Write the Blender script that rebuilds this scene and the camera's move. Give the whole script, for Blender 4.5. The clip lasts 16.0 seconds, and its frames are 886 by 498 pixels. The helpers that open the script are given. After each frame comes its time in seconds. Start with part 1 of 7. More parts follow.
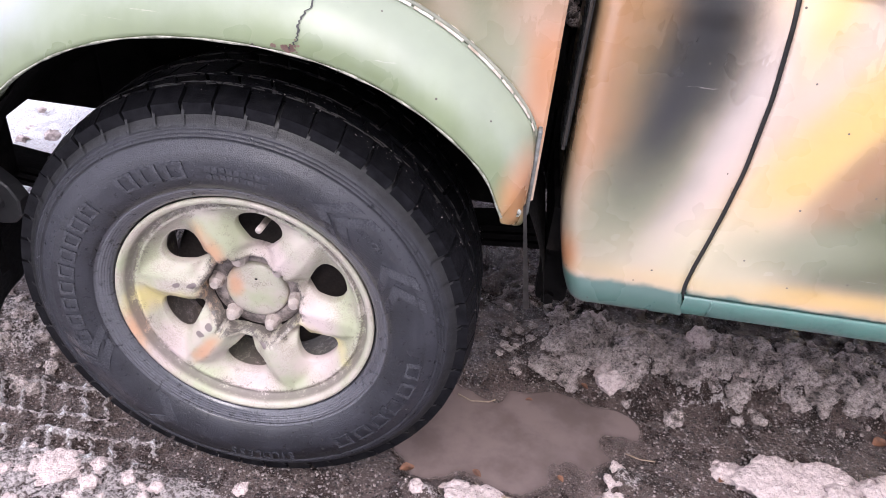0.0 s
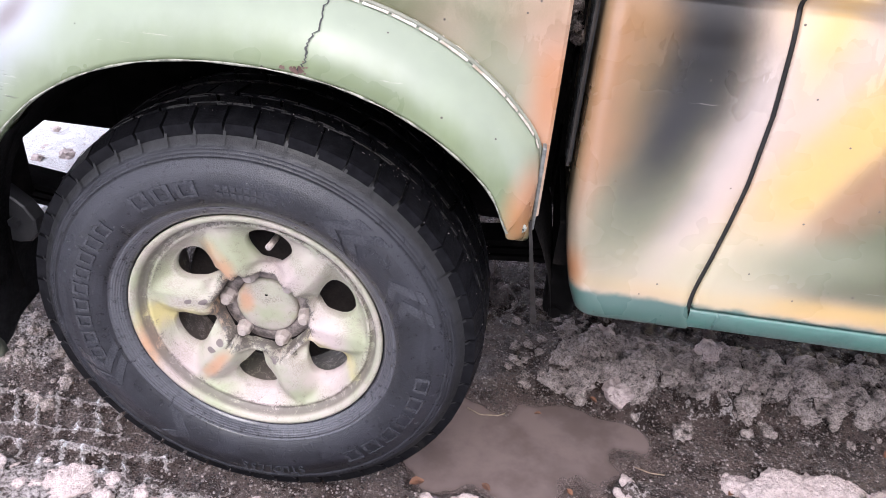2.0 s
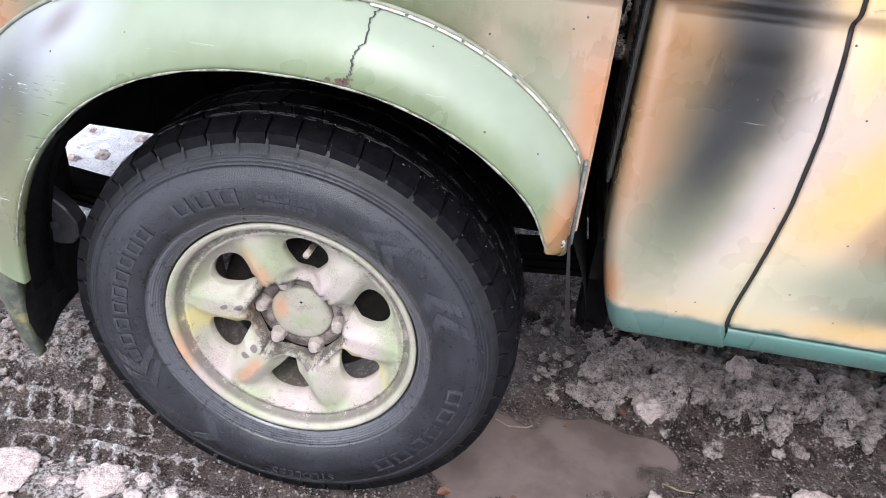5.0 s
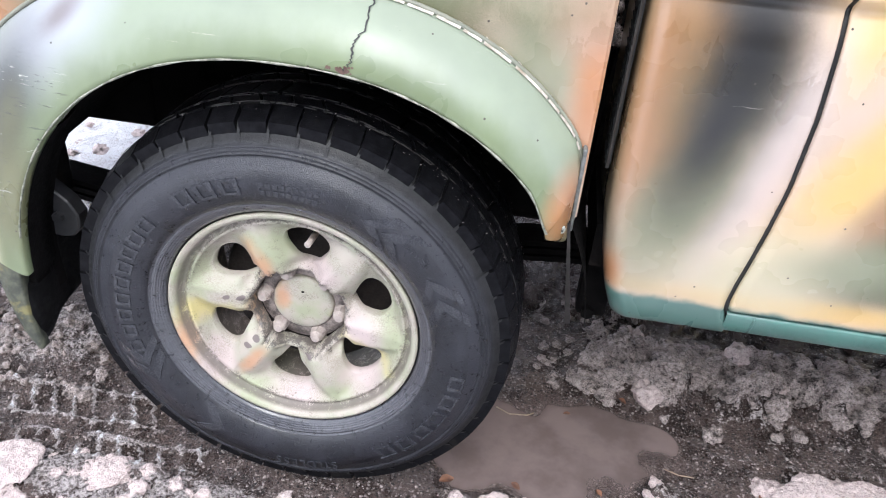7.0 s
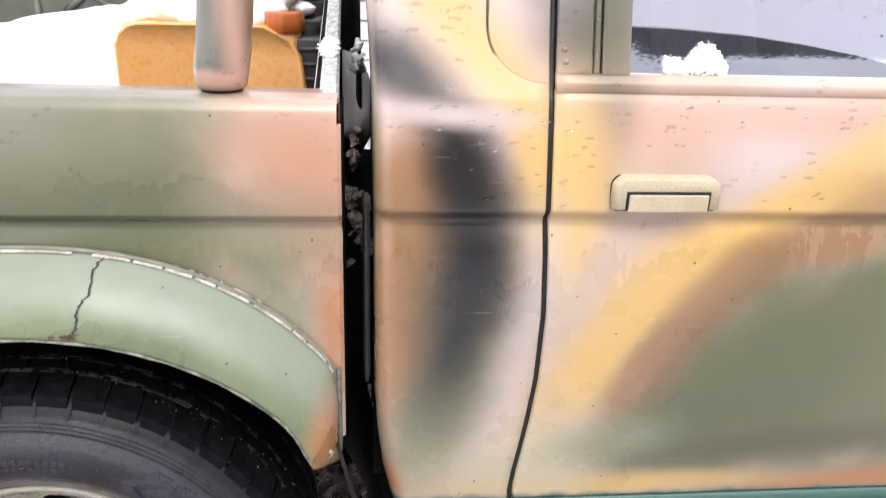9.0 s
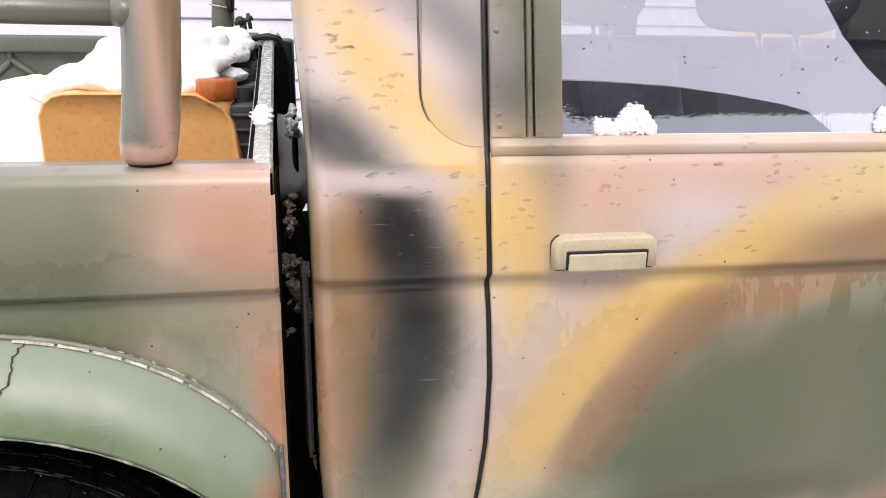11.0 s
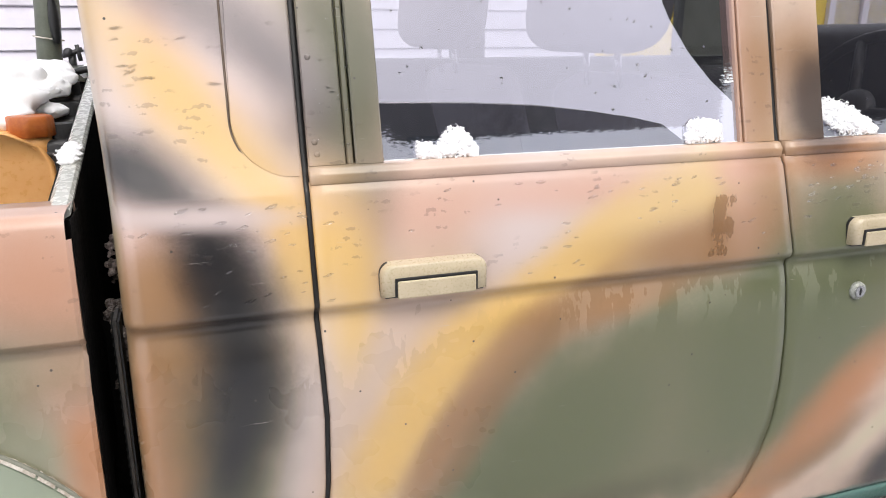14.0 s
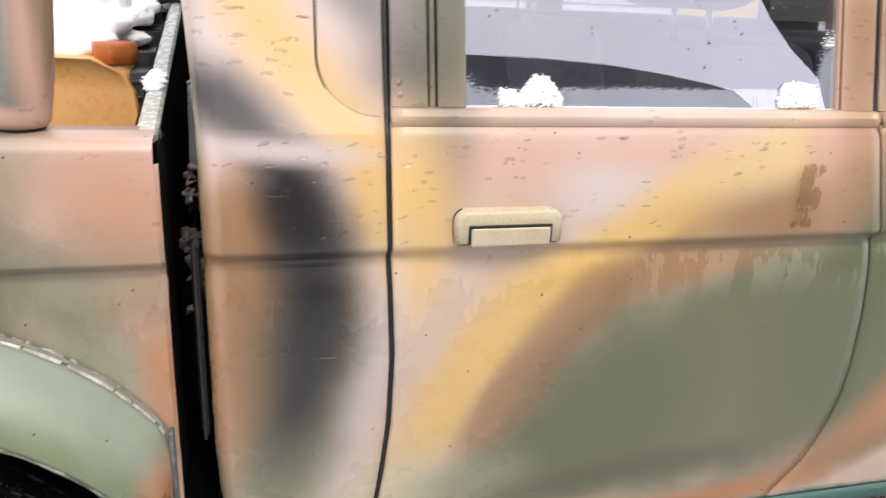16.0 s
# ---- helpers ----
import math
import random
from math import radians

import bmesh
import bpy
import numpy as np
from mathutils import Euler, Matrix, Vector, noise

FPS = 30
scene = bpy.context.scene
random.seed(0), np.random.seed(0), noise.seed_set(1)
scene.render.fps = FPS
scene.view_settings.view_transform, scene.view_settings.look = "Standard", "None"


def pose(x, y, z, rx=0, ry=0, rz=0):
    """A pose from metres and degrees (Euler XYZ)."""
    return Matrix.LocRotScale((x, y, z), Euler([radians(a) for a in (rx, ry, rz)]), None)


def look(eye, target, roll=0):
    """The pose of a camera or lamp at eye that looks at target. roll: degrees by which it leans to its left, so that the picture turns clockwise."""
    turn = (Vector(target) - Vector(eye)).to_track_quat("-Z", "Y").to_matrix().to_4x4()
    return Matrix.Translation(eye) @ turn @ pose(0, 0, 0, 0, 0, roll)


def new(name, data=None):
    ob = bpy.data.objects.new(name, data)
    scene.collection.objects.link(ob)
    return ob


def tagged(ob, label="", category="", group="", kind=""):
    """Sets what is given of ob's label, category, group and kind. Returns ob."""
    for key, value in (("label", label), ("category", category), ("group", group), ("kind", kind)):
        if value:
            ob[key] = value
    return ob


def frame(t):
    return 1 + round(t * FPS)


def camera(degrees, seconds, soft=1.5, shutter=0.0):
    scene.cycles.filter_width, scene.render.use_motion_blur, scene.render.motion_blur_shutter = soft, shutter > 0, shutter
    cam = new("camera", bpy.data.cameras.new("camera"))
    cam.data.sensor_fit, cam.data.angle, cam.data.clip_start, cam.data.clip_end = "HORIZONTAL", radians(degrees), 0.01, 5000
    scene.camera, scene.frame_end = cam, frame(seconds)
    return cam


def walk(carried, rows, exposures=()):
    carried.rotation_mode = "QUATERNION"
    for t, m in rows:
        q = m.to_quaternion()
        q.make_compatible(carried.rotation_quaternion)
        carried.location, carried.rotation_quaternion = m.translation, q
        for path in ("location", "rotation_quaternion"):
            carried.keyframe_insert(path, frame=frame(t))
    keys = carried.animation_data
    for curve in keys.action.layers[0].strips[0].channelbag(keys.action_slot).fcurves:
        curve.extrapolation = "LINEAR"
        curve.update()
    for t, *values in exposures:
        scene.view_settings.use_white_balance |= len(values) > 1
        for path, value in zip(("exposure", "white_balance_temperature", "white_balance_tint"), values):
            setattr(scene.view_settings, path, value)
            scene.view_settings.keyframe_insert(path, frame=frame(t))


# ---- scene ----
cam = camera(61.1, 16.0, soft=0.5, shutter=0.4)
PATH = [
    (0, (0.377, -0.916, 1.191), (0.273, 0.739, 0.073), 6.2),
    (0.5, (0.375, -0.917, 1.192), (0.264, 0.741, 0.079), 5.9),
    (1, (0.377, -0.93, 1.201), (0.258, 0.734, 0.097), 5.5),
    (1.5, (0.379, -0.931, 1.205), (0.252, 0.736, 0.107), 5.3),
    (2, (0.383, -0.926, 1.203), (0.246, 0.744, 0.112), 5.2),
    (2.5, (0.383, -0.926, 1.201), (0.239, 0.75, 0.118), 5.3),
    (3, (0.377, -0.922, 1.207), (0.225, 0.755, 0.128), 5.4),
    (3.5, (0.374, -0.921, 1.214), (0.208, 0.759, 0.141), 5.4),
    (4, (0.368, -0.921, 1.215), (0.191, 0.758, 0.142), 5.4),
    (6.5, (0.349, -0.933, 1.205), (0.147, 0.718, 0.095), 5.7),
    (7, (0.353, -0.936, 1.207), (0.17, 0.725, 0.108), 5.1),
    (7.5, (0.362, -0.936, 1.212), (0.227, 0.755, 0.153), 4.3),
    (8, (0.379, -0.921, 1.228), (0.337, 0.825, 0.253), 3.6),
    (8.3, (0.415, -0.908, 1.27), (0.517, 0.902, 0.423), 4.0),
    (8.5, (0.453, -0.889, 1.314), (0.566, 0.912, 0.451), 3.1),
    (9, (0.482, -0.892, 1.32), (0.665, 0.958, 0.582), 2.0),
    (9.5, (0.477, -0.887, 1.323), (0.724, 0.984, 0.661), 1.6),
    (12, (0.495, -0.865, 1.337), (0.881, 1.006, 0.747), 0.7),
    (12.5, (0.495, -0.862, 1.338), (0.931, 1.002, 0.762), 0.4),
    (13, (0.541, -0.874, 1.341), (1.043, 0.979, 0.78), 0.1),
    (13.5, (0.573, -0.873, 1.338), (1.141, 0.964, 0.787), -0.1),
    (14, (0.577, -0.866, 1.334), (1.195, 0.957, 0.791), -0.1),
    (14.5, (0.583, -0.86, 1.335), (1.224, 0.955, 0.789), 0.1),
    (15, (0.582, -0.854, 1.336), (1.212, 0.959, 0.775), 0.4),
    (15.5, (0.578, -0.851, 1.333), (1.154, 0.97, 0.74), 1.4),
    (16, (0.548, -0.854, 1.322), (1.03, 0.972, 0.663), 2.8),
]
EXPOSURES = [(0.0, 0.62, 6420, 18), (1.6, 0.62, 6400, 17), (2.4, 0.61, 6300, 11), (3.0, 0.60, 6260, 9), (4.0, 0.60, 6260, 7), (7.0, 0.60, 6230, 7), (8.5, 0.52, 6350, 6), (9.3, 0.0, 6900, 11), (12.0, -0.15, 6850, 7), (16.0, -0.08, 6900, 8)]
walk(cam, [(t, look(eye, target, roll)) for t, eye, target, roll in PATH], EXPOSURES)

# ---- world and light: an overcast winter day ----
world = bpy.data.worlds.new("overcast_sky")
scene.world = world
world.use_nodes = True
wn, wl = world.node_tree.nodes, world.node_tree.links
sky = wn.new("ShaderNodeTexSky")
sky.sky_type, sky.sun_disc = "NISHITA", False
sky.sun_elevation, sky.sun_rotation = radians(55), radians(173)
sky.dust_density, sky.air_density = 4.0, 1.0
grey = wn.new("ShaderNodeHueSaturation")
grey.inputs["Saturation"].default_value = 0.45
wl.new(sky.outputs[0], grey.inputs["Color"])
dim = wn.new("ShaderNodeVectorMath")
dim.operation = "SCALE"
dim.inputs["Scale"].default_value = 0.27
wl.new(grey.outputs[0], dim.inputs[0])
# a closed cloud deck over most of it
cloud = wn.new("ShaderNodeTexNoise")
cloud.inputs["Scale"].default_value, cloud.inputs["Detail"].default_value = 2.2, 5.0
wl.new(wn.new("ShaderNodeTexCoord").outputs["Generated"], cloud.inputs["Vector"])
deck = wn.new("ShaderNodeMix")
deck.data_type = "RGBA"
wl.new(cloud.outputs["Fac"], deck.inputs["Factor"])
deck.inputs[6].default_value, deck.inputs[7].default_value = (0.66, 0.68, 0.82, 1), (1.0, 1.0, 1.12, 1)
cover = wn.new("ShaderNodeMix")
cover.data_type = "RGBA"
cover.inputs["Factor"].default_value = 0.8
wl.new(dim.outputs[0], cover.inputs[6])
wl.new(deck.outputs[2], cover.inputs[7])
wl.new(cover.outputs[2], wn["Background"].inputs["Color"])
wn["Background"].inputs["Strength"].default_value = 1.95
sun = new("sun", bpy.data.lights.new("sun", "SUN"))
sun.data.energy, sun.data.angle, sun.data.color = 1.1, radians(30), (1.0, 0.97, 0.95)
sun.matrix_world = look((0.7, -3.2, 4.6), (0.3, 0, 0.5))


# ---- helpers ----
def part(name, bm, material, parent=None, label="", smooth=True):
    """Links a bmesh as one mesh object under a thing or a part."""
    me = bpy.data.meshes.new(name)
    bm.normal_update()
    bm.to_mesh(me)
    bm.free()
    for p in me.polygons:
        p.use_smooth = smooth
    me.materials.append(material)
    ob = new(name, me)
    if parent is not None:
        ob.parent = parent
        ob.matrix_parent_inverse = Matrix.Translation(-parent.matrix_world.translation)
    if label:
        tagged(ob, label)
    return ob


def thing(name, at, label, category, group="", kind=""):
    ob = new(name)
    ob.empty_display_size = 0.1
    ob.location = at
    ob.matrix_world = Matrix.Translation(at)
    return tagged(ob, label, category, group, kind)


def lerp(a, b, t):
    return a + (b - a) * t


def ease(a, b, x):
    t = min(max((x - a) / (b - a), 0.0), 1.0)
    return t * t * (3 - 2 * t)


def bump_noise(x, y, z=0.0):
    return noise.noise(Vector((x, y, z)))


def along(pairs, v):
    """Smooth value at v from (v, value) pairs in rising order."""
    if v <= pairs[0][0]:
        return pairs[0][1]
    for (a, p), (b, q) in zip(pairs, pairs[1:]):
        if v <= b:
            return lerp(p, q, (v - a) / (b - a))
    return pairs[-1][1]


def grid(bm, rows, closed=False, flip=False):
    """Faces between rows of points; closed joins each row's ends."""
    vs = [[bm.verts.new(p) for p in row] for row in rows]
    n = len(vs[0])
    for a, b in zip(vs, vs[1:]):
        for k in range(n if closed else n - 1):
            q = [a[k], a[(k + 1) % n], b[(k + 1) % n], b[k]]
            bm.faces.new(q[::-1] if flip else q)
    return vs


def box(bm, lo, hi, bevel=0.0, segments=2):
    mid = [(a + b) / 2 for a, b in zip(lo, hi)]
    size = [b - a for a, b in zip(lo, hi)]
    got = bmesh.ops.create_cube(bm, size=1, matrix=Matrix.Translation(mid) @ Matrix.Diagonal((*size, 1)))
    if bevel:
        edges = list({e for v in got["verts"] for e in v.link_edges})
        bmesh.ops.bevel(bm, geom=edges, offset=bevel, segments=segments, affect="EDGES", profile=0.5)


def tube(bm, points, radius, sides=12, caps=True):
    """A round bar along points; radius is one number or a function of the way 0 to 1."""
    rows, n = [], len(points)
    pts = [Vector(p) for p in points]
    up = None
    for k, p in enumerate(pts):
        d = (pts[min(k + 1, n - 1)] - pts[max(k - 1, 0)]).normalized()
        if up is None:
            up = d.orthogonal().normalized()
        up = (up - d * up.dot(d)).normalized()
        side = d.cross(up)
        r = radius(k / max(n - 1, 1)) if callable(radius) else radius
        rows.append([p + (up * math.cos(a) + side * math.sin(a)) * r for a in (2 * math.pi * j / sides for j in range(sides))])
    vs = grid(bm, rows, closed=True)
    if caps:
        bm.faces.new(vs[0][::-1])
        bm.faces.new(vs[-1])


HUB = Vector((0.0, 0.0, 0.375))


def lathe(bm, profile, steps=128, flat=None):
    """Turns a profile of (radius, y) round the rear axle."""
    rows = []
    for r, y in profile:
        row = []
        for k in range(steps):
            a = 2 * math.pi * k / steps
            z = HUB.z + r * math.sin(a)
            if flat is not None:
                z = max(z, flat)
            row.append((r * math.cos(a), y, z))
        rows.append(row)
    grid(bm, rows, closed=True)


BALLS = {}


def ball(level):
    if level not in BALLS:
        bm = bmesh.new()
        bmesh.ops.create_icosphere(bm, subdivisions=level, radius=1)
        bm.verts.index_update()
        BALLS[level] = [v.co.copy() for v in bm.verts], [[v.index for v in f.verts] for f in bm.faces]
        bm.free()
    return BALLS[level]


class Heap:
    """Collects many clods and makes one mesh of them."""

    def __init__(self):
        self.verts, self.faces = [], []

    def mesh(self):
        bm = bmesh.new()
        me = bpy.data.meshes.new("heap")
        me.from_pydata(self.verts, [], self.faces)
        bm.from_mesh(me)
        bpy.data.meshes.remove(me)
        return bm


def lump(heap, centre, size, seed, squash=0.7, level=2, rough=0.35, freq=1.0, fine=0.0):
    """An uneven clod."""
    points, faces = ball(level)
    base = len(heap.verts)
    heap.faces += [[base + k for k in f] for f in faces]
    for p in points:
        k = 1 + rough * (noise.noise(p * 1.3 * freq + Vector((seed * 7.3, seed * 3.1, 0))) + 0.6 * noise.noise(p * 3.1 * freq + Vector((0, seed * 5.7, seed))) + fine * noise.noise(p * 7.3 * freq + Vector((seed, 0, seed * 2.3))))
        heap.verts.append(Vector(centre) + Vector((p.x * k, p.y * k, p.z * k * squash)) * size)


# ---- materials ----
def nodes_of(name):
    m = bpy.data.materials.new(name)
    m.use_nodes = True
    t = m.node_tree
    return m, t.nodes, t.links, t.nodes["Principled BSDF"]


def rgb(c):
    return (*c, 1.0)


def place_node(nd):
    return nd.new("ShaderNodeNewGeometry").outputs["Position"]


def noise_node(nd, lk, where, scale, detail=4.0, rough=0.55, stretch=None):
    if stretch:
        mp = nd.new("ShaderNodeMapping")
        mp.inputs["Scale"].default_value = stretch
        lk.new(where, mp.inputs["Vector"])
        where = mp.outputs[0]
    n = nd.new("ShaderNodeTexNoise")
    n.inputs["Scale"].default_value, n.inputs["Detail"].default_value, n.inputs["Roughness"].default_value = scale, detail, rough
    lk.new(where, n.inputs["Vector"])
    return n.outputs["Fac"]


def span(nd, lk, value, a, b, lo=0.0, hi=1.0, smooth=True):
    m = nd.new("ShaderNodeMapRange")
    m.interpolation_type = "SMOOTHSTEP" if smooth else "LINEAR"
    for key, v in (("From Min", a), ("From Max", b), ("To Min", lo), ("To Max", hi)):
        m.inputs[key].default_value = v
    lk.new(value, m.inputs["Value"])
    return m.outputs[0]


def blend(nd, lk, fac, a, b):
    m = nd.new("ShaderNodeMix")
    m.data_type = "RGBA"
    if isinstance(fac, float):
        m.inputs["Factor"].default_value = fac
    else:
        lk.new(fac, m.inputs["Factor"])
    for key, v in ((6, a), (7, b)):
        if isinstance(v, tuple):
            m.inputs[key].default_value = rgb(v)
        else:
            lk.new(v, m.inputs[key])
    return m.outputs[2]


def sums(nd, lk, op, a, b):
    m = nd.new("ShaderNodeMath")
    m.operation = op
    for k, v in enumerate((a, b)):
        if isinstance(v, (int, float)):
            m.inputs[k].default_value = v
        else:
            lk.new(v, m.inputs[k])
    return m.outputs[0]


def relief(nd, lk, bsdf, height, strength, distance):
    b = nd.new("ShaderNodeBump")
    b.inputs["Strength"].default_value, b.inputs["Distance"].default_value = strength, distance
    lk.new(height, b.inputs["Height"])
    lk.new(b.outputs[0], bsdf.inputs["Normal"])


def surface(name, c1, c2, rough=0.5, scale=20.0, fine=200.0, bump=0.3, depth=0.002, metal=0.0, spread=0.12, stain=None, coat=0.0, ior=1.5):
    """A surface of two colours mixed at two scales, with fine relief."""
    m, nd, lk, b = nodes_of(name)
    where = place_node(nd)
    n1, n2 = noise_node(nd, lk, where, scale), noise_node(nd, lk, where, fine, 3.0)
    mixed = sums(nd, lk, "ADD", sums(nd, lk, "MULTIPLY", n1, 0.7), sums(nd, lk, "MULTIPLY", n2, 0.3))
    col = blend(nd, lk, span(nd, lk, mixed, 0.35, 0.65), c1, c2)
    if stain:
        col = blend(nd, lk, span(nd, lk, noise_node(nd, lk, where, scale * 0.37, 6.0, 0.65), 0.56, 0.7), col, stain)
    lk.new(col, b.inputs["Base Color"])
    lk.new(span(nd, lk, n2, 0.3, 0.7, max(rough - spread, 0.02), min(rough + spread, 1.0)), b.inputs["Roughness"])
    b.inputs["Metallic"].default_value = metal
    b.inputs["Coat Weight"].default_value, b.inputs["Coat Roughness"].default_value = coat, 0.16
    b.inputs["IOR"].default_value = ior
    relief(nd, lk, b, mixed, bump, depth)
    return m


PINK, ORANGE, LEMON = (0.58, 0.35, 0.27), (0.46, 0.19, 0.072), (0.70, 0.45, 0.15)
MOSS, OLIVE, BLACK, LILAC = (0.112, 0.127, 0.064), (0.10, 0.10, 0.055), (0.012, 0.012, 0.013), (0.60, 0.50, 0.475)
BROWN = (0.225, 0.135, 0.064)
TEAL, PALE = (0.085, 0.165, 0.145), (0.205, 0.250, 0.145)
TAN, KHAKI = (0.32, 0.180, 0.090), (0.15, 0.145, 0.075)
STRAW = (0.64, 0.45, 0.21)
SAGE, CREAM, ASH, UMBER = (0.25, 0.265, 0.175), (0.56, 0.50, 0.35), (0.17, 0.145, 0.148), (0.035, 0.024, 0.020)


def camo(name, base, strokes, drops=True, teal_below=None, scuffs=None, coat=0.8, sheen_ring=None):
    """Hand-sprayed camouflage: soft-edged strokes over a base coat, with fine overspray, beads of water and dirt."""
    m, nd, lk, b = nodes_of(name)
    where = place_node(nd)
    sep = nd.new("ShaderNodeSeparateXYZ")
    lk.new(where, sep.inputs[0])
    flat = nd.new("ShaderNodeCombineXYZ")
    lk.new(sep.outputs["X"], flat.inputs["X"])
    lk.new(sep.outputs["Z"], flat.inputs["Y"])
    flat = flat.outputs[0]
    mist = noise_node(nd, lk, where, 1300.0, 1.0)
    warp = noise_node(nd, lk, where, 9.0, 3.0)
    jitter = sums(nd, lk, "ADD", span(nd, lk, mist, 0.3, 0.7, -0.12, 0.12, False), span(nd, lk, warp, 0.3, 0.7, -0.12, 0.12, False))
    col = blend(nd, lk, span(nd, lk, noise_node(nd, lk, where, 6.0), 0.35, 0.65), base, tuple(c * 0.85 for c in base))
    for colour, x, z, rx, rz, angle, soft in strokes:
        mp = nd.new("ShaderNodeMapping")
        mp.vector_type = "TEXTURE"
        mp.inputs["Location"].default_value = (x, z, 0)
        mp.inputs["Rotation"].default_value = (0, 0, radians(angle))
        mp.inputs["Scale"].default_value = (rx, rz, 1)
        lk.new(flat, mp.inputs["Vector"])
        ln = nd.new("ShaderNodeVectorMath")
        ln.operation = "LENGTH"
        lk.new(mp.outputs[0], ln.inputs[0])
        d = sums(nd, lk, "ADD", ln.outputs["Value"], jitter)
        col = blend(nd, lk, span(nd, lk, d, 1 + soft, 1 - soft, 0.0, 0.82 if colour in (PINK, ORANGE, LEMON, BROWN, SAGE, CREAM) else 0.97 if colour == BLACK else 0.9), col, colour)
    if teal_below is not None:
        edge = sums(nd, lk, "ADD", sep.outputs["Z"], span(nd, lk, noise_node(nd, lk, where, 22.0, 5.0), 0.3, 0.7, -0.005, 0.005, False))
        col = blend(nd, lk, span(nd, lk, edge, teal_below + 0.009, teal_below - 0.007), col, TEAL)
    # damp paint is darker and glossier; it ends in ragged runs where the skin has dried
    runs = noise_node(nd, lk, where, 30.0, 5.0, 0.6, (1.0, 1.0, 0.22))
    blots = noise_node(nd, lk, where, 11.0, 6.0, 0.6)
    ragged = sums(nd, lk, "ADD", span(nd, lk, runs, 0.3, 0.7, -0.055, 0.055, False), span(nd, lk, blots, 0.3, 0.7, -0.05, 0.05, False))
    if sheen_ring is None:
        edge = sums(nd, lk, "ADD", sep.outputs["Z"], ragged)
        damp = sums(nd, lk, "MULTIPLY", span(nd, lk, edge, 0.932, 0.926), span(nd, lk, sep.outputs["X"], 1.15, 0.75, 0.25, 0.8))
        edge = sums(nd, lk, "ADD", sep.outputs["Z"], span(nd, lk, noise_node(nd, lk, where, 16.0, 6.0, 0.6), 0.3, 0.7, -0.04, 0.04, False))
        shelf = sums(nd, lk, "MULTIPLY", span(nd, lk, edge, 1.030, 1.026), span(nd, lk, sep.outputs["Z"], 0.980, 0.986))
        damp = sums(nd, lk, "MAXIMUM", damp, sums(nd, lk, "MULTIPLY", shelf, span(nd, lk, sep.outputs["X"], 0.36, 0.30)))
    else:
        cx, cz, radius = sheen_ring
        dx, dz = sums(nd, lk, "SUBTRACT", sep.outputs["X"], cx), sums(nd, lk, "SUBTRACT", sep.outputs["Z"], cz)
        reach = sums(nd, lk, "POWER", sums(nd, lk, "ADD", sums(nd, lk, "MULTIPLY", dx, dx), sums(nd, lk, "MULTIPLY", dz, dz)), 0.5)
        damp = span(nd, lk, sums(nd, lk, "ADD", reach, sums(nd, lk, "MULTIPLY", ragged, 0.14)), radius + 0.028, radius - 0.022)
    deeper, paler = nd.new("ShaderNodeVectorMath"), nd.new("ShaderNodeVectorMath")
    deeper.operation, paler.operation = "MULTIPLY", "MULTIPLY_ADD"
    lk.new(col, deeper.inputs[0])
    deeper.inputs[1].default_value = (0.90, 0.90, 0.885)
    lk.new(col, paler.inputs[0])
    paler.inputs[1].default_value, paler.inputs[2].default_value = (1.10, 1.10, 1.10), (0.055, 0.055, 0.052)
    if sheen_ring is None:
        col = blend(nd, lk, damp, col, deeper.outputs[0])
        band = sums(nd, lk, "MULTIPLY", span(nd, lk, sep.outputs["Z"], 0.89, 0.945), span(nd, lk, sep.outputs["X"], 1.04, 1.12))
        dried = sums(nd, lk, "MULTIPLY", span(nd, lk, sums(nd, lk, "ADD", runs, span(nd, lk, blots, 0.35, 0.65, -0.05, 0.05)), 0.52, 0.535), band)
        dried = sums(nd, lk, "MULTIPLY", dried, span(nd, lk, sep.outputs["Z"], 0.978, 0.970))
        col = blend(nd, lk, sums(nd, lk, "MULTIPLY", dried, 0.8), col, paler.outputs[0])
    else:
        # outside the ring, pale blue puts the sky's sheen into the flare's colour
        paler.inputs[1].default_value, paler.inputs[2].default_value = (0.98, 0.98, 1.0), (0.045, 0.042, 0.062)
        sheened = blend(nd, lk, span(nd, lk, sep.outputs["X"], -0.33, -0.22), col, paler.outputs[0])
        col = blend(nd, lk, damp, sheened, deeper.outputs[0])
    speck = nd.new("ShaderNodeTexVoronoi")
    speck.inputs["Scale"].default_value = 26.0
    lk.new(where, speck.inputs["Vector"])
    col = blend(nd, lk, span(nd, lk, speck.outputs["Distance"], 0.05, 0.035), col, (0.06, 0.05, 0.04))
    height = sums(nd, lk, "MULTIPLY", mist, 0.25)
    rough = sums(nd, lk, "ADD", span(nd, lk, warp, 0.3, 0.7, 0.32, 0.48), span(nd, lk, damp, 0.0, 1.0, 0.0, -0.1))
    if drops:
        # beads and short runs of melt water, mostly above the crease
        mp = nd.new("ShaderNodeMapping")
        mp.inputs["Scale"].default_value = (26.0, 26.0, 90.0)
        mp.inputs["Rotation"].default_value = (0, radians(12), 0)
        lk.new(where, mp.inputs["Vector"])
        bead = nd.new("ShaderNodeTexVoronoi")
        bead.inputs["Scale"].default_value = 1.0
        lk.new(mp.outputs[0], bead.inputs["Vector"])
        torn = sums(nd, lk, "ADD", bead.outputs["Distance"], span(nd, lk, noise_node(nd, lk, where, 160.0, 3.0), 0.3, 0.7, -0.2, 0.2, False))
        few = span(nd, lk, noise_node(nd, lk, where, 13.0, 2.0), 0.5, 0.6)
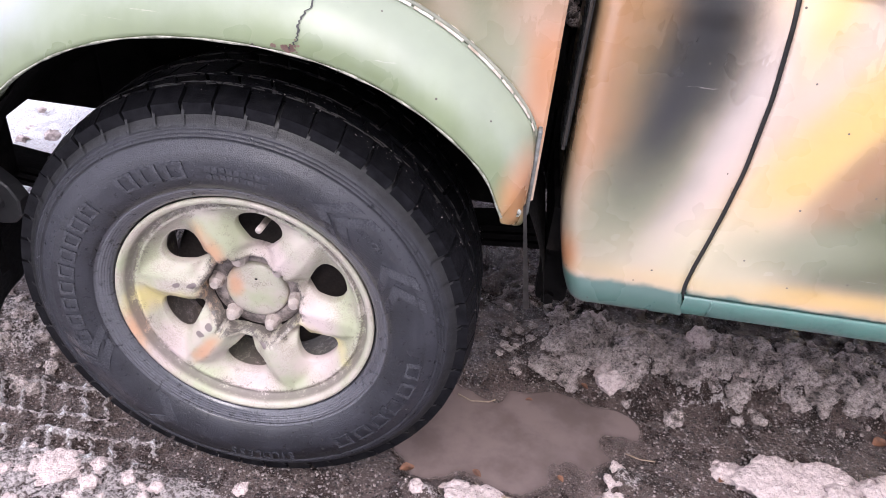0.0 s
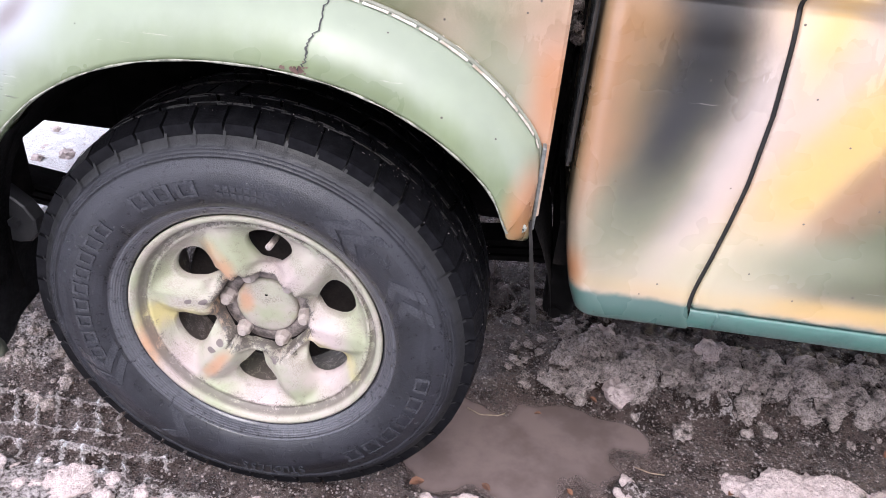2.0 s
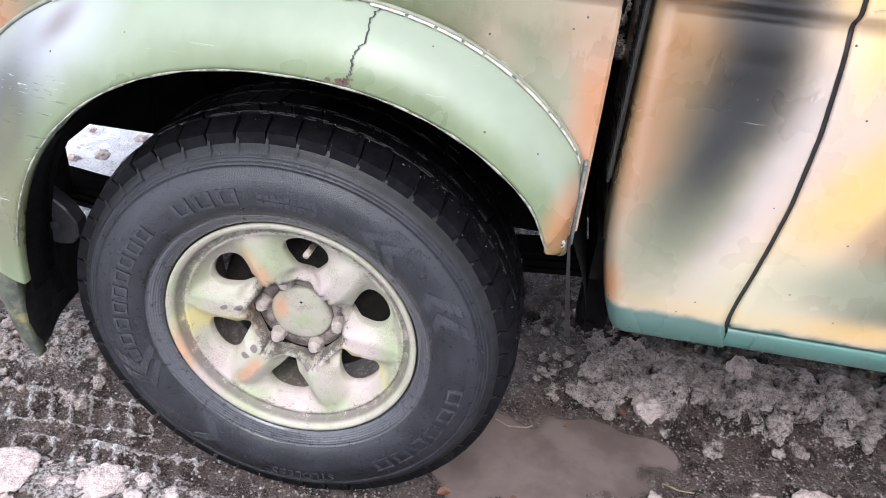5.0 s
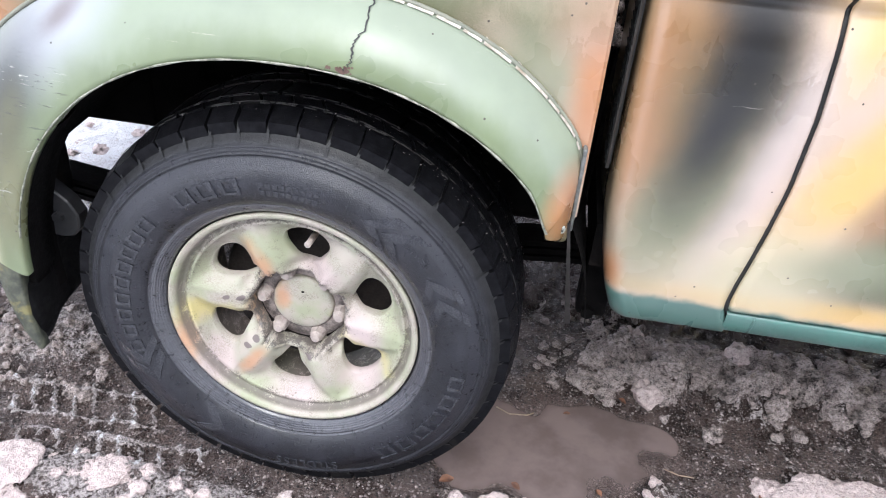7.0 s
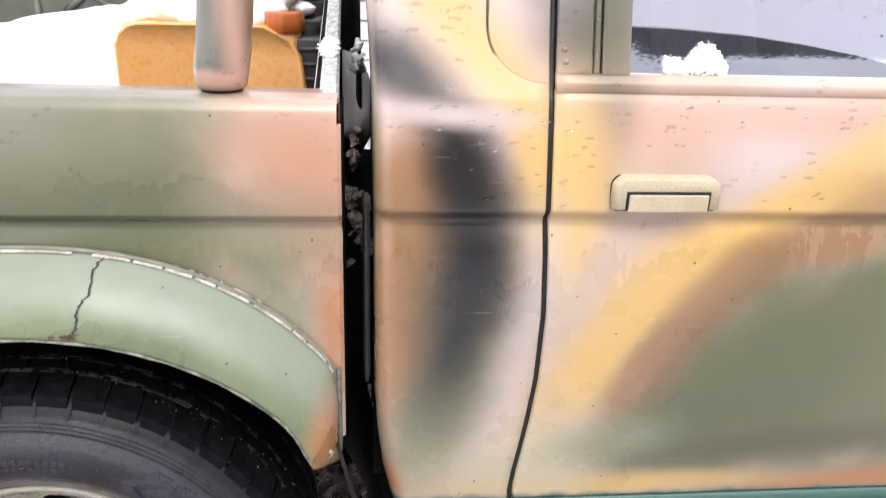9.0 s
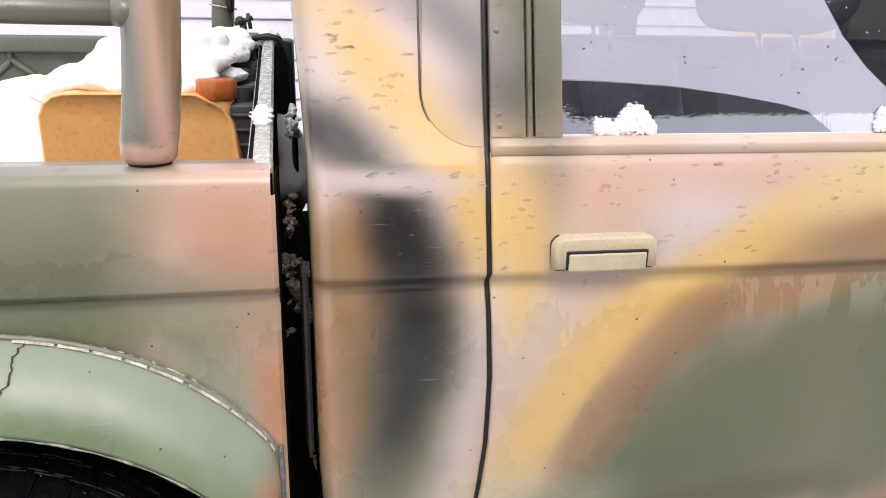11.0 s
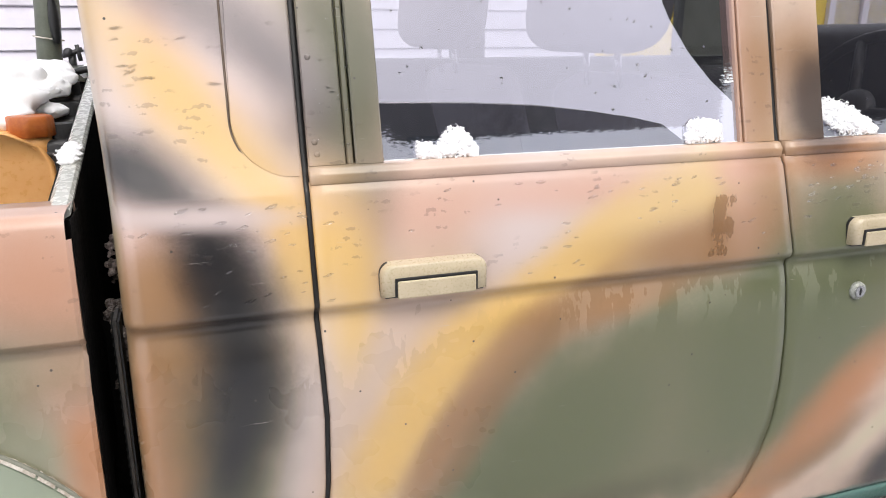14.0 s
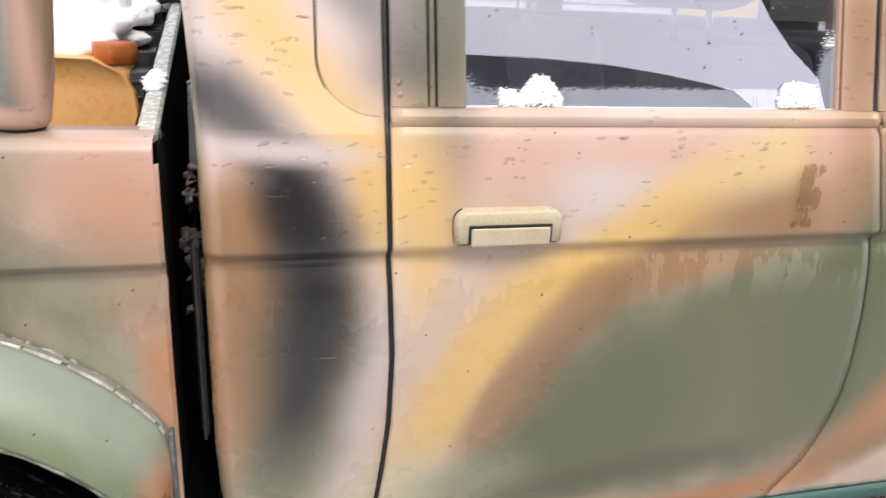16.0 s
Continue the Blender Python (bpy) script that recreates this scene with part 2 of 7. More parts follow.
        high = span(nd, lk, sep.outputs["Z"], 0.995, 1.06)
        mask = sums(nd, lk, "MULTIPLY", sums(nd, lk, "MULTIPLY", span(nd, lk, torn, 0.22, 0.16), few), high)
        dark = blend(nd, lk, 0.28, col, (0.05, 0.035, 0.03))
        col = blend(nd, lk, mask, col, dark)
        height = sums(nd, lk, "ADD", height, sums(nd, lk, "MULTIPLY", mask, 0.7))
    if scuffs:
        # scraped streaks, some down to the dark primer, within a patch
        x0, x1, z0, z1 = scuffs
        here = sums(nd, lk, "MULTIPLY", sums(nd, lk, "MULTIPLY", span(nd, lk, sep.outputs["X"], x0, x0 + 0.02), span(nd, lk, sep.outputs["X"], x1, x1 - 0.04)), sums(nd, lk, "MULTIPLY", span(nd, lk, sep.outputs["Z"], z0, z0 + 0.03), span(nd, lk, sep.outputs["Z"], z1, z1 - 0.03)))
        for scale, tint, a in ((55.0, (0.48, 0.48, 0.42), 0.63), (80.0, (0.05, 0.05, 0.045), 0.61)):
            line = noise_node(nd, lk, where, scale, 5.0, 0.7, (0.22, 1.0, 3.4))
            col = blend(nd, lk, sums(nd, lk, "MULTIPLY", span(nd, lk, line, a, a + 0.05, 0.0, 0.85), here), col, tint)
    scr = noise_node(nd, lk, where, 60.0, 6.0, 0.7, (0.12, 1.0, 3.0))
    col = blend(nd, lk, sums(nd, lk, "MULTIPLY", span(nd, lk, scr, 0.67, 0.72), 0.35), col, (0.55, 0.5, 0.45))
    lk.new(col, b.inputs["Base Color"])
    lk.new(rough, b.inputs["Roughness"])
    lk.new(span(nd, lk, damp, 0.0, 1.0, coat * 0.75, coat), b.inputs["Coat Weight"])
    b.inputs["Coat Roughness"].default_value = 0.12
    relief(nd, lk, b, height, 0.3, 0.0014)
    return m


SPRAYS = []


def spray(*stroke):
    SPRAYS.append(stroke)


# bed first, then quarter panel, doors and upper body
spray(MOSS, -0.30, 0.98, 0.60, 0.36, 0, 0.22)
# lighter upper bed: the shoulder's sky reflection put into the paint
spray((0.21, 0.215, 0.15), -0.2, 1.12, 0.50, 0.06, 0, 0.80)
spray(ORANGE, -0.50, 0.84, 0.10, 0.08, 0, 0.6)
spray(PINK, 0.390, 1.085, 0.085, 0.085, 0, 0.85)
spray(SAGE, 0.350, 0.855, 0.060, 0.110, 0, 0.70)
spray(ORANGE, 0.430, 0.850, 0.026, 0.130, 0, 0.80)
spray(PINK, 0.413, 0.946, 0.050, 0.050, 0, 0.85)
spray((0.50, 0.265, 0.165), 0.410, 1.055, 0.075, 0.070, 0, 0.98)
spray(MOSS, 0.145, 0.962, 0.300, 0.060, 0, 0.85)
spray(PINK, 0.509, 1.129, 0.060, 0.050, 0, 0.85)
spray(LILAC, 0.538, 1.122, 0.070, 0.050, -20, 0.85)
spray(LEMON, 0.690, 1.075, 0.028, 0.060, 12, 0.80)
spray(LILAC, 0.633, 1.102, 0.030, 0.050, 0, 0.85)
spray(LEMON, 0.742, 1.055, 0.050, 0.090, 0, 0.85)
spray(PINK, 0.840, 1.114, 0.150, 0.050, 0, 0.85)
spray((0.60, 0.46, 0.37), 0.774, 0.918, 0.090, 0.140, 0, 0.85)
spray(STRAW, 0.745, 0.960, 0.035, 0.060, 0, 0.95)
spray(LILAC, 1.017, 1.084, 0.060, 0.100, -35, 0.85)
spray(PINK, 1.084, 1.127, 0.150, 0.030, 0, 0.85)
spray(MOSS, 1.245, 0.765, 0.360, 0.235, 14, 0.45)
spray(MOSS, 1.057, 0.726, 0.200, 0.120, 40, 0.60)
spray(MOSS, 1.480, 0.820, 0.180, 0.220, 0, 0.45)
spray(MOSS, 1.660, 0.920, 0.180, 0.120, 0, 0.50)
spray(LEMON, 1.098, 1.036, 0.100, 0.030, 32, 0.85)
spray(STRAW, 1.207, 1.077, 0.130, 0.040, 22, 0.95)
spray(STRAW, 1.350, 1.118, 0.120, 0.045, 20, 0.95)
spray(TAN, 1.290, 1.035, 0.150, 0.034, 8, 0.95)
spray(TAN, 1.420, 1.085, 0.060, 0.050, 0, 0.95)
spray(PINK, 1.402, 1.141, 0.060, 0.020, 0, 0.85)
spray(TAN, 1.334, 1.013, 0.080, 0.030, 0, 0.95)
spray(TAN, 1.479, 0.590, 0.120, 0.040, 25, 0.85)
spray(BROWN, 1.600, 0.630, 0.100, 0.030, 30, 0.85)
spray(ORANGE, 1.275, 0.535, 0.200, 0.020, 5, 0.85)
spray(LEMON, 0.828, 0.540, 0.250, 0.020, 0, 0.85)
spray(OLIVE, 1.049, 0.609, 0.300, 0.030, 3, 0.85)
spray(ORANGE, 1.630, 0.722, 0.150, 0.048, 42, 0.80)
spray(BLACK, 1.791, 0.568, 0.120, 0.056, 40, 0.75)
spray(CREAM, 1.730, 0.655, 0.100, 0.018, 42, 0.85)
spray(MOSS, 1.587, 1.037, 0.100, 0.120, 0, 0.85)
spray(ORANGE, 1.566, 1.150, 0.100, 0.030, 0, 0.85)
spray(BLACK, 0.752, 1.273, 0.060, 0.078, -40, 0.75)
spray(OLIVE, 0.787, 1.299, 0.050, 0.200, 0, 0.85)
spray(PINK, 1.381, 1.291, 0.040, 0.200, 0, 0.85)
spray(OLIVE, 0.735, 1.350, 0.060, 0.060, 0, 0.85)
spray(PINK, 0.568, 1.337, 0.100, 0.060, -40, 0.85)
spray(MOSS, 0.95, 0.66, 0.120, 0.060, 30, 0.80)
spray((0.42, 0.38, 0.22), 0.478, 0.90, 0.012, 0.500, 0, 0.80)
spray(LILAC, 0.640, 1.330, 0.060, 0.090, 30, 0.95)
spray(LILAC, 0.500, 1.300, 0.030, 0.120, 0, 0.90)
spray(LEMON, 0.590, 1.240, 0.036, 0.190, 39, 0.92)
spray(LEMON, 0.745, 1.050, 0.045, 0.085, 0, 0.90)
spray(LEMON, 1.045, 0.972, 0.110, 0.038, 20, 0.95)
spray(LEMON, 0.935, 0.915, 0.115, 0.045, 38, 0.95)
spray(LEMON, 0.852, 0.830, 0.120, 0.045, 52, 0.95)
spray(LEMON, 0.795, 0.740, 0.110, 0.042, 62, 0.95)
spray(BROWN, 1.175, 0.962, 0.150, 0.022, 8, 0.90)
spray(TAN, 1.055, 0.940, 0.110, 0.024, 28, 0.95)
spray(TAN, 1.150, 0.945, 0.100, 0.024, 14, 0.95)
spray(BROWN, 1.005, 0.872, 0.115, 0.022, 42, 0.98)
spray(TAN, 0.935, 0.840, 0.110, 0.024, 50, 0.95)
spray(BROWN, 0.925, 0.765, 0.100, 0.022, 58, 0.98)
spray(TAN, 0.870, 0.745, 0.090, 0.022, 60, 0.95)

spray(ORANGE, 0.530, 0.870, 0.050, 0.210, 0, 0.75)
spray(TAN, 0.538, 0.870, 0.045, 0.170, 0, 0.85)
spray(BROWN, 0.550, 0.840, 0.030, 0.130, 0, 0.95)
spray(BROWN, 0.525, 1.010, 0.045, 0.060, 0, 0.95)
spray(TAN, 0.535, 1.040, 0.045, 0.040, 0, 0.90)
spray(SAGE, 0.562, 0.640, 0.060, 0.100, -20, 0.80)
spray(CREAM, 0.665, 0.585, 0.090, 0.055, 0, 0.85)
spray(LILAC, 0.678, 0.790, 0.032, 0.170, -14, 0.85)
spray(ORANGE, 0.503, 0.550, 0.018, 0.036, 0, 0.85)
spray(SAGE, 0.596, 0.715, 0.045, 0.090, -20, 0.85)
spray(OLIVE, 0.612, 0.820, 0.060, 0.170, -10, 0.90)
spray(BLACK, 0.588, 1.078, 0.036, 0.050, 30, 0.95)
spray(BLACK, 0.610, 1.015, 0.044, 0.080, 14, 0.95)
spray(BLACK, 0.620, 0.930, 0.048, 0.105, 0, 0.95)
spray(BLACK, 0.600, 0.815, 0.038, 0.105, -14, 0.98)
spray(BLACK, 0.516, 1.176, 0.085, 0.038, -30, 0.75)
# narrow pale band: the sky mirrored in the shoulder, painted as a stroke
spray(LILAC, 0.575, 1.124, 0.100, 0.013, -4, 0.95)
spray(ASH, 0.682, 1.310, 0.075, 0.034, -42, 0.90)
spray(ASH, 0.565, 1.400, 0.100, 0.040, -30, 0.95)
spray(CREAM, 0.755, 0.600, 0.070, 0.075, 0, 0.90)
spray(SAGE, 0.850, 0.625, 0.080, 0.035, 8, 0.90)
spray(TAN, 1.430, 1.260, 0.040, 0.140, 0, 0.90)
spray(TAN, 1.520, 1.300, 0.060, 0.060, 0, 0.90)
spray(UMBER, 1.545, 1.225, 0.066, 0.085, 0, 0.55)

def sprayed(name, x0, x1):
    """The camouflage as far as its strokes reach the stretch from x0 to x1."""
    near = []
    for s in SPRAYS:
        a = radians(s[5])
        reach = (1.1 + s[6]) * math.hypot(s[3] * math.cos(a), s[4] * math.sin(a))
        if s[1] + reach > x0 and s[1] - reach < x1:
            near.append(s)
    return camo(name, (0.60, 0.455, 0.36), near, teal_below=0.517)


BED_PAINT, CAB_PAINT = sprayed("bed_camouflage", -1.1, 0.45), sprayed("cab_camouflage", 0.46, 0.72)
REAR_PAINT, FRONT_PAINT = sprayed("rear_door_camouflage", 0.70, 1.49), sprayed("front_door_camouflage", 1.40, 1.9)
FLARE_PAINT = camo("flare_paint", PALE, [
    # the bluish grey stroke paints the sky's sheen on the upper rear
    (ORANGE, 0.417, 0.680, 0.024, 0.050, 0, 0.85), ((0.36, 0.37, 0.41), -0.350, 0.840, 0.055, 0.12, -48, 0.8), (ASH, -0.310, 0.870, 0.014, 0.035, -48, 0.9),
    (KHAKI, -0.435, 0.60, 0.055, 0.13, -14, 0.6), ((0.018, 0.019, 0.019), -0.405, 0.750, 0.045, 0.085, -28, 0.95), (OLIVE, -0.405, 0.71, 0.022, 0.05, -20, 0.9), (CREAM, -0.505, 0.49, 0.024, 0.11, -5, 0.8)], drops=False, scuffs=(-0.50, -0.28, 0.52, 0.82), coat=0.2, sheen_ring=(0.02, 0.40, 0.492))
DULL_ZINC = surface("dull_zinc", (0.10, 0.105, 0.10), (0.24, 0.25, 0.24), 0.4, 60, 300, 0.4, 0.001, metal=0.3)
RAIL_STEEL = surface("worn_rail_paint", (0.50, 0.51, 0.48), (0.56, 0.57, 0.53), 0.25, 12, 120, 0.05, 0.001, stain=(0.36, 0.36, 0.32))
FLAP_PAINT = surface("worn_flap_paint", (0.05, 0.055, 0.045), (0.12, 0.125, 0.09), 0.5, 60, 260, 0.4, 0.002, stain=(0.22, 0.20, 0.09))
TEAL_PAINT = surface("teal_sill_paint", TEAL, (0.075, 0.185, 0.155), 0.45, 14, 160, 0.2, 0.001, stain=(0.05, 0.11, 0.10), coat=0.2)
POST_PAINT = camo("roll_bar_paint", (0.16, 0.155, 0.12), [
    # upright pink stripe paints the post's highlight, brown its darker right side
    (PINK, 0.312, 1.22, 0.018, 0.3, 3, 0.9), (BROWN, 0.325, 1.30, 0.012, 0.2, 3, 0.8), (PINK, 0.275, 1.158, 0.05, 0.012, 0, 0.6)])


def tyre_rubber():
    """Sidewall rubber: a dusty, crazed bead band paled for its sheen, black flanks, a shoulder darkened for the arch's
    shade, and a wet sheen.
    """
    m, nd, lk, b = nodes_of("tyre_rubber")
    where = place_node(nd)
    sep = nd.new("ShaderNodeSeparateXYZ")
    lk.new(where, sep.inputs[0])
    up = sums(nd, lk, "SUBTRACT", sep.outputs["Z"], HUB.z)
    r = sums(nd, lk, "POWER", sums(nd, lk, "ADD", sums(nd, lk, "MULTIPLY", sep.outputs["X"], sep.outputs["X"]), sums(nd, lk, "MULTIPLY", up, up)), 0.5)
    n1, n2, n3 = noise_node(nd, lk, where, 14.0, 4.0), noise_node(nd, lk, where, 90.0, 5.0, 0.7), noise_node(nd, lk, where, 480.0, 3.0)
    col = blend(nd, lk, span(nd, lk, n1, 0.35, 0.65), (0.0105, 0.0112, 0.0155), (0.021, 0.0218, 0.029))
    bead = sums(nd, lk, "MULTIPLY", span(nd, lk, r, 0.212, 0.220), span(nd, lk, r, 0.2475, 0.2455))
    # dust on the bead, paled further for the sky's sheen on it
    col = blend(nd, lk, sums(nd, lk, "MULTIPLY", bead, span(nd, lk, n2, 0.3, 0.6, 0.4, 1.0)), col, (0.068, 0.069, 0.083))
    col = blend(nd, lk, sums(nd, lk, "MULTIPLY", span(nd, lk, n2, 0.55, 0.68), 0.6), col, (0.044, 0.044, 0.053))
    smooth_band = sums(nd, lk, "MULTIPLY", span(nd, lk, r, 0.3095, 0.3105), span(nd, lk, r, 0.3265, 0.3255))
    col = blend(nd, lk, sums(nd, lk, "MULTIPLY", smooth_band, 0.6), col, (0.034, 0.035, 0.044))
    # wet black shoulder, with shade under the arch put into the colour
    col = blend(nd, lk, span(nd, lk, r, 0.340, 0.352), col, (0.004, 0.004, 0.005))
    lk.new(col, b.inputs["Base Color"])
    lk.new(sums(nd, lk, "ADD", span(nd, lk, n2, 0.3, 0.7, 0.24, 0.46), span(nd, lk, r, 0.340, 0.352, 0.0, 0.25)), b.inputs["Roughness"])
    lk.new(span(nd, lk, bead, 0.0, 1.0, 0.10, 1.0), b.inputs["Coat Weight"])
    b.inputs["Coat Roughness"].default_value = 0.14
    crazing = noise_node(nd, lk, where, 150.0, 4.0, 0.6, (1.0, 1.0, 1.0))
    rings = sums(nd, lk, "SINE", sums(nd, lk, "MULTIPLY", r, 1750.0), 0.0)
    fine = sums(nd, lk, "ADD", n3, sums(nd, lk, "MULTIPLY", crazing, span(nd, lk, bead, 0.0, 1.0, 0.5, 2.4)))
    relief(nd, lk, b, sums(nd, lk, "ADD", fine, sums(nd, lk, "MULTIPLY", rings, span(nd, lk, bead, 0.0, 1.0, 0.0, 0.22))), 0.8, 0.0018)
    return m


RUBBER = tyre_rubber()
# wet black tread, its colour lowered for the shade of the arch
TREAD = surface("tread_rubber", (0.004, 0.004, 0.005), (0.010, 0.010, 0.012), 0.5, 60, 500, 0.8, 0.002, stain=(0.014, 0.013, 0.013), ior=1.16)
SEAL = surface("black_seal", (0.008, 0.008, 0.008), (0.015, 0.015, 0.015), 0.45, 30, 200)
# near black: shade of arch, underbody and bed gap is in the colour
DARK = surface("shaded_black", (0.004, 0.004, 0.004), (0.009, 0.008, 0.008), 0.85, 25, 180, 0.6, 0.004, stain=(0.018, 0.015, 0.014), ior=1.15)
DARK_STRIP = surface("strip_and_glint_grey", (0.018, 0.017, 0.016), (0.05, 0.046, 0.044), 0.5, 40, 300, 0.3, 0.001)
PLASTIC = surface("grey_plastic", (0.03, 0.03, 0.032), (0.045, 0.045, 0.047), 0.4, 40, 300, 0.2, 0.001)
STEEL = surface("grey_green_steel", (0.26, 0.28, 0.24), (0.36, 0.37, 0.33), 0.3, 25, 300, 0.2, 0.001, metal=0.1, stain=(0.2, 0.2, 0.16))
NUT_METAL = surface("painted_nut", (0.34, 0.29, 0.27), (0.46, 0.4, 0.36), 0.45, 60, 400, 0.3, 0.001, stain=(0.13, 0.1, 0.09))
CHROME = surface("worn_chrome", (0.5, 0.5, 0.5), (0.6, 0.6, 0.6), 0.25, 80, 500, 0.1, 0.0005, metal=1.0)
SNOW = surface("snow", (0.88, 0.89, 0.91), (0.94, 0.94, 0.95), 0.8, 30, 260, 0.5, 0.004)


def slush(name, low, high, mud, muddy):
    """Wet refrozen slush: glassy grains, with mud worked into it."""
    m, nd, lk, b = nodes_of(name)
    where = place_node(nd)
    n1, n2, n3 = noise_node(nd, lk, where, 30.0, 5.0, 0.65), noise_node(nd, lk, where, 120.0, 5.0, 0.7), noise_node(nd, lk, where, 520.0, 3.0)
    grain = nd.new("ShaderNodeTexVoronoi")
    grain.inputs["Scale"].default_value = 300.0
    lk.new(where, grain.inputs["Vector"])
    col = blend(nd, lk, span(nd, lk, sums(nd, lk, "ADD", sums(nd, lk, "MULTIPLY", n2, 0.6), sums(nd, lk, "MULTIPLY", n3, 0.4)), 0.38, 0.62), low, high)
    col = blend(nd, lk, span(nd, lk, grain.outputs["Distance"], 0.12, 0.02, 0.0, 0.7), col, (0.66, 0.61, 0.60))
    worked = sums(nd, lk, "ADD", sums(nd, lk, "MULTIPLY", n1, 0.6), sums(nd, lk, "MULTIPLY", n2, 0.4))
    col = blend(nd, lk, span(nd, lk, worked, muddy, muddy + 0.09), col, mud)
    lk.new(col, b.inputs["Base Color"])
    lk.new(span(nd, lk, n2, 0.35, 0.65, 0.16, 0.6), b.inputs["Roughness"])
    relief(nd, lk, b, sums(nd, lk, "ADD", sums(nd, lk, "ADD", n2, sums(nd, lk, "MULTIPLY", n3, 0.6)), sums(nd, lk, "MULTIPLY", grain.outputs["Distance"], -0.5)), 0.7, 0.005)
    return m


ICE = slush("dirty_ice", (0.16, 0.132, 0.122), (0.56, 0.475, 0.45), (0.045, 0.034, 0.030), 0.525)
CLEAN_ICE = slush("pale_slush", (0.46, 0.375, 0.36), (0.66, 0.55, 0.53), (0.20, 0.155, 0.145), 0.575)
GRIT = surface("icy_grit", (0.07, 0.056, 0.052), (0.44, 0.38, 0.36), 0.35, 40, 300, 0.5, 0.002)
AMBER = surface("amber_plastic", (0.86, 0.41, 0.13), (0.92, 0.50, 0.19), 0.36, 6, 90, 0.15, 0.001, stain=(0.66, 0.31, 0.10))
CAP_RED = surface("orange_cap_plastic", (0.42, 0.10, 0.02), (0.52, 0.15, 0.03), 0.4, 40, 200, 0.2, 0.001)
BED_GREEN = surface("bed_liner_green", (0.09, 0.1, 0.075), (0.13, 0.14, 0.11), 0.5, 12, 150, 0.3, 0.002)
SIDING = surface("white_siding", (0.58, 0.555, 0.61), (0.63, 0.605, 0.66), 0.5, 5, 120, 0.2, 0.002, stain=(0.52, 0.49, 0.54))
CLOTH = surface("grey_seat_cloth", (0.22, 0.21, 0.22), (0.3, 0.29, 0.3), 0.9, 40, 500, 0.5, 0.002)
LEAF = surface("dead_leaf", (0.09, 0.04, 0.025), (0.22, 0.10, 0.055), 0.7, 60, 300, 0.5, 0.002)
TWIG = surface("dry_twig", (0.22, 0.16, 0.12), (0.34, 0.27, 0.2), 0.8, 60, 300, 0.5, 0.002)
YELLOW = surface("yellow_wall", (0.7, 0.5, 0.06), (0.75, 0.56, 0.1), 0.6, 6, 90)
FRAY = surface("torn_tape", (0.30, 0.26, 0.20), (0.64, 0.60, 0.54), 0.6, 45, 300, 0.4, 0.002, stain=(0.30, 0.22, 0.15))
BARK = surface("winter_bark", (0.03, 0.025, 0.02), (0.06, 0.05, 0.045), 0.9, 10, 90, 0.6, 0.01)
WORN_RUBBER = surface("worn_lettering", (0.022, 0.023, 0.029), (0.042, 0.043, 0.051), 0.26, 40, 420, 0.3, 0.001)
DARK_CAR = surface("dark_car_paint", (0.055, 0.056, 0.064), (0.075, 0.076, 0.085), 0.3, 6, 120, 0.1, 0.001, coat=0.6)


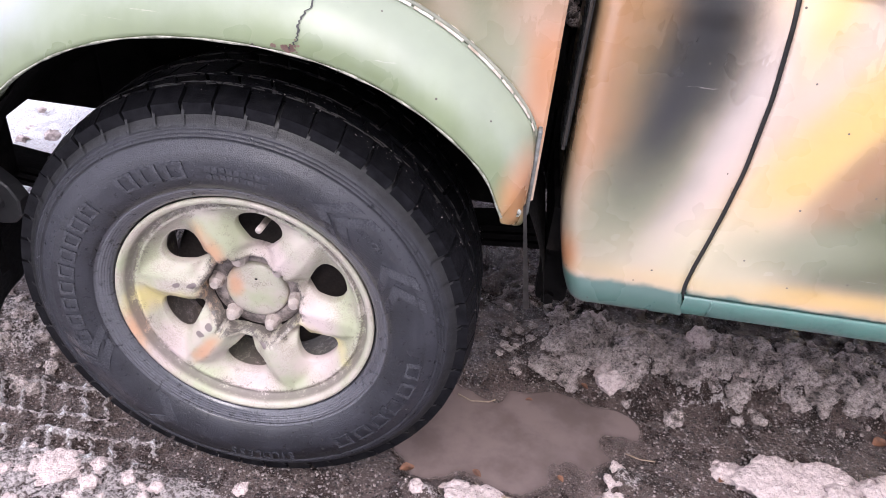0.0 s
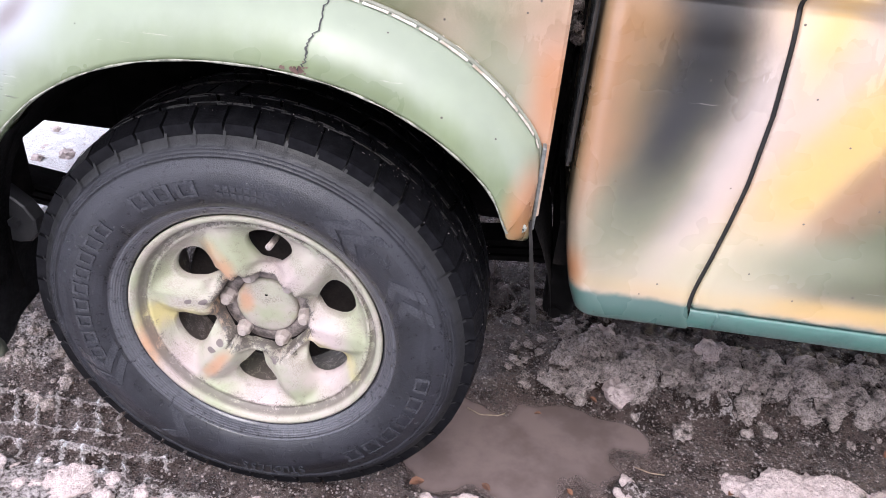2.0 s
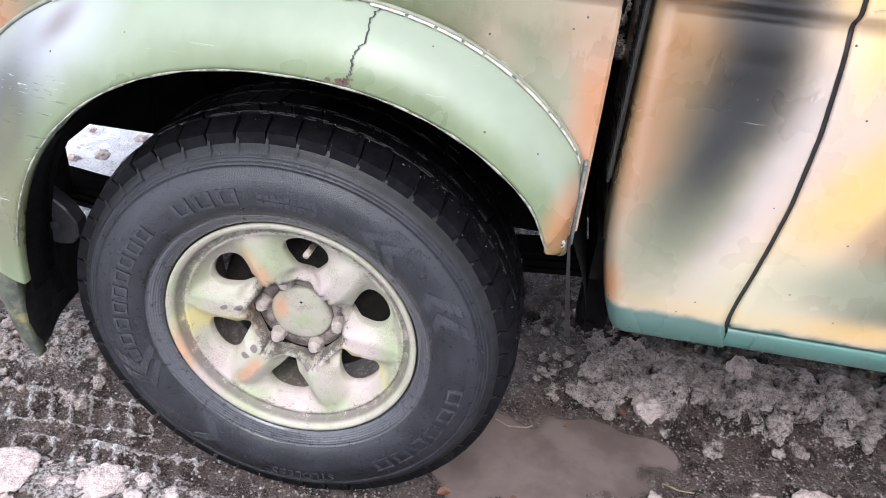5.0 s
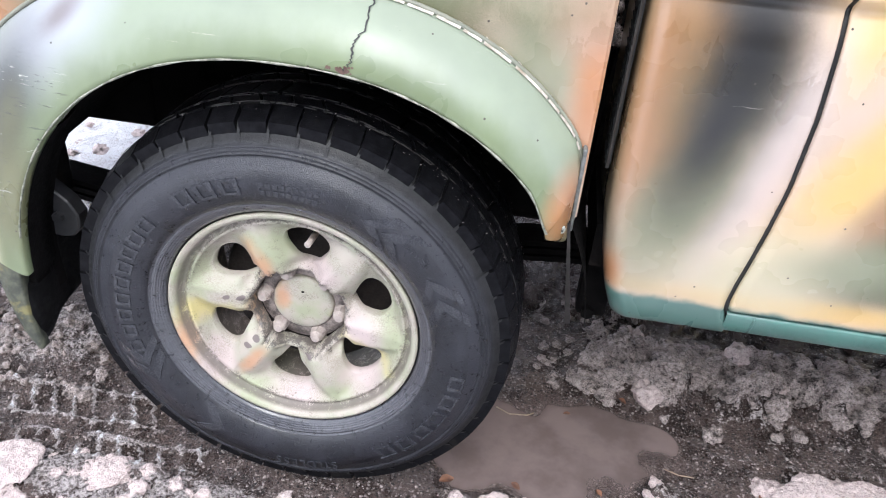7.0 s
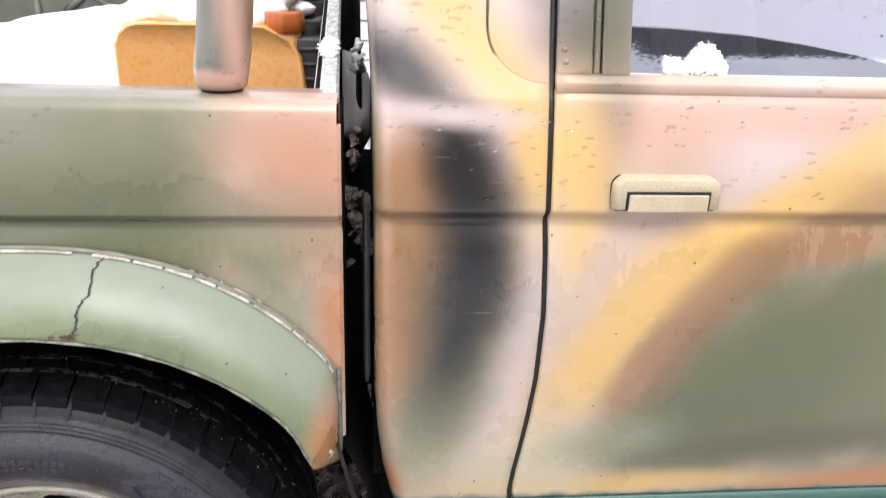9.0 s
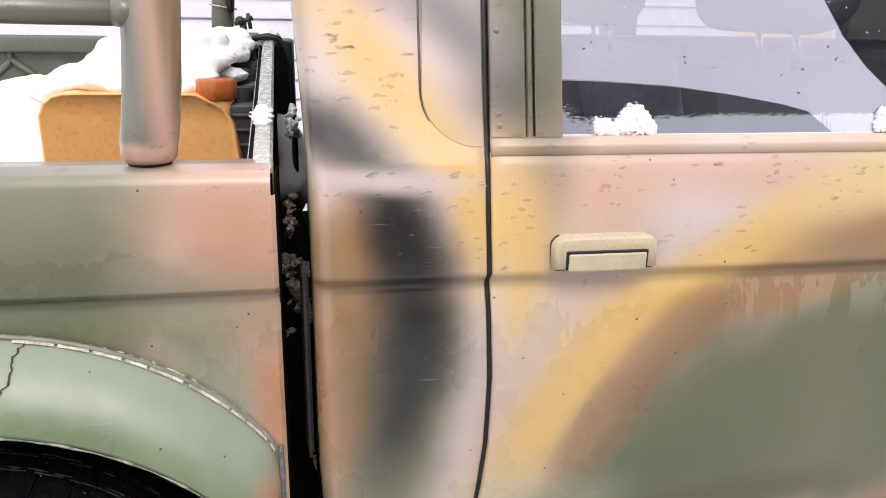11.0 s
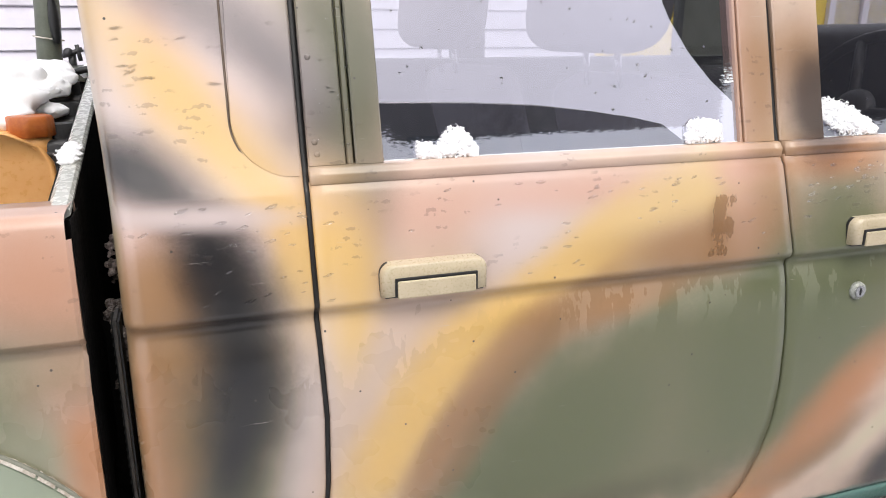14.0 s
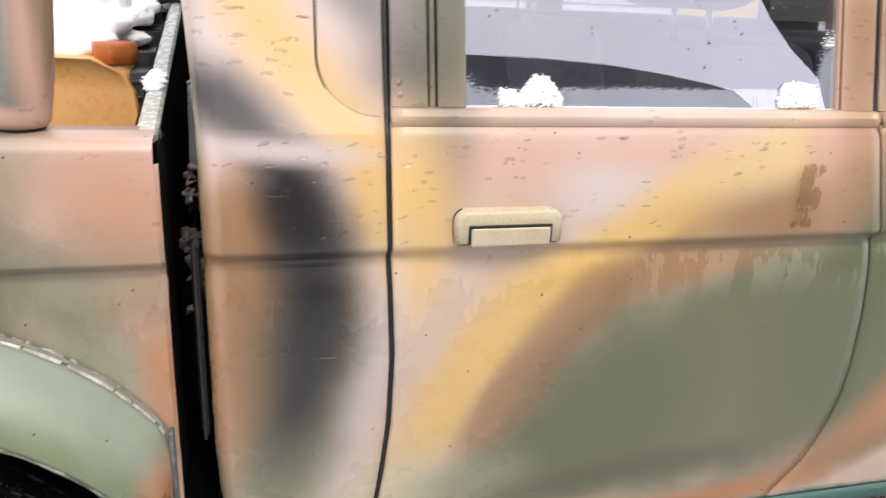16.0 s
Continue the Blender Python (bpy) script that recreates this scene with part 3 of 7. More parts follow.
def wheel_paint():
    """The alloy rim, sprayed over unevenly: cream, yellow, green and pink, with grime round the lip and the hub."""
    m, nd, lk, b = nodes_of("sprayed_alloy")
    where = place_node(nd)
    n1, n3 = noise_node(nd, lk, where, 26.0, 3.0), noise_node(nd, lk, where, 60.0, 6.0, 0.7)
    fine = noise_node(nd, lk, where, 520.0, 3.0)
    sep = nd.new("ShaderNodeSeparateXYZ")
    lk.new(where, sep.inputs[0])
    flat = nd.new("ShaderNodeCombineXYZ")
    lk.new(sep.outputs["X"], flat.inputs["X"])
    lk.new(sep.outputs["Z"], flat.inputs["Y"])

    def reach(x, z, rx, rz, turn=0.0):
        mp = nd.new("ShaderNodeMapping")
        mp.vector_type = "TEXTURE"
        mp.inputs["Location"].default_value, mp.inputs["Rotation"].default_value, mp.inputs["Scale"].default_value = (x, z, 0), (0, 0, radians(turn)), (rx, rz, 1)
        lk.new(flat.outputs[0], mp.inputs["Vector"])
        ln = nd.new("ShaderNodeVectorMath")
        ln.operation = "LENGTH"
        lk.new(mp.outputs[0], ln.inputs[0])
        return ln.outputs["Value"]
    wave = span(nd, lk, n1, 0.3, 0.7, -0.3, 0.3, False)
    col = blend(nd, lk, span(nd, lk, n1, 0.4, 0.6), (0.385, 0.375, 0.295), (0.43, 0.385, 0.335))
    sun, peach, rose, leaf = (0.58, 0.50, 0.22), (0.52, 0.28, 0.16), (0.50, 0.40, 0.40), (0.32, 0.35, 0.22)
    for tint, x, z, rx, rz, turn in ((leaf, -0.037, 0.508, 0.05, 0.04, 0), (leaf, -0.18, 0.43, 0.03, 0.06, 0), (leaf, -0.08, 0.195, 0.06, 0.02, -25), (leaf, 0.172, 0.35, 0.025, 0.08, 0), (leaf, 0.08, 0.215, 0.07, 0.02, 30),
                                     (rose, 0.11, 0.365, 0.045, 0.03, -30), (rose, 0.12, 0.25, 0.04, 0.03, 30), (rose, 0.0, 0.19, 0.05, 0.025, 0), (rose, -0.15, 0.25, 0.03, 0.04, 30), (rose, 0.04, 0.47, 0.04, 0.03, 0),
                                     (sun, -0.15, 0.358, 0.06, 0.022, 8), (sun, 0.12, 0.318, 0.06, 0.02, -32), (sun, -0.18, 0.36, 0.02, 0.03, 0), (leaf, 0.01, 0.362, 0.03, 0.018, 0), (peach, -0.035, 0.385, 0.014, 0.024, 0), (peach, -0.058, 0.468, 0.022, 0.05, 22),
                                     (peach, -0.085, 0.258, 0.013, 0.034, -35), (peach, -0.195, 0.295, 0.015, 0.04, 15), (peach, -0.075, 0.36, 0.012, 0.03, 10)):
        col = blend(nd, lk, span(nd, lk, sums(nd, lk, "ADD", reach(x, z, rx, rz, turn), wave), 1.6, 0.3, 0.0, 0.80), col, tint)
    speckle = sums(nd, lk, "ADD", sums(nd, lk, "MULTIPLY", n3, 0.6), sums(nd, lk, "MULTIPLY", fine, 0.4))
    grime = (0.13, 0.112, 0.095)
    dust = sums(nd, lk, "MULTIPLY", span(nd, lk, noise_node(nd, lk, where, 17.0, 3.0), 0.42, 0.62), span(nd, lk, fine, 0.42, 0.6))
    col = blend(nd, lk, sums(nd, lk, "MULTIPLY", dust, 0.55), col, (0.24, 0.21, 0.165))
    col = blend(nd, lk, sums(nd, lk, "MULTIPLY", span(nd, lk, speckle, 0.54, 0.66), 0.45), col, grime)
    around = reach(0.0, 0.375, 1.0, 1.0)
    rough_edge = sums(nd, lk, "ADD", around, span(nd, lk, speckle, 0.35, 0.65, -0.016, 0.016, False))
    col = blend(nd, lk, sums(nd, lk, "MULTIPLY", span(nd, lk, rough_edge, 0.191, 0.200, 0.0, 0.8), span(nd, lk, around, 0.2095, 0.2055)), col, grime)
    col = blend(nd, lk, sums(nd, lk, "MULTIPLY", span(nd, lk, rough_edge, 0.094, 0.080), span(nd, lk, around, 0.056, 0.060)), col, (0.10, 0.085, 0.075))
    # flakes where the paint has come off
    for x, z in ((-0.123, 0.397), (-0.098, 0.398), (-0.078, 0.308), (-0.094, 0.292), (0.018, 0.285)):
        col = blend(nd, lk, span(nd, lk, sums(nd, lk, "ADD", reach(x, z, 0.010, 0.006, 20), sums(nd, lk, "MULTIPLY", wave, 1.8)), 1.0, 0.8), col, (0.17, 0.14, 0.135))
    lk.new(col, b.inputs["Base Color"])
    lk.new(span(nd, lk, n3, 0.3, 0.7, 0.36, 0.62), b.inputs["Roughness"])
    relief(nd, lk, b, speckle, 0.4, 0.0014)
    return m


def clear_water():
    m, nd, lk, b = nodes_of("melt_water")
    b.inputs["Transmission Weight"].default_value, b.inputs["IOR"].default_value, b.inputs["Roughness"].default_value = 1.0, 1.2, 0.15
    return m


def glass(name, film, tint):
    """Clear pane with a reflective film."""
    m, nd, lk, b = nodes_of(name)
    nd.remove(b)
    clear, gloss, mix = nd.new("ShaderNodeBsdfTransparent"), nd.new("ShaderNodeBsdfGlossy"), nd.new("ShaderNodeMixShader")
    clear.inputs["Color"].default_value = rgb(tint)
    gloss.inputs["Roughness"].default_value = 0.01
    gloss.inputs["Color"].default_value = (0.90, 0.88, 1.0, 1)
    face = nd.new("ShaderNodeLayerWeight")
    face.inputs["Blend"].default_value = 0.3
    lk.new(span(nd, lk, face.outputs["Facing"], 0.0, 1.0, film, 0.9, False), mix.inputs[0])
    lk.new(clear.outputs[0], mix.inputs[1])
    lk.new(gloss.outputs[0], mix.inputs[2])
    lk.new(mix.outputs[0], nd["Material Output"].inputs["Surface"])
    return m


def frost():
    """Rime on the glass: white grains with gaps."""
    m, nd, lk, b = nodes_of("window_rime")
    where = place_node(nd)
    b.inputs["Base Color"].default_value = (0.90, 0.95, 0.97, 1)
    b.inputs["Roughness"].default_value = 0.9
    grain = noise_node(nd, lk, where, 240.0, 5.0, 0.7, (0.5, 1.0, 1.6))
    edge = nd.new("ShaderNodeAttribute")
    edge.attribute_name = "rime"
    lk.new(sums(nd, lk, "MULTIPLY", span(nd, lk, sums(nd, lk, "ADD", grain, edge.outputs["Fac"]), 0.68, 0.95), 0.97), b.inputs["Alpha"])
    return m


def dirt_runs():
    """Thin brown dirt washed down the paint, with gaps."""
    m, nd, lk, b = nodes_of("washed_dirt")
    where = place_node(nd)
    b.inputs["Base Color"].default_value = (0.23, 0.115, 0.045, 1)
    b.inputs["Roughness"].default_value = 0.4
    grain = noise_node(nd, lk, where, 70.0, 6.0, 0.68, (1.0, 1.0, 0.45))
    edge = nd.new("ShaderNodeAttribute")
    edge.attribute_name = "dirt"
    lk.new(span(nd, lk, sums(nd, lk, "ADD", grain, edge.outputs["Fac"]), 0.52, 0.56, 0.0, 0.6), b.inputs["Alpha"])
    return m


def ground_material():
    """Wet mud with grit, slush by the snow attribute."""
    m, nd, lk, b = nodes_of("mud_and_slush")
    where = place_node(nd)
    at = nd.new("ShaderNodeAttribute")
    at.attribute_name = "slush"
    n1, n2, n3 = noise_node(nd, lk, where, 16.0, 6.0, 0.6), noise_node(nd, lk, where, 120.0, 5.0, 0.7), noise_node(nd, lk, where, 420.0, 3.0)
    pebble = nd.new("ShaderNodeTexVoronoi")
    pebble.inputs["Scale"].default_value = 170.0
    lk.new(where, pebble.inputs["Vector"])
    tone = nd.new("ShaderNodeSeparateColor")
    lk.new(pebble.outputs["Color"], tone.inputs[0])
    mud = blend(nd, lk, span(nd, lk, n1, 0.35, 0.65), (0.038, 0.026, 0.023), (0.125, 0.088, 0.078))
    mud = blend(nd, lk, sums(nd, lk, "MULTIPLY", span(nd, lk, tone.outputs[0], 0.80, 0.84), span(nd, lk, pebble.outputs["Distance"], 0.55, 0.40)), mud, (0.36, 0.31, 0.295))
    mud = blend(nd, lk, sums(nd, lk, "MULTIPLY", span(nd, lk, tone.outputs[1], 0.72, 0.76), span(nd, lk, pebble.outputs["Distance"], 0.55, 0.40)), mud, (0.020, 0.015, 0.014))
    mud = blend(nd, lk, sums(nd, lk, "MULTIPLY", span(nd, lk, n2, 0.59, 0.65), 0.8), mud, (0.34, 0.29, 0.275))
    mud = blend(nd, lk, span(nd, lk, n3, 0.62, 0.66), mud, (0.40, 0.36, 0.34))
    ice = blend(nd, lk, span(nd, lk, n2, 0.36, 0.60), (0.13, 0.108, 0.102), (0.60, 0.54, 0.53))
    fac = sums(nd, lk, "ADD", at.outputs["Fac"], span(nd, lk, sums(nd, lk, "ADD", n2, sums(nd, lk, "MULTIPLY", n3, 0.5)), 0.5, 1.0, -0.34, 0.34, False))
    fac = span(nd, lk, fac, 0.40, 0.58)
    ice = blend(nd, lk, span(nd, lk, sums(nd, lk, "ADD", at.outputs["Fac"], span(nd, lk, n2, 0.4, 0.7, 0.0, -0.35, False)), 0.75, 0.95), ice, (0.92, 0.92, 0.95))
    lk.new(blend(nd, lk, fac, mud, ice), b.inputs["Base Color"])
    lk.new(span(nd, lk, n1, 0.4, 0.62, 0.14, 0.5), b.inputs["Roughness"])
    stones = sums(nd, lk, "MULTIPLY", pebble.outputs["Distance"], -0.55)
    relief(nd, lk, b, sums(nd, lk, "ADD", sums(nd, lk, "ADD", n2, stones), sums(nd, lk, "MULTIPLY", n3, 0.5)), 1.0, 0.012)
    return m


def water_material():
    """Murky melt water, clear where it is shallow."""
    m, nd, lk, b = nodes_of("puddle_water")
    where = place_node(nd)
    n = noise_node(nd, lk, where, 9.0, 4.0)
    lk.new(blend(nd, lk, span(nd, lk, n, 0.35, 0.65), (0.125, 0.095, 0.088), (0.185, 0.142, 0.133)), b.inputs["Base Color"])
    b.inputs["Roughness"].default_value = 0.06
    b.inputs["IOR"].default_value = 1.33
    deep = nd.new("ShaderNodeAttribute")
    deep.attribute_name = "depth"
    lk.new(span(nd, lk, deep.outputs["Fac"], 0.0, 0.017, 0.0, 1.0), b.inputs["Alpha"])
    relief(nd, lk, b, noise_node(nd, lk, where, 14.0, 2.0), 0.05, 0.002)
    return m


HANDLE_PAINT = surface("cream_handle_paint", (0.49, 0.41, 0.27), (0.57, 0.48, 0.33), 0.35, 22, 300, 0.2, 0.001, stain=(0.44, 0.43, 0.27), coat=0.6)
WATER = clear_water()
RIM_PAINT, GLASS, FAR_GLASS, RIME = wheel_paint(), glass("tinted_side_glass", 0.25, (0.6, 0.6, 0.64)), glass("far_glass", 0.05, (0.9, 0.92, 0.92)), frost()

# ---- ground: one sheet to the horizon ----
PUDDLES = [(0.46, 0.20, 0.30, 0.19, -6), (1.62, 0.36, 0.33, 0.17, 8), (0.62, 0.30, 0.14, 0.07, 0)]


def in_spot(x, y, spot):
    cx, cy, rx, ry, a = spot
    a = radians(a)
    dx, dy = x - cx, y - cy
    u, v = dx * math.cos(a) + dy * math.sin(a), dy * math.cos(a) - dx * math.sin(a)
    return math.hypot(u / rx, v / ry)


def tread_print(x, y):
    """Ridges of slush left between the lugs of a tyre: bars across two rails."""
    best = 0.0
    for cx, cy, lx, ly, a in ((-0.50, 0.10, 0.20, 0.055, 4), (-0.43, -0.005, 0.24, 0.035, 2), (1.02, 0.30, 0.20, 0.045, 2), (0.93, 0.41, 0.07, 0.04, 10)):
        a = radians(a)
        u, v = (x - cx) * math.cos(a) + (y - cy) * math.sin(a), (y - cy) * math.cos(a) - (x - cx) * math.sin(a)
        u += 0.006 * bump_noise(x * 30, y * 30)
        v += 0.006 * bump_noise(x * 30 + 9, y * 30)
        if abs(u) < lx and abs(v) < ly:
            bar = abs(((u + 0.45 * v) / 0.043) % 1 - 0.5)
            rail = abs(abs(v) - ly * 0.75)
            best = max(best, (ease(0.14, 0.05, bar) if cx < 0 else 0.45 * ease(0.12, 0.05, bar)), ease(0.008, 0.003, rail) * (0.7 if cx < 0 else 0.3))
    return best * ease(-0.5, -0.1, bump_noise(x * 14, y * 14, 5))


def ground_at(x, y):
    """Height and share of slush of the ground."""
    n1 = bump_noise(x * 3.1, y * 3.1, 1.0)
    n2 = bump_noise(x * 11, y * 11, 2.0)
    n3 = bump_noise(x * 34, y * 34, 3.0)
    n4 = bump_noise(x * 85, y * 85, 4.0)
    z = -0.012 - 0.010 * ease(0.0, 0.6, y) + 0.010 * n1 + 0.007 * n2 + 0.006 * n3 + 0.003 * n4
    s = 0.18 * n2 + 0.22 * n3 + 0.05
    for spot in PUDDLES:
        d = in_spot(x, y, spot) + 0.25 * n2 + 0.05 * n3
        z -= 0.75 * (0.006 * n3 + 0.003 * n4) * ease(1.7, 1.2, d)
        z -= 0.028 * ease(1.25, 0.6, d)
        s -= 0.5 * ease(1.2, 0.8, d)
    # ridge of ploughed slush under the sill
    ridge = ease(0.14, 0.03, abs(y - 0.50 - 0.03 * n1 - 0.02 * math.sin(x * 5))) * ease(0.50, 0.68, x) * ease(1.52, 1.34, x)
    z += ridge * (0.045 + 0.05 * n2 + 0.035 * n3)
    s += ridge * 0.34
    back = ease(0.62, 0.8, y)
    z += 0.02 * back * (n2 + n3)
    # slush thrown up beside the wheel track
    for cx, cy, lx, ly, k in ((-0.30, -0.085, 0.42, 0.055, 1.0), (1.13, 0.165, 0.17, 0.055, 1.3), (-0.70, 0.30, 0.2, 0.12, 0.9), (0.72, 0.135, 0.05, 0.035, 1.0), (0.42, 0.035, 0.16, 0.035, 0.8)):
        d = math.hypot((x - cx) / lx, (y - cy) / ly) + 0.3 * n2 + 0.25 * n3
        w = ease(1.15, 0.7, d) * k
        z += w * (0.012 + 0.014 * n3 + 0.006 * n4)
        s += 0.55 * w
    p = tread_print(x, y)
    z += 0.013 * p
    s += 1.0 * p
    # the wheel's rut
    rut = ease(0.30, 0.18, abs(y - 0.13)) * ease(0.14, 0.02, abs(x))
    z = lerp(z, -0.012, rut)
    # clean snow away from the tracks; unseen on the near side, it bounces light up
    far = max(ease(-0.62, -0.95, x) * ease(0.45, 0.75, y), ease(1.7, 2.4, y), ease(-0.22, -0.36, y), ease(2.6, 3.6, x), ease(-1.6, -2.6, x))
    z += far * (0.02 + 0.012 * n2 + 0.01 * n3)
    s = lerp(s, 1.1 + 0.3 * n3, far)
    return z, s


def build_ground():
    def axis(lo, hi, step):
        inner = [lo + step * k for k in range(int((hi - lo) / step) + 1)]
        out, d, v = [], step * 3, inner[-1]
        while v < 900:
            v += d
            d *= 1.35
            out.append(v)
        pre, d, v = [], step * 3, inner[0]
        while v > -900:
            v -= d
            d *= 1.35
            pre.append(v)
        return pre[::-1] + inner + out
    xs, ys = axis(-0.95, 1.85, 0.0085), axis(-0.22, 0.85, 0.0085)
    verts, slush = [], []
    for y in ys:
        for x in xs:
            if abs(x) < 6 and abs(y) < 6:
                z, s = ground_at(x, y)
            else:
                z, s = 0.01, 1.1
            verts.append((x, y, z))
            slush.append(s)
    w = len(xs)
    faces = [(j * w + i, j * w + i + 1, (j + 1) * w + i + 1, (j + 1) * w + i) for j in range(len(ys) - 1) for i in range(w - 1)]
    me = bpy.data.meshes.new("ground")
    me.from_pydata(verts, [], faces)
    me.attributes.new("slush", "FLOAT", "POINT").data.foreach_set("value", slush)
    for p in me.polygons:
        p.use_smooth = True
    me.materials.append(ground_material())
    tagged(new("ground", me), "wet brown mud with dirty slush and tyre prints", "ground", kind="structure")
    bm = bmesh.new()
    grid(bm, [[(lerp(-0.1, 2.0, u / 210), lerp(-0.12, 0.62, v / 74), -0.0285) for u in range(211)] for v in range(75)])
    puddle = part("puddle", bm, water_material())
    depth = [v.co.z - ground_at(v.co.x, v.co.y)[0] for v in puddle.data.vertices]
    puddle.data.attributes.new("depth", "FLOAT", "POINT").data.foreach_set("value", depth)
    tagged(puddle, "shallow brown puddle of melt water on the mud", "puddle", kind="structure")


build_ground()

# ---- the pickup truck ----
truck = thing("pickup_truck", (0, 0, 0), "old double cab pickup truck hand-sprayed in camouflage colours", "pickup truck")


def side_y(z):
    """The body side's profile: tucked sill, flat flank, undercut crease, shoulder, leaning upper body."""
    if 0.95 < z < 1.01:
        return flank(z)
    w = 0.02 if z > 1.03 else 0.012
    return sum(flank(z + w * k / 2) for k in range(-2, 3)) / 5


def flank(z):
    return along([(0.44, 0.085), (0.47, 0.066), (0.505, 0.060), (0.60, 0.052), (0.72, 0.047), (0.86, 0.047), (0.94, 0.052), (0.968, 0.060), (0.978, 0.064),
                  (0.986, 0.062), (0.992, 0.053), (0.998, 0.048), (1.03, 0.047), (1.07, 0.050), (1.11, 0.057), (1.135, 0.066), (1.15, 0.077), (1.158, 0.084), (1.8, 0.245)], z)


Z_ROWS = sorted({round(0.468 + 0.012 * k, 4) for k in range(42)} | {0.972, 0.978, 0.983, 0.987, 0.991, 0.995, 0.999, 1.004, 1.14, 1.146, 1.152, 1.156})


def panel(bm, z_rows, left, right, columns=24, fold=0.012, depth=0.018, lift=0.0, bulge=None):
    """A pressed panel between two edge lines, its rims folded inwards round a small radius."""
    rows = []
    for z in z_rows:
        a, b = left(z), right(z)
        row = []
        for k in range(-2, columns + 3):
            t = min(max(k / columns, 0), 1)
            x = lerp(a + 0.003, b - 0.003, t)
            y = side_y(z) + lift + (bulge(x, z) if bulge else 0.0)
            if k in (-1, columns + 1):
                x += 0.003 * (-1 if k < 0 else 1)
                y += 0.004
            if k in (-2, columns + 2):
                x += 0.003 * (-1 if k < 0 else 1)
                y += depth
            row.append((x, y, z))
        rows.append(row)
    lowest = [(x, y + depth, z_rows[0] - 0.001) for x, y, z in rows[0]]
    grid(bm, [lowest] + rows)


def inner_arch(a):
    c, s = math.cos(a), math.sin(a)
    n = 2 / 2.2
    x, z = 0.02 + 0.455 * abs(c) ** n * (1 if c > 0 else -1), 0.40 + 0.456 * abs(s) ** n * (1 if s > 0 else -1)
    return x - (0.014 * ease(0.73, 0.66, z) if c > 0 else 0.0), z


def outer_arch(a):
    c, s = math.cos(a), math.sin(a)
    n = 2 / 2.3 if c > 0 else 2 / 2.6
    x = 0.02 + (0.505 if c > 0 else 0.600) * abs(c) ** n * (1 if c > 0 else -1)
    z = 0.40 + 0.548 * abs(s) ** n * (1 if s > 0 else -1)
    return (x if x < 0.40 else 0.40 + 0.037 * math.tanh((x - 0.40) / 0.037)), z


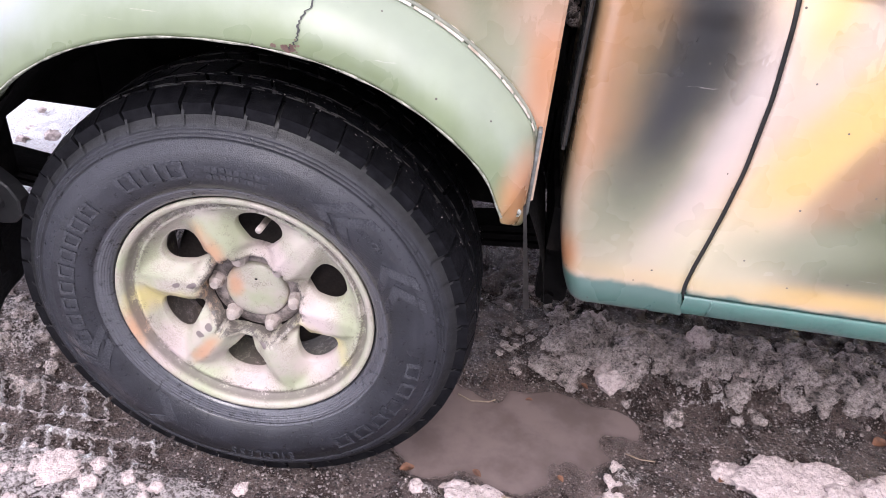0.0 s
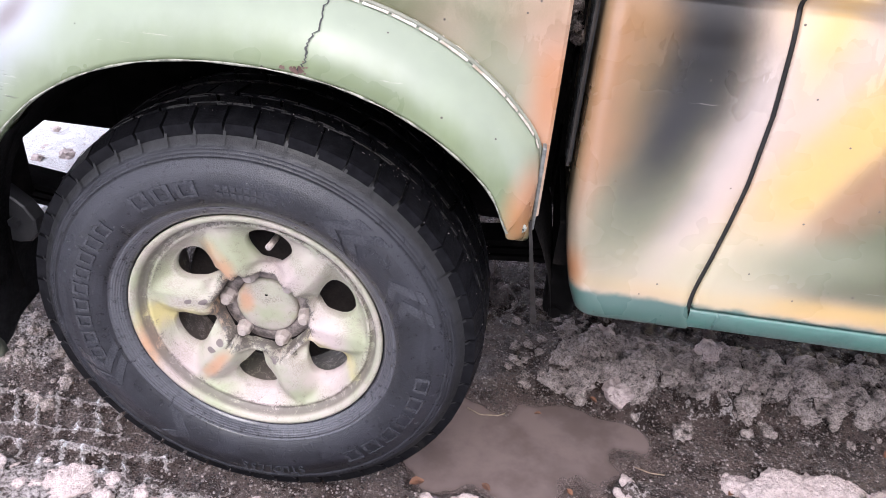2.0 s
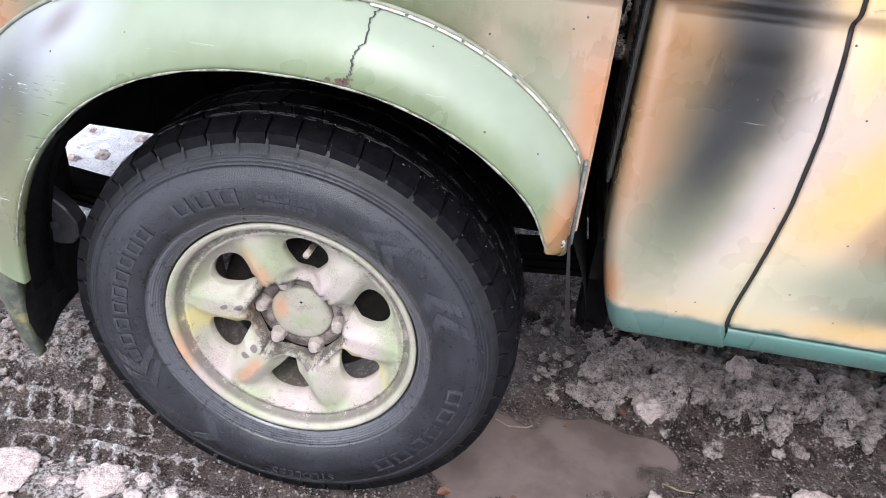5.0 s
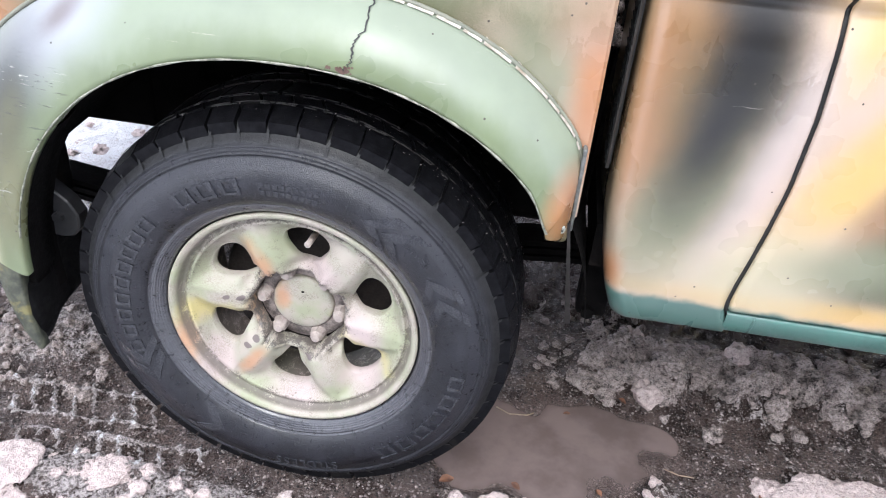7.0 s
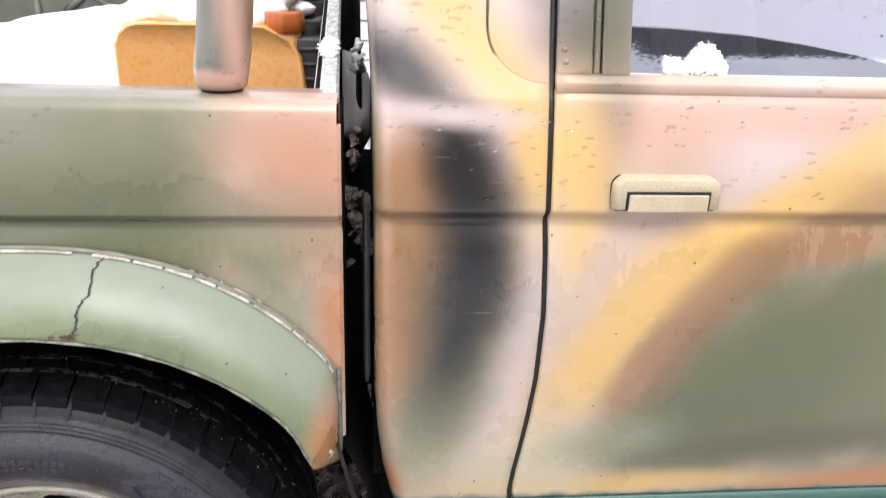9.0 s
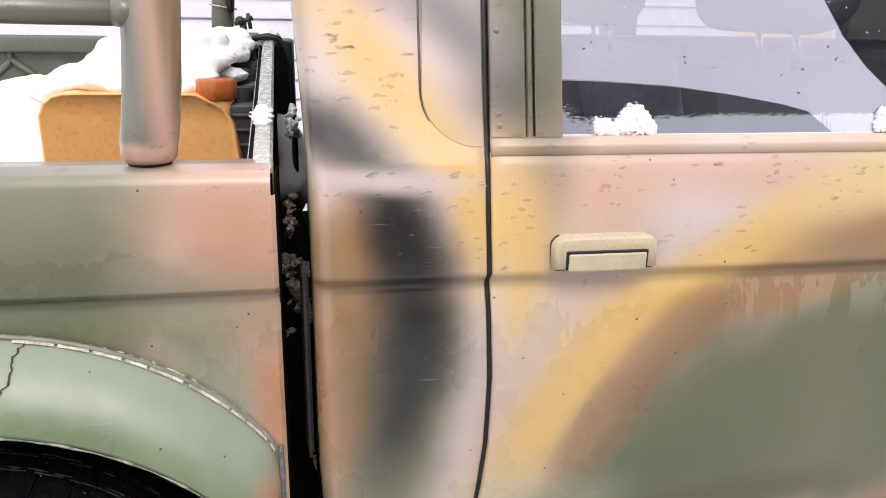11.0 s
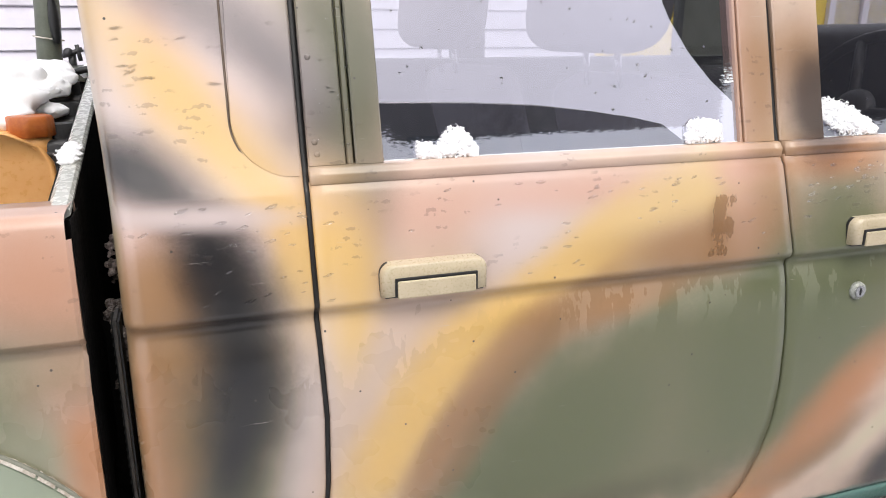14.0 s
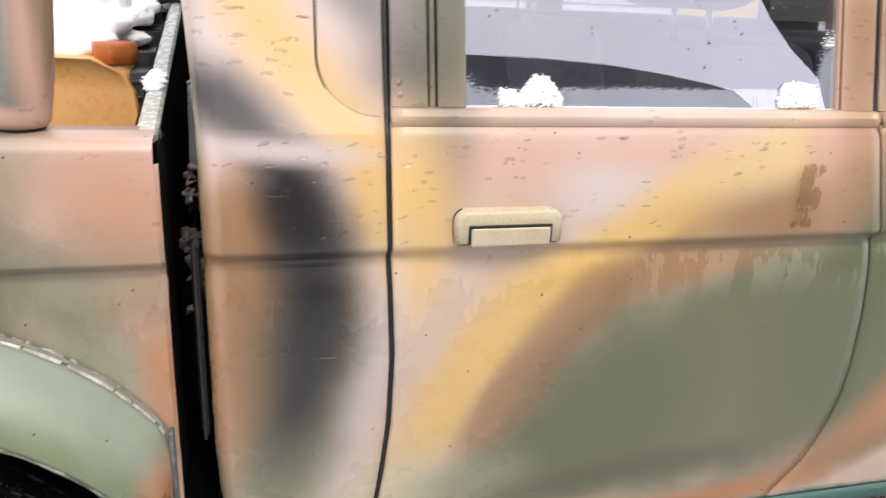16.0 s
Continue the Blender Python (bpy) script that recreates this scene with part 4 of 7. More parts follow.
def build_bed():
    # outer skin with the wheel arch cut out
    bm = bmesh.new()
    xs = [-1.06 + 0.012 * k for k in range(125)] + [0.435]
    zs = [z for z in sorted({round(0.50 + 0.012 * k, 4) for k in range(55)} | {0.966, 0.972, 0.977, 0.981, 0.985, 0.989, 0.993, 0.998}) if z < 1.120]

    def bed_y(z):
        return side_y(z + 0.006) if z < 1.05 else 0.0480 + 0.6 * max(0.0, z - 1.05) ** 1.6
    rows = [[(x, bed_y(z), z) for x in xs] for z in zs]
    # rounded shoulder and flat top rail, then down inside
    for a in range(1, 7):
        t = a / 6 * math.pi / 2
        rows.append([(x, bed_y(1.120) + 0.020 * (1 - math.cos(t)), 1.120 + 0.020 * math.sin(t)) for x in xs])
    y0 = bed_y(1.120) + 0.020
    for y, z in ((y0 + 0.03, 1.141), (y0 + 0.075, 1.140), (y0 + 0.082, 1.133), (y0 + 0.084, 1.0), (y0 + 0.086, 0.93)):
        rows.append([(x, y, z) for x in xs])
    vs = grid(bm, rows)
    dead = [f for f in bm.faces if f.calc_center_median().y < 0.12 and
            (((f.calc_center_median().x - 0.02) / 0.482) ** 2 + ((f.calc_center_median().z - 0.40) / 0.515) ** 2 < 1 or
             (f.calc_center_median().z < 0.64 and f.calc_center_median().x > -0.42))]
    bmesh.ops.delete(bm, geom=dead, context="FACES")
    # front edge folded inwards
    for za, zb in zip(zs, zs[1:]):
        if za > 0.64:
            q = [(0.435, bed_y(za), za), (0.440, bed_y(za) + 0.005, za), (0.440, bed_y(zb) + 0.005, zb), (0.435, bed_y(zb), zb)]
            bm.faces.new([bm.verts.new(p) for p in q])
            q = [(0.440, bed_y(za) + 0.005, za), (0.437, bed_y(za) + 0.04, za), (0.437, bed_y(zb) + 0.04, zb), (0.440, bed_y(zb) + 0.005, zb)]
            bm.faces.new([bm.verts.new(p) for p in q])
    part("bed_side", bm, BED_PAINT, truck, "bed side sprayed green and salmon pink")
    # headboard, floor, far side and tailgate
    bm = bmesh.new()
    rise = lambda y: 1.141 + 0.134 * (y - 0.12)
    back = lambda y: -0.033 * (y - 0.1)
    for x0, x1, low in ((0.410, 0.4365, 0.0), (0.398, 0.410, 0.03)):
        rows = []
        for k in range(21):
            y = lerp(0.106, 1.10, k / 20)
            top = rise(y) - low
            rows.append([(x + back(y), y, z) for x, z in ((x0, top - 0.024), (x0, top - 0.006), (x0 + 0.006, top), (x1 - 0.004, top), (x1, top - 0.004), (x1, top - 0.009))])
        vs = grid(bm, rows, flip=True)
        bm.faces.new(vs[0])
    part("headboard_rail", bm, RAIL_STEEL, truck, "grey green steel headboard rail with wear", smooth=False)
    # headboard below the rail, near black for the shade behind the bed
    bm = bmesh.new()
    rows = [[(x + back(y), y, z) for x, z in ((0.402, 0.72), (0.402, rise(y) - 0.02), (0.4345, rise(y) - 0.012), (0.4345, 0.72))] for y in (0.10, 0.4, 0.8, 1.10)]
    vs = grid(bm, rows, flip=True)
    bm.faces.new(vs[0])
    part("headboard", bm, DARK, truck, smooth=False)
    bm = bmesh.new()
    box(bm, (-1.05, 0.372, 0.74), (0.41, 1.55, 0.77))
    box(bm, (-1.05, 0.13, 0.915), (0.41, 0.40, 0.935))
    part("bed_floor", bm, BED_GREEN, truck, smooth=False)
    bm = bmesh.new()
    box(bm, (-1.06, 1.50, 0.70), (0.441, 1.58, 1.245), 0.012)
    part("far_bed_side", bm, BED_GREEN, truck, smooth=False)
    bm = bmesh.new()
    box(bm, (-1.10, 0.08, 0.70), (-1.06, 1.56, 1.16), 0.012)
    part("tailgate", bm, BED_GREEN, truck, smooth=False)
    bm = bmesh.new()
    box(bm, (0.285, 1.17, 0.80), (0.434, 1.50, 1.238), 0.008)
    corner = part("corner_box", bm, DARK, truck, "black box in the bed's front corner", smooth=False)
    bm = bmesh.new()
    box(bm, (0.275, 1.16, 1.232), (0.402, 1.50, 1.262), 0.006)
    part("lid", bm, surface("dark_bed_green", (0.045, 0.05, 0.038), (0.075, 0.08, 0.06), 0.5, 20, 150), corner, "dark green lid", smooth=False)
    # pressed frame on the inside of the far bed side
    bm = bmesh.new()
    box(bm, (-1.05, 1.472, 1.198), (0.28, 1.505, 1.247), 0.008)
    part("far_rail", bm, BED_GREEN, truck)
    for pts in (((-0.350, 1.497, 1.210), (-0.346, 1.497, 1.170)), ((-0.346, 1.497, 1.178), (-0.425, 1.497, 1.110)), ((-0.346, 1.497, 1.178), (-0.260, 1.497, 1.110)), ((-0.495, 1.497, 1.210), (-0.495, 1.497, 0.9))):
        bm = bmesh.new()
        tube(bm, pts, 0.011, 8)
        part("pressed_rib", bm, BED_GREEN, truck)
    bm = bmesh.new()
    box(bm, (0.4392, 0.066, 0.66), (0.4408, 0.140, 1.132))
    part("bed_end_plate", bm, DARK, truck, smooth=False)
    # narrow galvanised edge strip below the bed's front corner
    bm = bmesh.new()
    box(bm, (0.4295, 0.030, 0.632), (0.4355, 0.05, 0.765), 0.002)
    part("edge_strip", bm, DULL_ZINC, truck, "torn galvanised edge strip")


def build_flare():
    """The wheel arch flare: swept along the arch from the bumper end to the front tip."""
    lo, hi, steps = radians(177), radians(32.5), 90
    profile = [(0.0, 0.052), (0.0, 0.043), (0.03, 0.037), (0.10, 0.029), (0.22, 0.014), (0.36, -0.001), (0.52, -0.014), (0.68, -0.023), (0.82, -0.029), (0.93, -0.0318),
               (0.985, -0.032), (1.0, -0.029), (1.005, -0.022), (0.985, 0.0), (0.97, 0.02)]
    bm = bmesh.new()
    rows = []
    for k in range(steps + 1):
        a = lerp(lo, hi, k / steps)
        (xi, zi), (xo, zo) = inner_arch(a), outer_arch(a)
        rows.append([(lerp(xo, xi, t), y, lerp(zo, zi, t)) for t, y in profile])
    # rounded front tip
    tip = rows[-1]
    for k in range(1, 9):
        t = k / 8
        rows.append([(lerp(p[0], p[0] - 0.002, t), p[1], lerp(p[2], 0.664 - 0.62 * (p[1] + 0.032), t)) for p in tip])
    tip = rows[-1]
    mid = Vector(tip[7])
    for k, (drop, keep) in enumerate(((0.005, 0.98), (0.010, 0.93), (0.0140, 0.82), (0.0165, 0.62), (0.0175, 0.35))):
        rows.append([(mid.x + (p[0] - mid.x) * keep, p[1] + 0.0012 * k, p[2] - drop) for p in tip])
    vs = grid(bm, rows, flip=True)
    bm.faces.new(vs[-1][::-1])
    flare = part("wheel_arch_flare", bm, FLARE_PAINT, truck, "pale green wheel arch flare, cracked and scuffed")

    def skin(a, t):
        (xi, zi), (xo, zo) = inner_arch(a), outer_arch(a)
        return Vector((lerp(xo, xi, t), along([(u, v) for u, v in profile[1:12]], t), lerp(zo, zi, t)))
    # the crack across it
    bm = bmesh.new()
    rng = random.Random(4)
    left, right = [], []
    for k in range(41):
        t = lerp(0.03, 0.985, k / 40)
        a = radians(lerp(79.6, 81.0, k / 40)) + 0.004 * rng.uniform(-1, 1) + 0.006 * math.sin(k * 0.35)
        w = 0.0008 + 0.0008 * rng.random() + 0.006 * ease(0.86, 1.0, t) * rng.random()
        p = skin(a, t) + Vector((0, -0.0012, 0.0008))
        left.append(p - Vector((w, 0, 0)))
        right.append(p + Vector((w, 0, 0)))
    grid(bm, [left, right])
    part("crack", bm, SEAL, flare, "jagged black crack")
    # chips round the crack's foot
    bm = bmesh.new()
    for k in range(26):
        p = skin(radians(81.2 + rng.gauss(0, 0.8)), 0.96 - abs(rng.gauss(0, 0.07))) + Vector((0, -0.001, 0))
        r = rng.uniform(0.001, 0.0035)
        bm.faces.new([bm.verts.new(p + Vector((r * math.cos(j) * rng.uniform(0.6, 1.2), -0.0004, r * math.sin(j) * rng.uniform(0.6, 1.2)))) for j in (0, 1.2, 2.4, 3.6, 4.9)])
    part("paint_chips", bm, surface("rust_chip", (0.09, 0.05, 0.04), (0.16, 0.1, 0.08), 0.8, 90, 400), flare)
    # gasket along the upper edge, and what is left of torn tape on it
    bm = bmesh.new()
    tube(bm, [skin(lerp(radians(175), hi, k / 80), 0.0) + Vector((0, -0.001, 0.002)) for k in range(81)], 0.0035, 6)
    part("gasket", bm, surface("green_grey_gasket", (0.16, 0.17, 0.13), (0.24, 0.24, 0.19), 0.5, 30, 300), flare)
    for lo_a, hi_a in ((120, 101), (95.5, 83.5), (81, 76), (75.5, 71.5), (71, 67), (66.5, 63.2), (62.8, 57.5), (56.5, 49.2), (48.8, 46.0), (45.6, 41.0), (40, 38.3)):
        bm = bmesh.new()
        n = max(4, int(abs(lo_a - hi_a) * 1.6))
        rows = []
        for k in range(n + 1):
            a = radians(lerp(lo_a, hi_a, k / n))
            w = rng.uniform(0.0015, 0.0065) * (1.7 if lo_a in (56.5, 48.8, 62.8) else 0.35 if lo_a > 83 else 1.0)
            p, q = skin(a, 0.0), skin(a, 0.06)
            up = (p - q).normalized()
            o = Vector((0, -0.005, 0))
            rows.append([p + o - up * 0.003, p + o * 1.4 + up * w * 0.3, p + o + up * w, p + up * (w + 0.001)])
        grid(bm, rows)
        part("torn_tape", bm, FRAY, flare, "torn whitish tape")
    # dusty rim of the lip
    bm = bmesh.new()
    tube(bm, [skin(lerp(radians(168), hi, k / 120), 0.985) + Vector((0, -0.0008 + 0.0005 * rng.uniform(-1, 1), -0.0012)) for k in range(121)], lambda t: 0.0014 + 0.0005 * math.sin(90 * t), 5)
    part("lip", bm, surface("dusty_lip", (0.10, 0.11, 0.08), (0.36, 0.36, 0.30), 0.8, 80, 400, 0.6, 0.002), flare, "dusty chipped lip")
    # screw at the tip
    bm = bmesh.new()
    bmesh.ops.create_cone(bm, cap_ends=True, segments=20, radius1=0.0075, radius2=0.0055, depth=0.004, matrix=Matrix.Translation((0.4165, 0.0005, 0.650)) @ Matrix.Rotation(radians(90), 4, "X"))
    screw = part("screw", bm, STEEL, flare, "rusty cross-head screw", smooth=False)
    bm = bmesh.new()
    for dx, dz in ((0.004, 0.0009), (0.0009, 0.004)):
        box(bm, (0.4165 - dx, -0.0024, 0.650 - dz), (0.4165 + dx, -0.0012, 0.650 + dz))
    part("screw_slot", bm, SEAL, screw)


def build_underbody():
    bm = bmesh.new()
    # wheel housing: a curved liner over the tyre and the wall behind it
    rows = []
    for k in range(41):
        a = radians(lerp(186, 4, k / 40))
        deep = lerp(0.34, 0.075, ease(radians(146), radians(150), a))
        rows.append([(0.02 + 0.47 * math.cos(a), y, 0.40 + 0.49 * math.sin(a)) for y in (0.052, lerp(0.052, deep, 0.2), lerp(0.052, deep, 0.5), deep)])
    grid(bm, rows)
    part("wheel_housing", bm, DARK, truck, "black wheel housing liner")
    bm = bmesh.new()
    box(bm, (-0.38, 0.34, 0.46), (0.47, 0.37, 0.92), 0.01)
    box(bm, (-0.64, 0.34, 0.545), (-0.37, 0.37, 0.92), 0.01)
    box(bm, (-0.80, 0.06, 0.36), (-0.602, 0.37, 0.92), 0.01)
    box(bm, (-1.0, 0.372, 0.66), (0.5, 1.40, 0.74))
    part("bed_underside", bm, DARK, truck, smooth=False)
    bm = bmesh.new()
    box(bm, (-1.02, 0.42, 0.585), (0.1, 0.52, 0.66), 0.01)
    box(bm, (0.1, 0.42, 0.50), (2.3, 0.52, 0.64), 0.01)
    box(bm, (-1.02, 1.20, 0.56), (2.3, 1.30, 0.66), 0.01)
    part("chassis_rail", bm, DARK, truck, smooth=False)
    bm = bmesh.new()
    tube(bm, [(0, 0.15, 0.375), (0, 1.55, 0.375)], 0.045, 16)
    part("rear_axle", bm, DARK, truck)
    for z in (0.315, 0.333, 0.351):
        bm = bmesh.new()
        pts = [(lerp(-0.95, 0.62, k / 20), 0.36, z - 0.07 * math.sin(math.pi * k / 20) ** 2 + 0.052) for k in range(21)]
        rows = []
        for x, y, zz in pts:
            rows.append([(x, y, zz), (x, y + 0.07, zz), (x, y + 0.07, zz + 0.012), (x, y, zz + 0.012)])
        grid(bm, rows, closed=True)
        part("spring_leaf", bm, DARK, truck, smooth=False)
    # mud flaps: a thin plate before the wheel, a bracket with a rubber flap behind it
    bm = bmesh.new()
    rows = []
    for k in range(9):
        t = k / 8
        c = Vector((lerp(0.428, 0.468, t), lerp(0.02, 0.14, t), lerp(0.652, 0.376, t)))
        w = lerp(0.002, 0.005, t)
        rows.append([c + Vector(d) for d in ((-w, 0, 0), (w, 0.002, 0), (w, 0.006, 0), (-w, 0.006, 0))])
    grid(bm, rows, closed=True)
    part("splash_strip", bm, DARK_STRIP, truck, "thin dirty strip hanging from the flare", smooth=False)
    bm = bmesh.new()
    rows = []
    for k in range(13):
        t = k / 12
        z = lerp(0.46, 0.252, t)
        rows.append([(-0.469 + 0.034 * u * (1 - t) - 0.004 * math.sin(9 * u + 3 * t), y, z + 0.05 * u * t) for u, y in ((u / 8, lerp(-0.006, 0.15, u / 8)) for u in range(9))])
    grid(bm, rows)
    got = bmesh.ops.solidify(bm, geom=bm.faces[:], thickness=0.006)
    flap = part("mud_flap", bm, RUBBER, truck, "black rubber mud flap with a worn green edge")
    bm = bmesh.new()
    rows = []
    for z, a, b in ((0.44, -0.519, -0.466), (0.41, -0.516, -0.468), (0.38, -0.515, -0.471), (0.354, -0.512, -0.472), (0.32, -0.506, -0.472), (0.285, -0.497, -0.469), (0.265, -0.488, -0.466), (0.254, -0.480, -0.464), (0.248, -0.472, -0.463)):
        rows.append([(b, 0.010, z), (b, -0.008, z), (b - 0.003, -0.011, z), ((a + b) / 2, -0.012, z), (a + 0.004, -0.008, z), (a, 0.004, z), (a + 0.002, 0.014, z)])
    vs = grid(bm, rows, closed=True)
    bm.faces.new(vs[-1])
    bmesh.ops.recalc_face_normals(bm, faces=bm.faces)
    part("flap_edge", bm, FLAP_PAINT, flap, "worn olive painted flap edge")
    bm = bmesh.new()
    tube(bm, [(-0.43, 0.02, 0.66), (-0.455, 0.03, 0.56), (-0.46, 0.05, 0.47)], 0.014, 10)
    box(bm, (-0.475, 0.01, 0.38), (-0.455, 0.05, 0.56), 0.004)
    for z in (0.42, 0.45, 0.48):
        bmesh.ops.create_uvsphere(bm, u_segments=10, v_segments=6, radius=0.006, matrix=Matrix.Translation((-0.47, 0.008, z)))
    part("flap_bracket", bm, DARK, truck)
    bm = bmesh.new()
    rows = []
    for k in range(25):
        x, z = inner_arch(radians(lerp(140, 179, k / 24)))
        rows.append([(x + 0.002, -0.018, z), (x - 0.003, 0.02, z), (x - 0.010, 0.06, z), (x - 0.05, 0.064, z)])
    grid(bm, rows)
    part("inner_liner", bm, DARK, truck)
    bm = bmesh.new()
    outline = [(-0.470, 0.560), (-0.440, 0.545), (-0.410, 0.520), (-0.396, 0.495), (-0.398, 0.468), (-0.412, 0.450), (-0.436, 0.445), (-0.470, 0.450), (-0.495, 0.430), (-0.500, 0.560)]
    rows = [[(x, y, z) for x, z in outline] for y in (0.102, 0.082, 0.076)]
    rows.append([(lerp(x, -0.45, 0.06), 0.073, lerp(z, 0.49, 0.06)) for x, z in outline])
    vs = grid(bm, rows, closed=True)
    bm.faces.new(vs[-1])
    bmesh.ops.recalc_face_normals(bm, faces=bm.faces)
    plate = part("flap_plate", bm, PLASTIC, truck, "black plastic plate that holds the mud flap", smooth=False)
    bm = bmesh.new()
    bmesh.ops.create_cone(bm, cap_ends=True, segments=6, radius1=0.011, radius2=0.010, depth=0.010, matrix=Matrix.Translation((-0.432, 0.070, 0.488)) @ Matrix.Rotation(radians(90), 4, "X"))
    part("plate_bolt", bm, PLASTIC, plate, smooth=False)
    bm = bmesh.new()
    tube(bm, [(-0.452, 0.045, 0.60), (-0.463, 0.048, 0.55), (-0.470, 0.05, 0.50)], 0.009, 10)
    part("liner_edge", bm, surface("worn_grey_plastic", (0.05, 0.05, 0.053), (0.09, 0.09, 0.095), 0.45, 40, 200), truck)
    bm = bmesh.new()
    box(bm, (-1.06, 0.10, 0.40), (-1.0, 1.5, 0.48), 0.01)
    part("rear_crossbar", bm, DARK, truck, smooth=False)
    bm = bmesh.new()
    box(bm, (0.488, 0.235, 0.33), (0.545, 0.29, 0.52), 0.008)
    bracket = part("cab_mount", bm, DARK, truck, smooth=False)
    bm = bmesh.new()
    bmesh.ops.create_cone(bm, cap_ends=True, segments=6, radius1=0.013, radius2=0.013, depth=0.012, matrix=Matrix.Translation((0.510, 0.230, 0.342)) @ Matrix.Rotation(radians(90), 4, "X"))
    part("mount_bolt", bm, DARK, bracket, smooth=False)


def build_wheel():
    # rim: a lip and barrel, with six scooped openings between swept spokes
    bm = bmesh.new()
    lathe(bm, [(0.2035, 0.037), (0.2060, 0.028), (0.2095, 0.0195), (0.2145, 0.0160), (0.2190, 0.0165), (0.2200, 0.022), (0.2145, 0.030), (0.205, 0.06), (0.200, 0.15), (0.205, 0.22)], 144)
    lathe(bm, [(0.1945, 0.036), (0.1965, 0.0375), (0.1995, 0.0405), (0.2035, 0.0370)], 144)

    def face_y(r, a):
        """The face's depth: a dished ring of six tongues that stand over the nuts, with a low bridge between them."""
        y = along([(0.0, 0.098), (0.078, 0.097), (0.0802, 0.086), (0.0815, 0.060), (0.0840, 0.047), (0.090, 0.041), (0.105, 0.038), (0.14, 0.035), (0.17, 0.0365), (0.183, 0.0395), (0.187, 0.0385), (0.190, 0.036), (0.1945, 0.036)], r)
        s = min(abs(a) / (math.pi / 6), 1.0)
        y += 0.020 * ease(0.75, 0.25, s) * ease(0.118, 0.094, r) * ease(0.078, 0.084, r)
        pocket = math.hypot(r * (math.pi / 6 - abs(a)), r - 0.0700) / 0.0165
        return max(y, lerp(0.092, y, ease(0.86, 1.06, pocket)))
    turn = math.radians(22)
    ring, steps = 18, 56
    for n in range(6):
        mid = turn + n * math.pi / 3
        rows = []
        for j in range(ring + 1):
            v = j / ring
            row = []
            for k in range(steps):
                f = 2 * math.pi * k / steps
                # opening: a rounded triangle, wide outside, in radius and angle
                cf, sf = math.cos(f), math.sin(f)
                hr = 0.1365 + 0.0375 * cf
                ha = 0.245 * sf * (1.0 + 0.38 * cf) + 0.03 * cf
                # border: the sector of sixty degrees from hub to lip
                m = max(abs(cf), abs(sf))
                u, w = cf / m, sf / m
                br = 0.1375 + 0.057 * u
                ba = math.pi / 6 * w
                r, a = lerp(hr, br, v), lerp(ha, ba, v)
                # a long spoon slope towards the lip, rounder flanks along the tongues
                out = ease(0.1, 0.9, cf)
                q = ease(0.0, lerp(0.72, 0.92, out), v)
                y = face_y(r, a) + 0.023 * (1 - q ** lerp(0.55, 0.85, out))
                row.append((r * math.cos(mid + a), y, HUB.z + r * math.sin(mid + a)))
            rows.append(row)
        first = rows[0]
        rows.insert(0, [(p[0] * 0.99, p[1] + 0.016, HUB.z + (p[2] - HUB.z) * 0.99) for p in first])
        grid(bm, rows, closed=True, flip=True)
    # hub seat inside the spokes
    bmesh.ops.remove_doubles(bm, verts=bm.verts, dist=0.0006)
    bmesh.ops.recalc_face_normals(bm, faces=bm.faces)
    wheel = part("wheel", bm, RIM_PAINT, truck, "six-spoke alloy rim sprayed cream, green and pink")
    bm = bmesh.new()
    lathe(bm, [(0.0, 0.094), (0.056, 0.094), (0.058, 0.088), (0.068, 0.088), (0.076, 0.090), (0.0815, 0.0920)], 72)
    part("hub_seat", bm, surface("grimy_hub", (0.06, 0.05, 0.045), (0.30, 0.25, 0.23), 0.6, 45, 260, 0.5, 0.002, stain=(0.05, 0.038, 0.034)), wheel, "hub seat caked with brown grime")
    bm = bmesh.new()
    lathe(bm, [(0.0, 0.12), (0.15, 0.12), (0.158, 0.128), (0.16, 0.2)], 64)
    part("brake_drum", bm, surface("rusty_drum", (0.012, 0.009, 0.008), (0.03, 0.022, 0.02), 0.8, 40, 200, 0.5, 0.003), wheel)
    # tyre
    bm = bmesh.new()
    outer = [(0.2135, 0.036), (0.2205, 0.0300), (0.2225, 0.0195), (0.2260, 0.0145), (0.2320, 0.0105), (0.2345, 0.0095), (0.2365, 0.0080), (0.2430, 0.0035), (0.2445, 0.0040), (0.2460, 0.0012),
             (0.2560, -0.0060), (0.2700, -0.0110), (0.2850, -0.0138), (0.3085, -0.0136), (0.3103, -0.0108), (0.3250, -0.0075), (0.3262, -0.0052), (0.3300, -0.0040),
             (0.3312, -0.0064), (0.3330, -0.0056), (0.3340, -0.0022), (0.3362, -0.0040), (0.3380, -0.0028), (0.3390, 0.0005), (0.3412, -0.0012), (0.3430, 0.0),
             (0.3440, 0.0034), (0.3480, 0.0052), (0.3570, 0.0120), (0.3650, 0.0200), (0.3700, 0.0300), (0.3720, 0.06), (0.3725, 0.13), (0.3720, 0.2), (0.368, 0.235), (0.33, 0.268), (0.26, 0.262), (0.2135, 0.23)]
    lathe(bm, outer, 160, flat=-0.004)
    bmesh.ops.recalc_face_normals(bm, faces=bm.faces)
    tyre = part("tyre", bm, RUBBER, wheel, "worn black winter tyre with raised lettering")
    # tread blocks in five rows
    bm = bmesh.new()
    rng = random.Random(11)
    count = 50
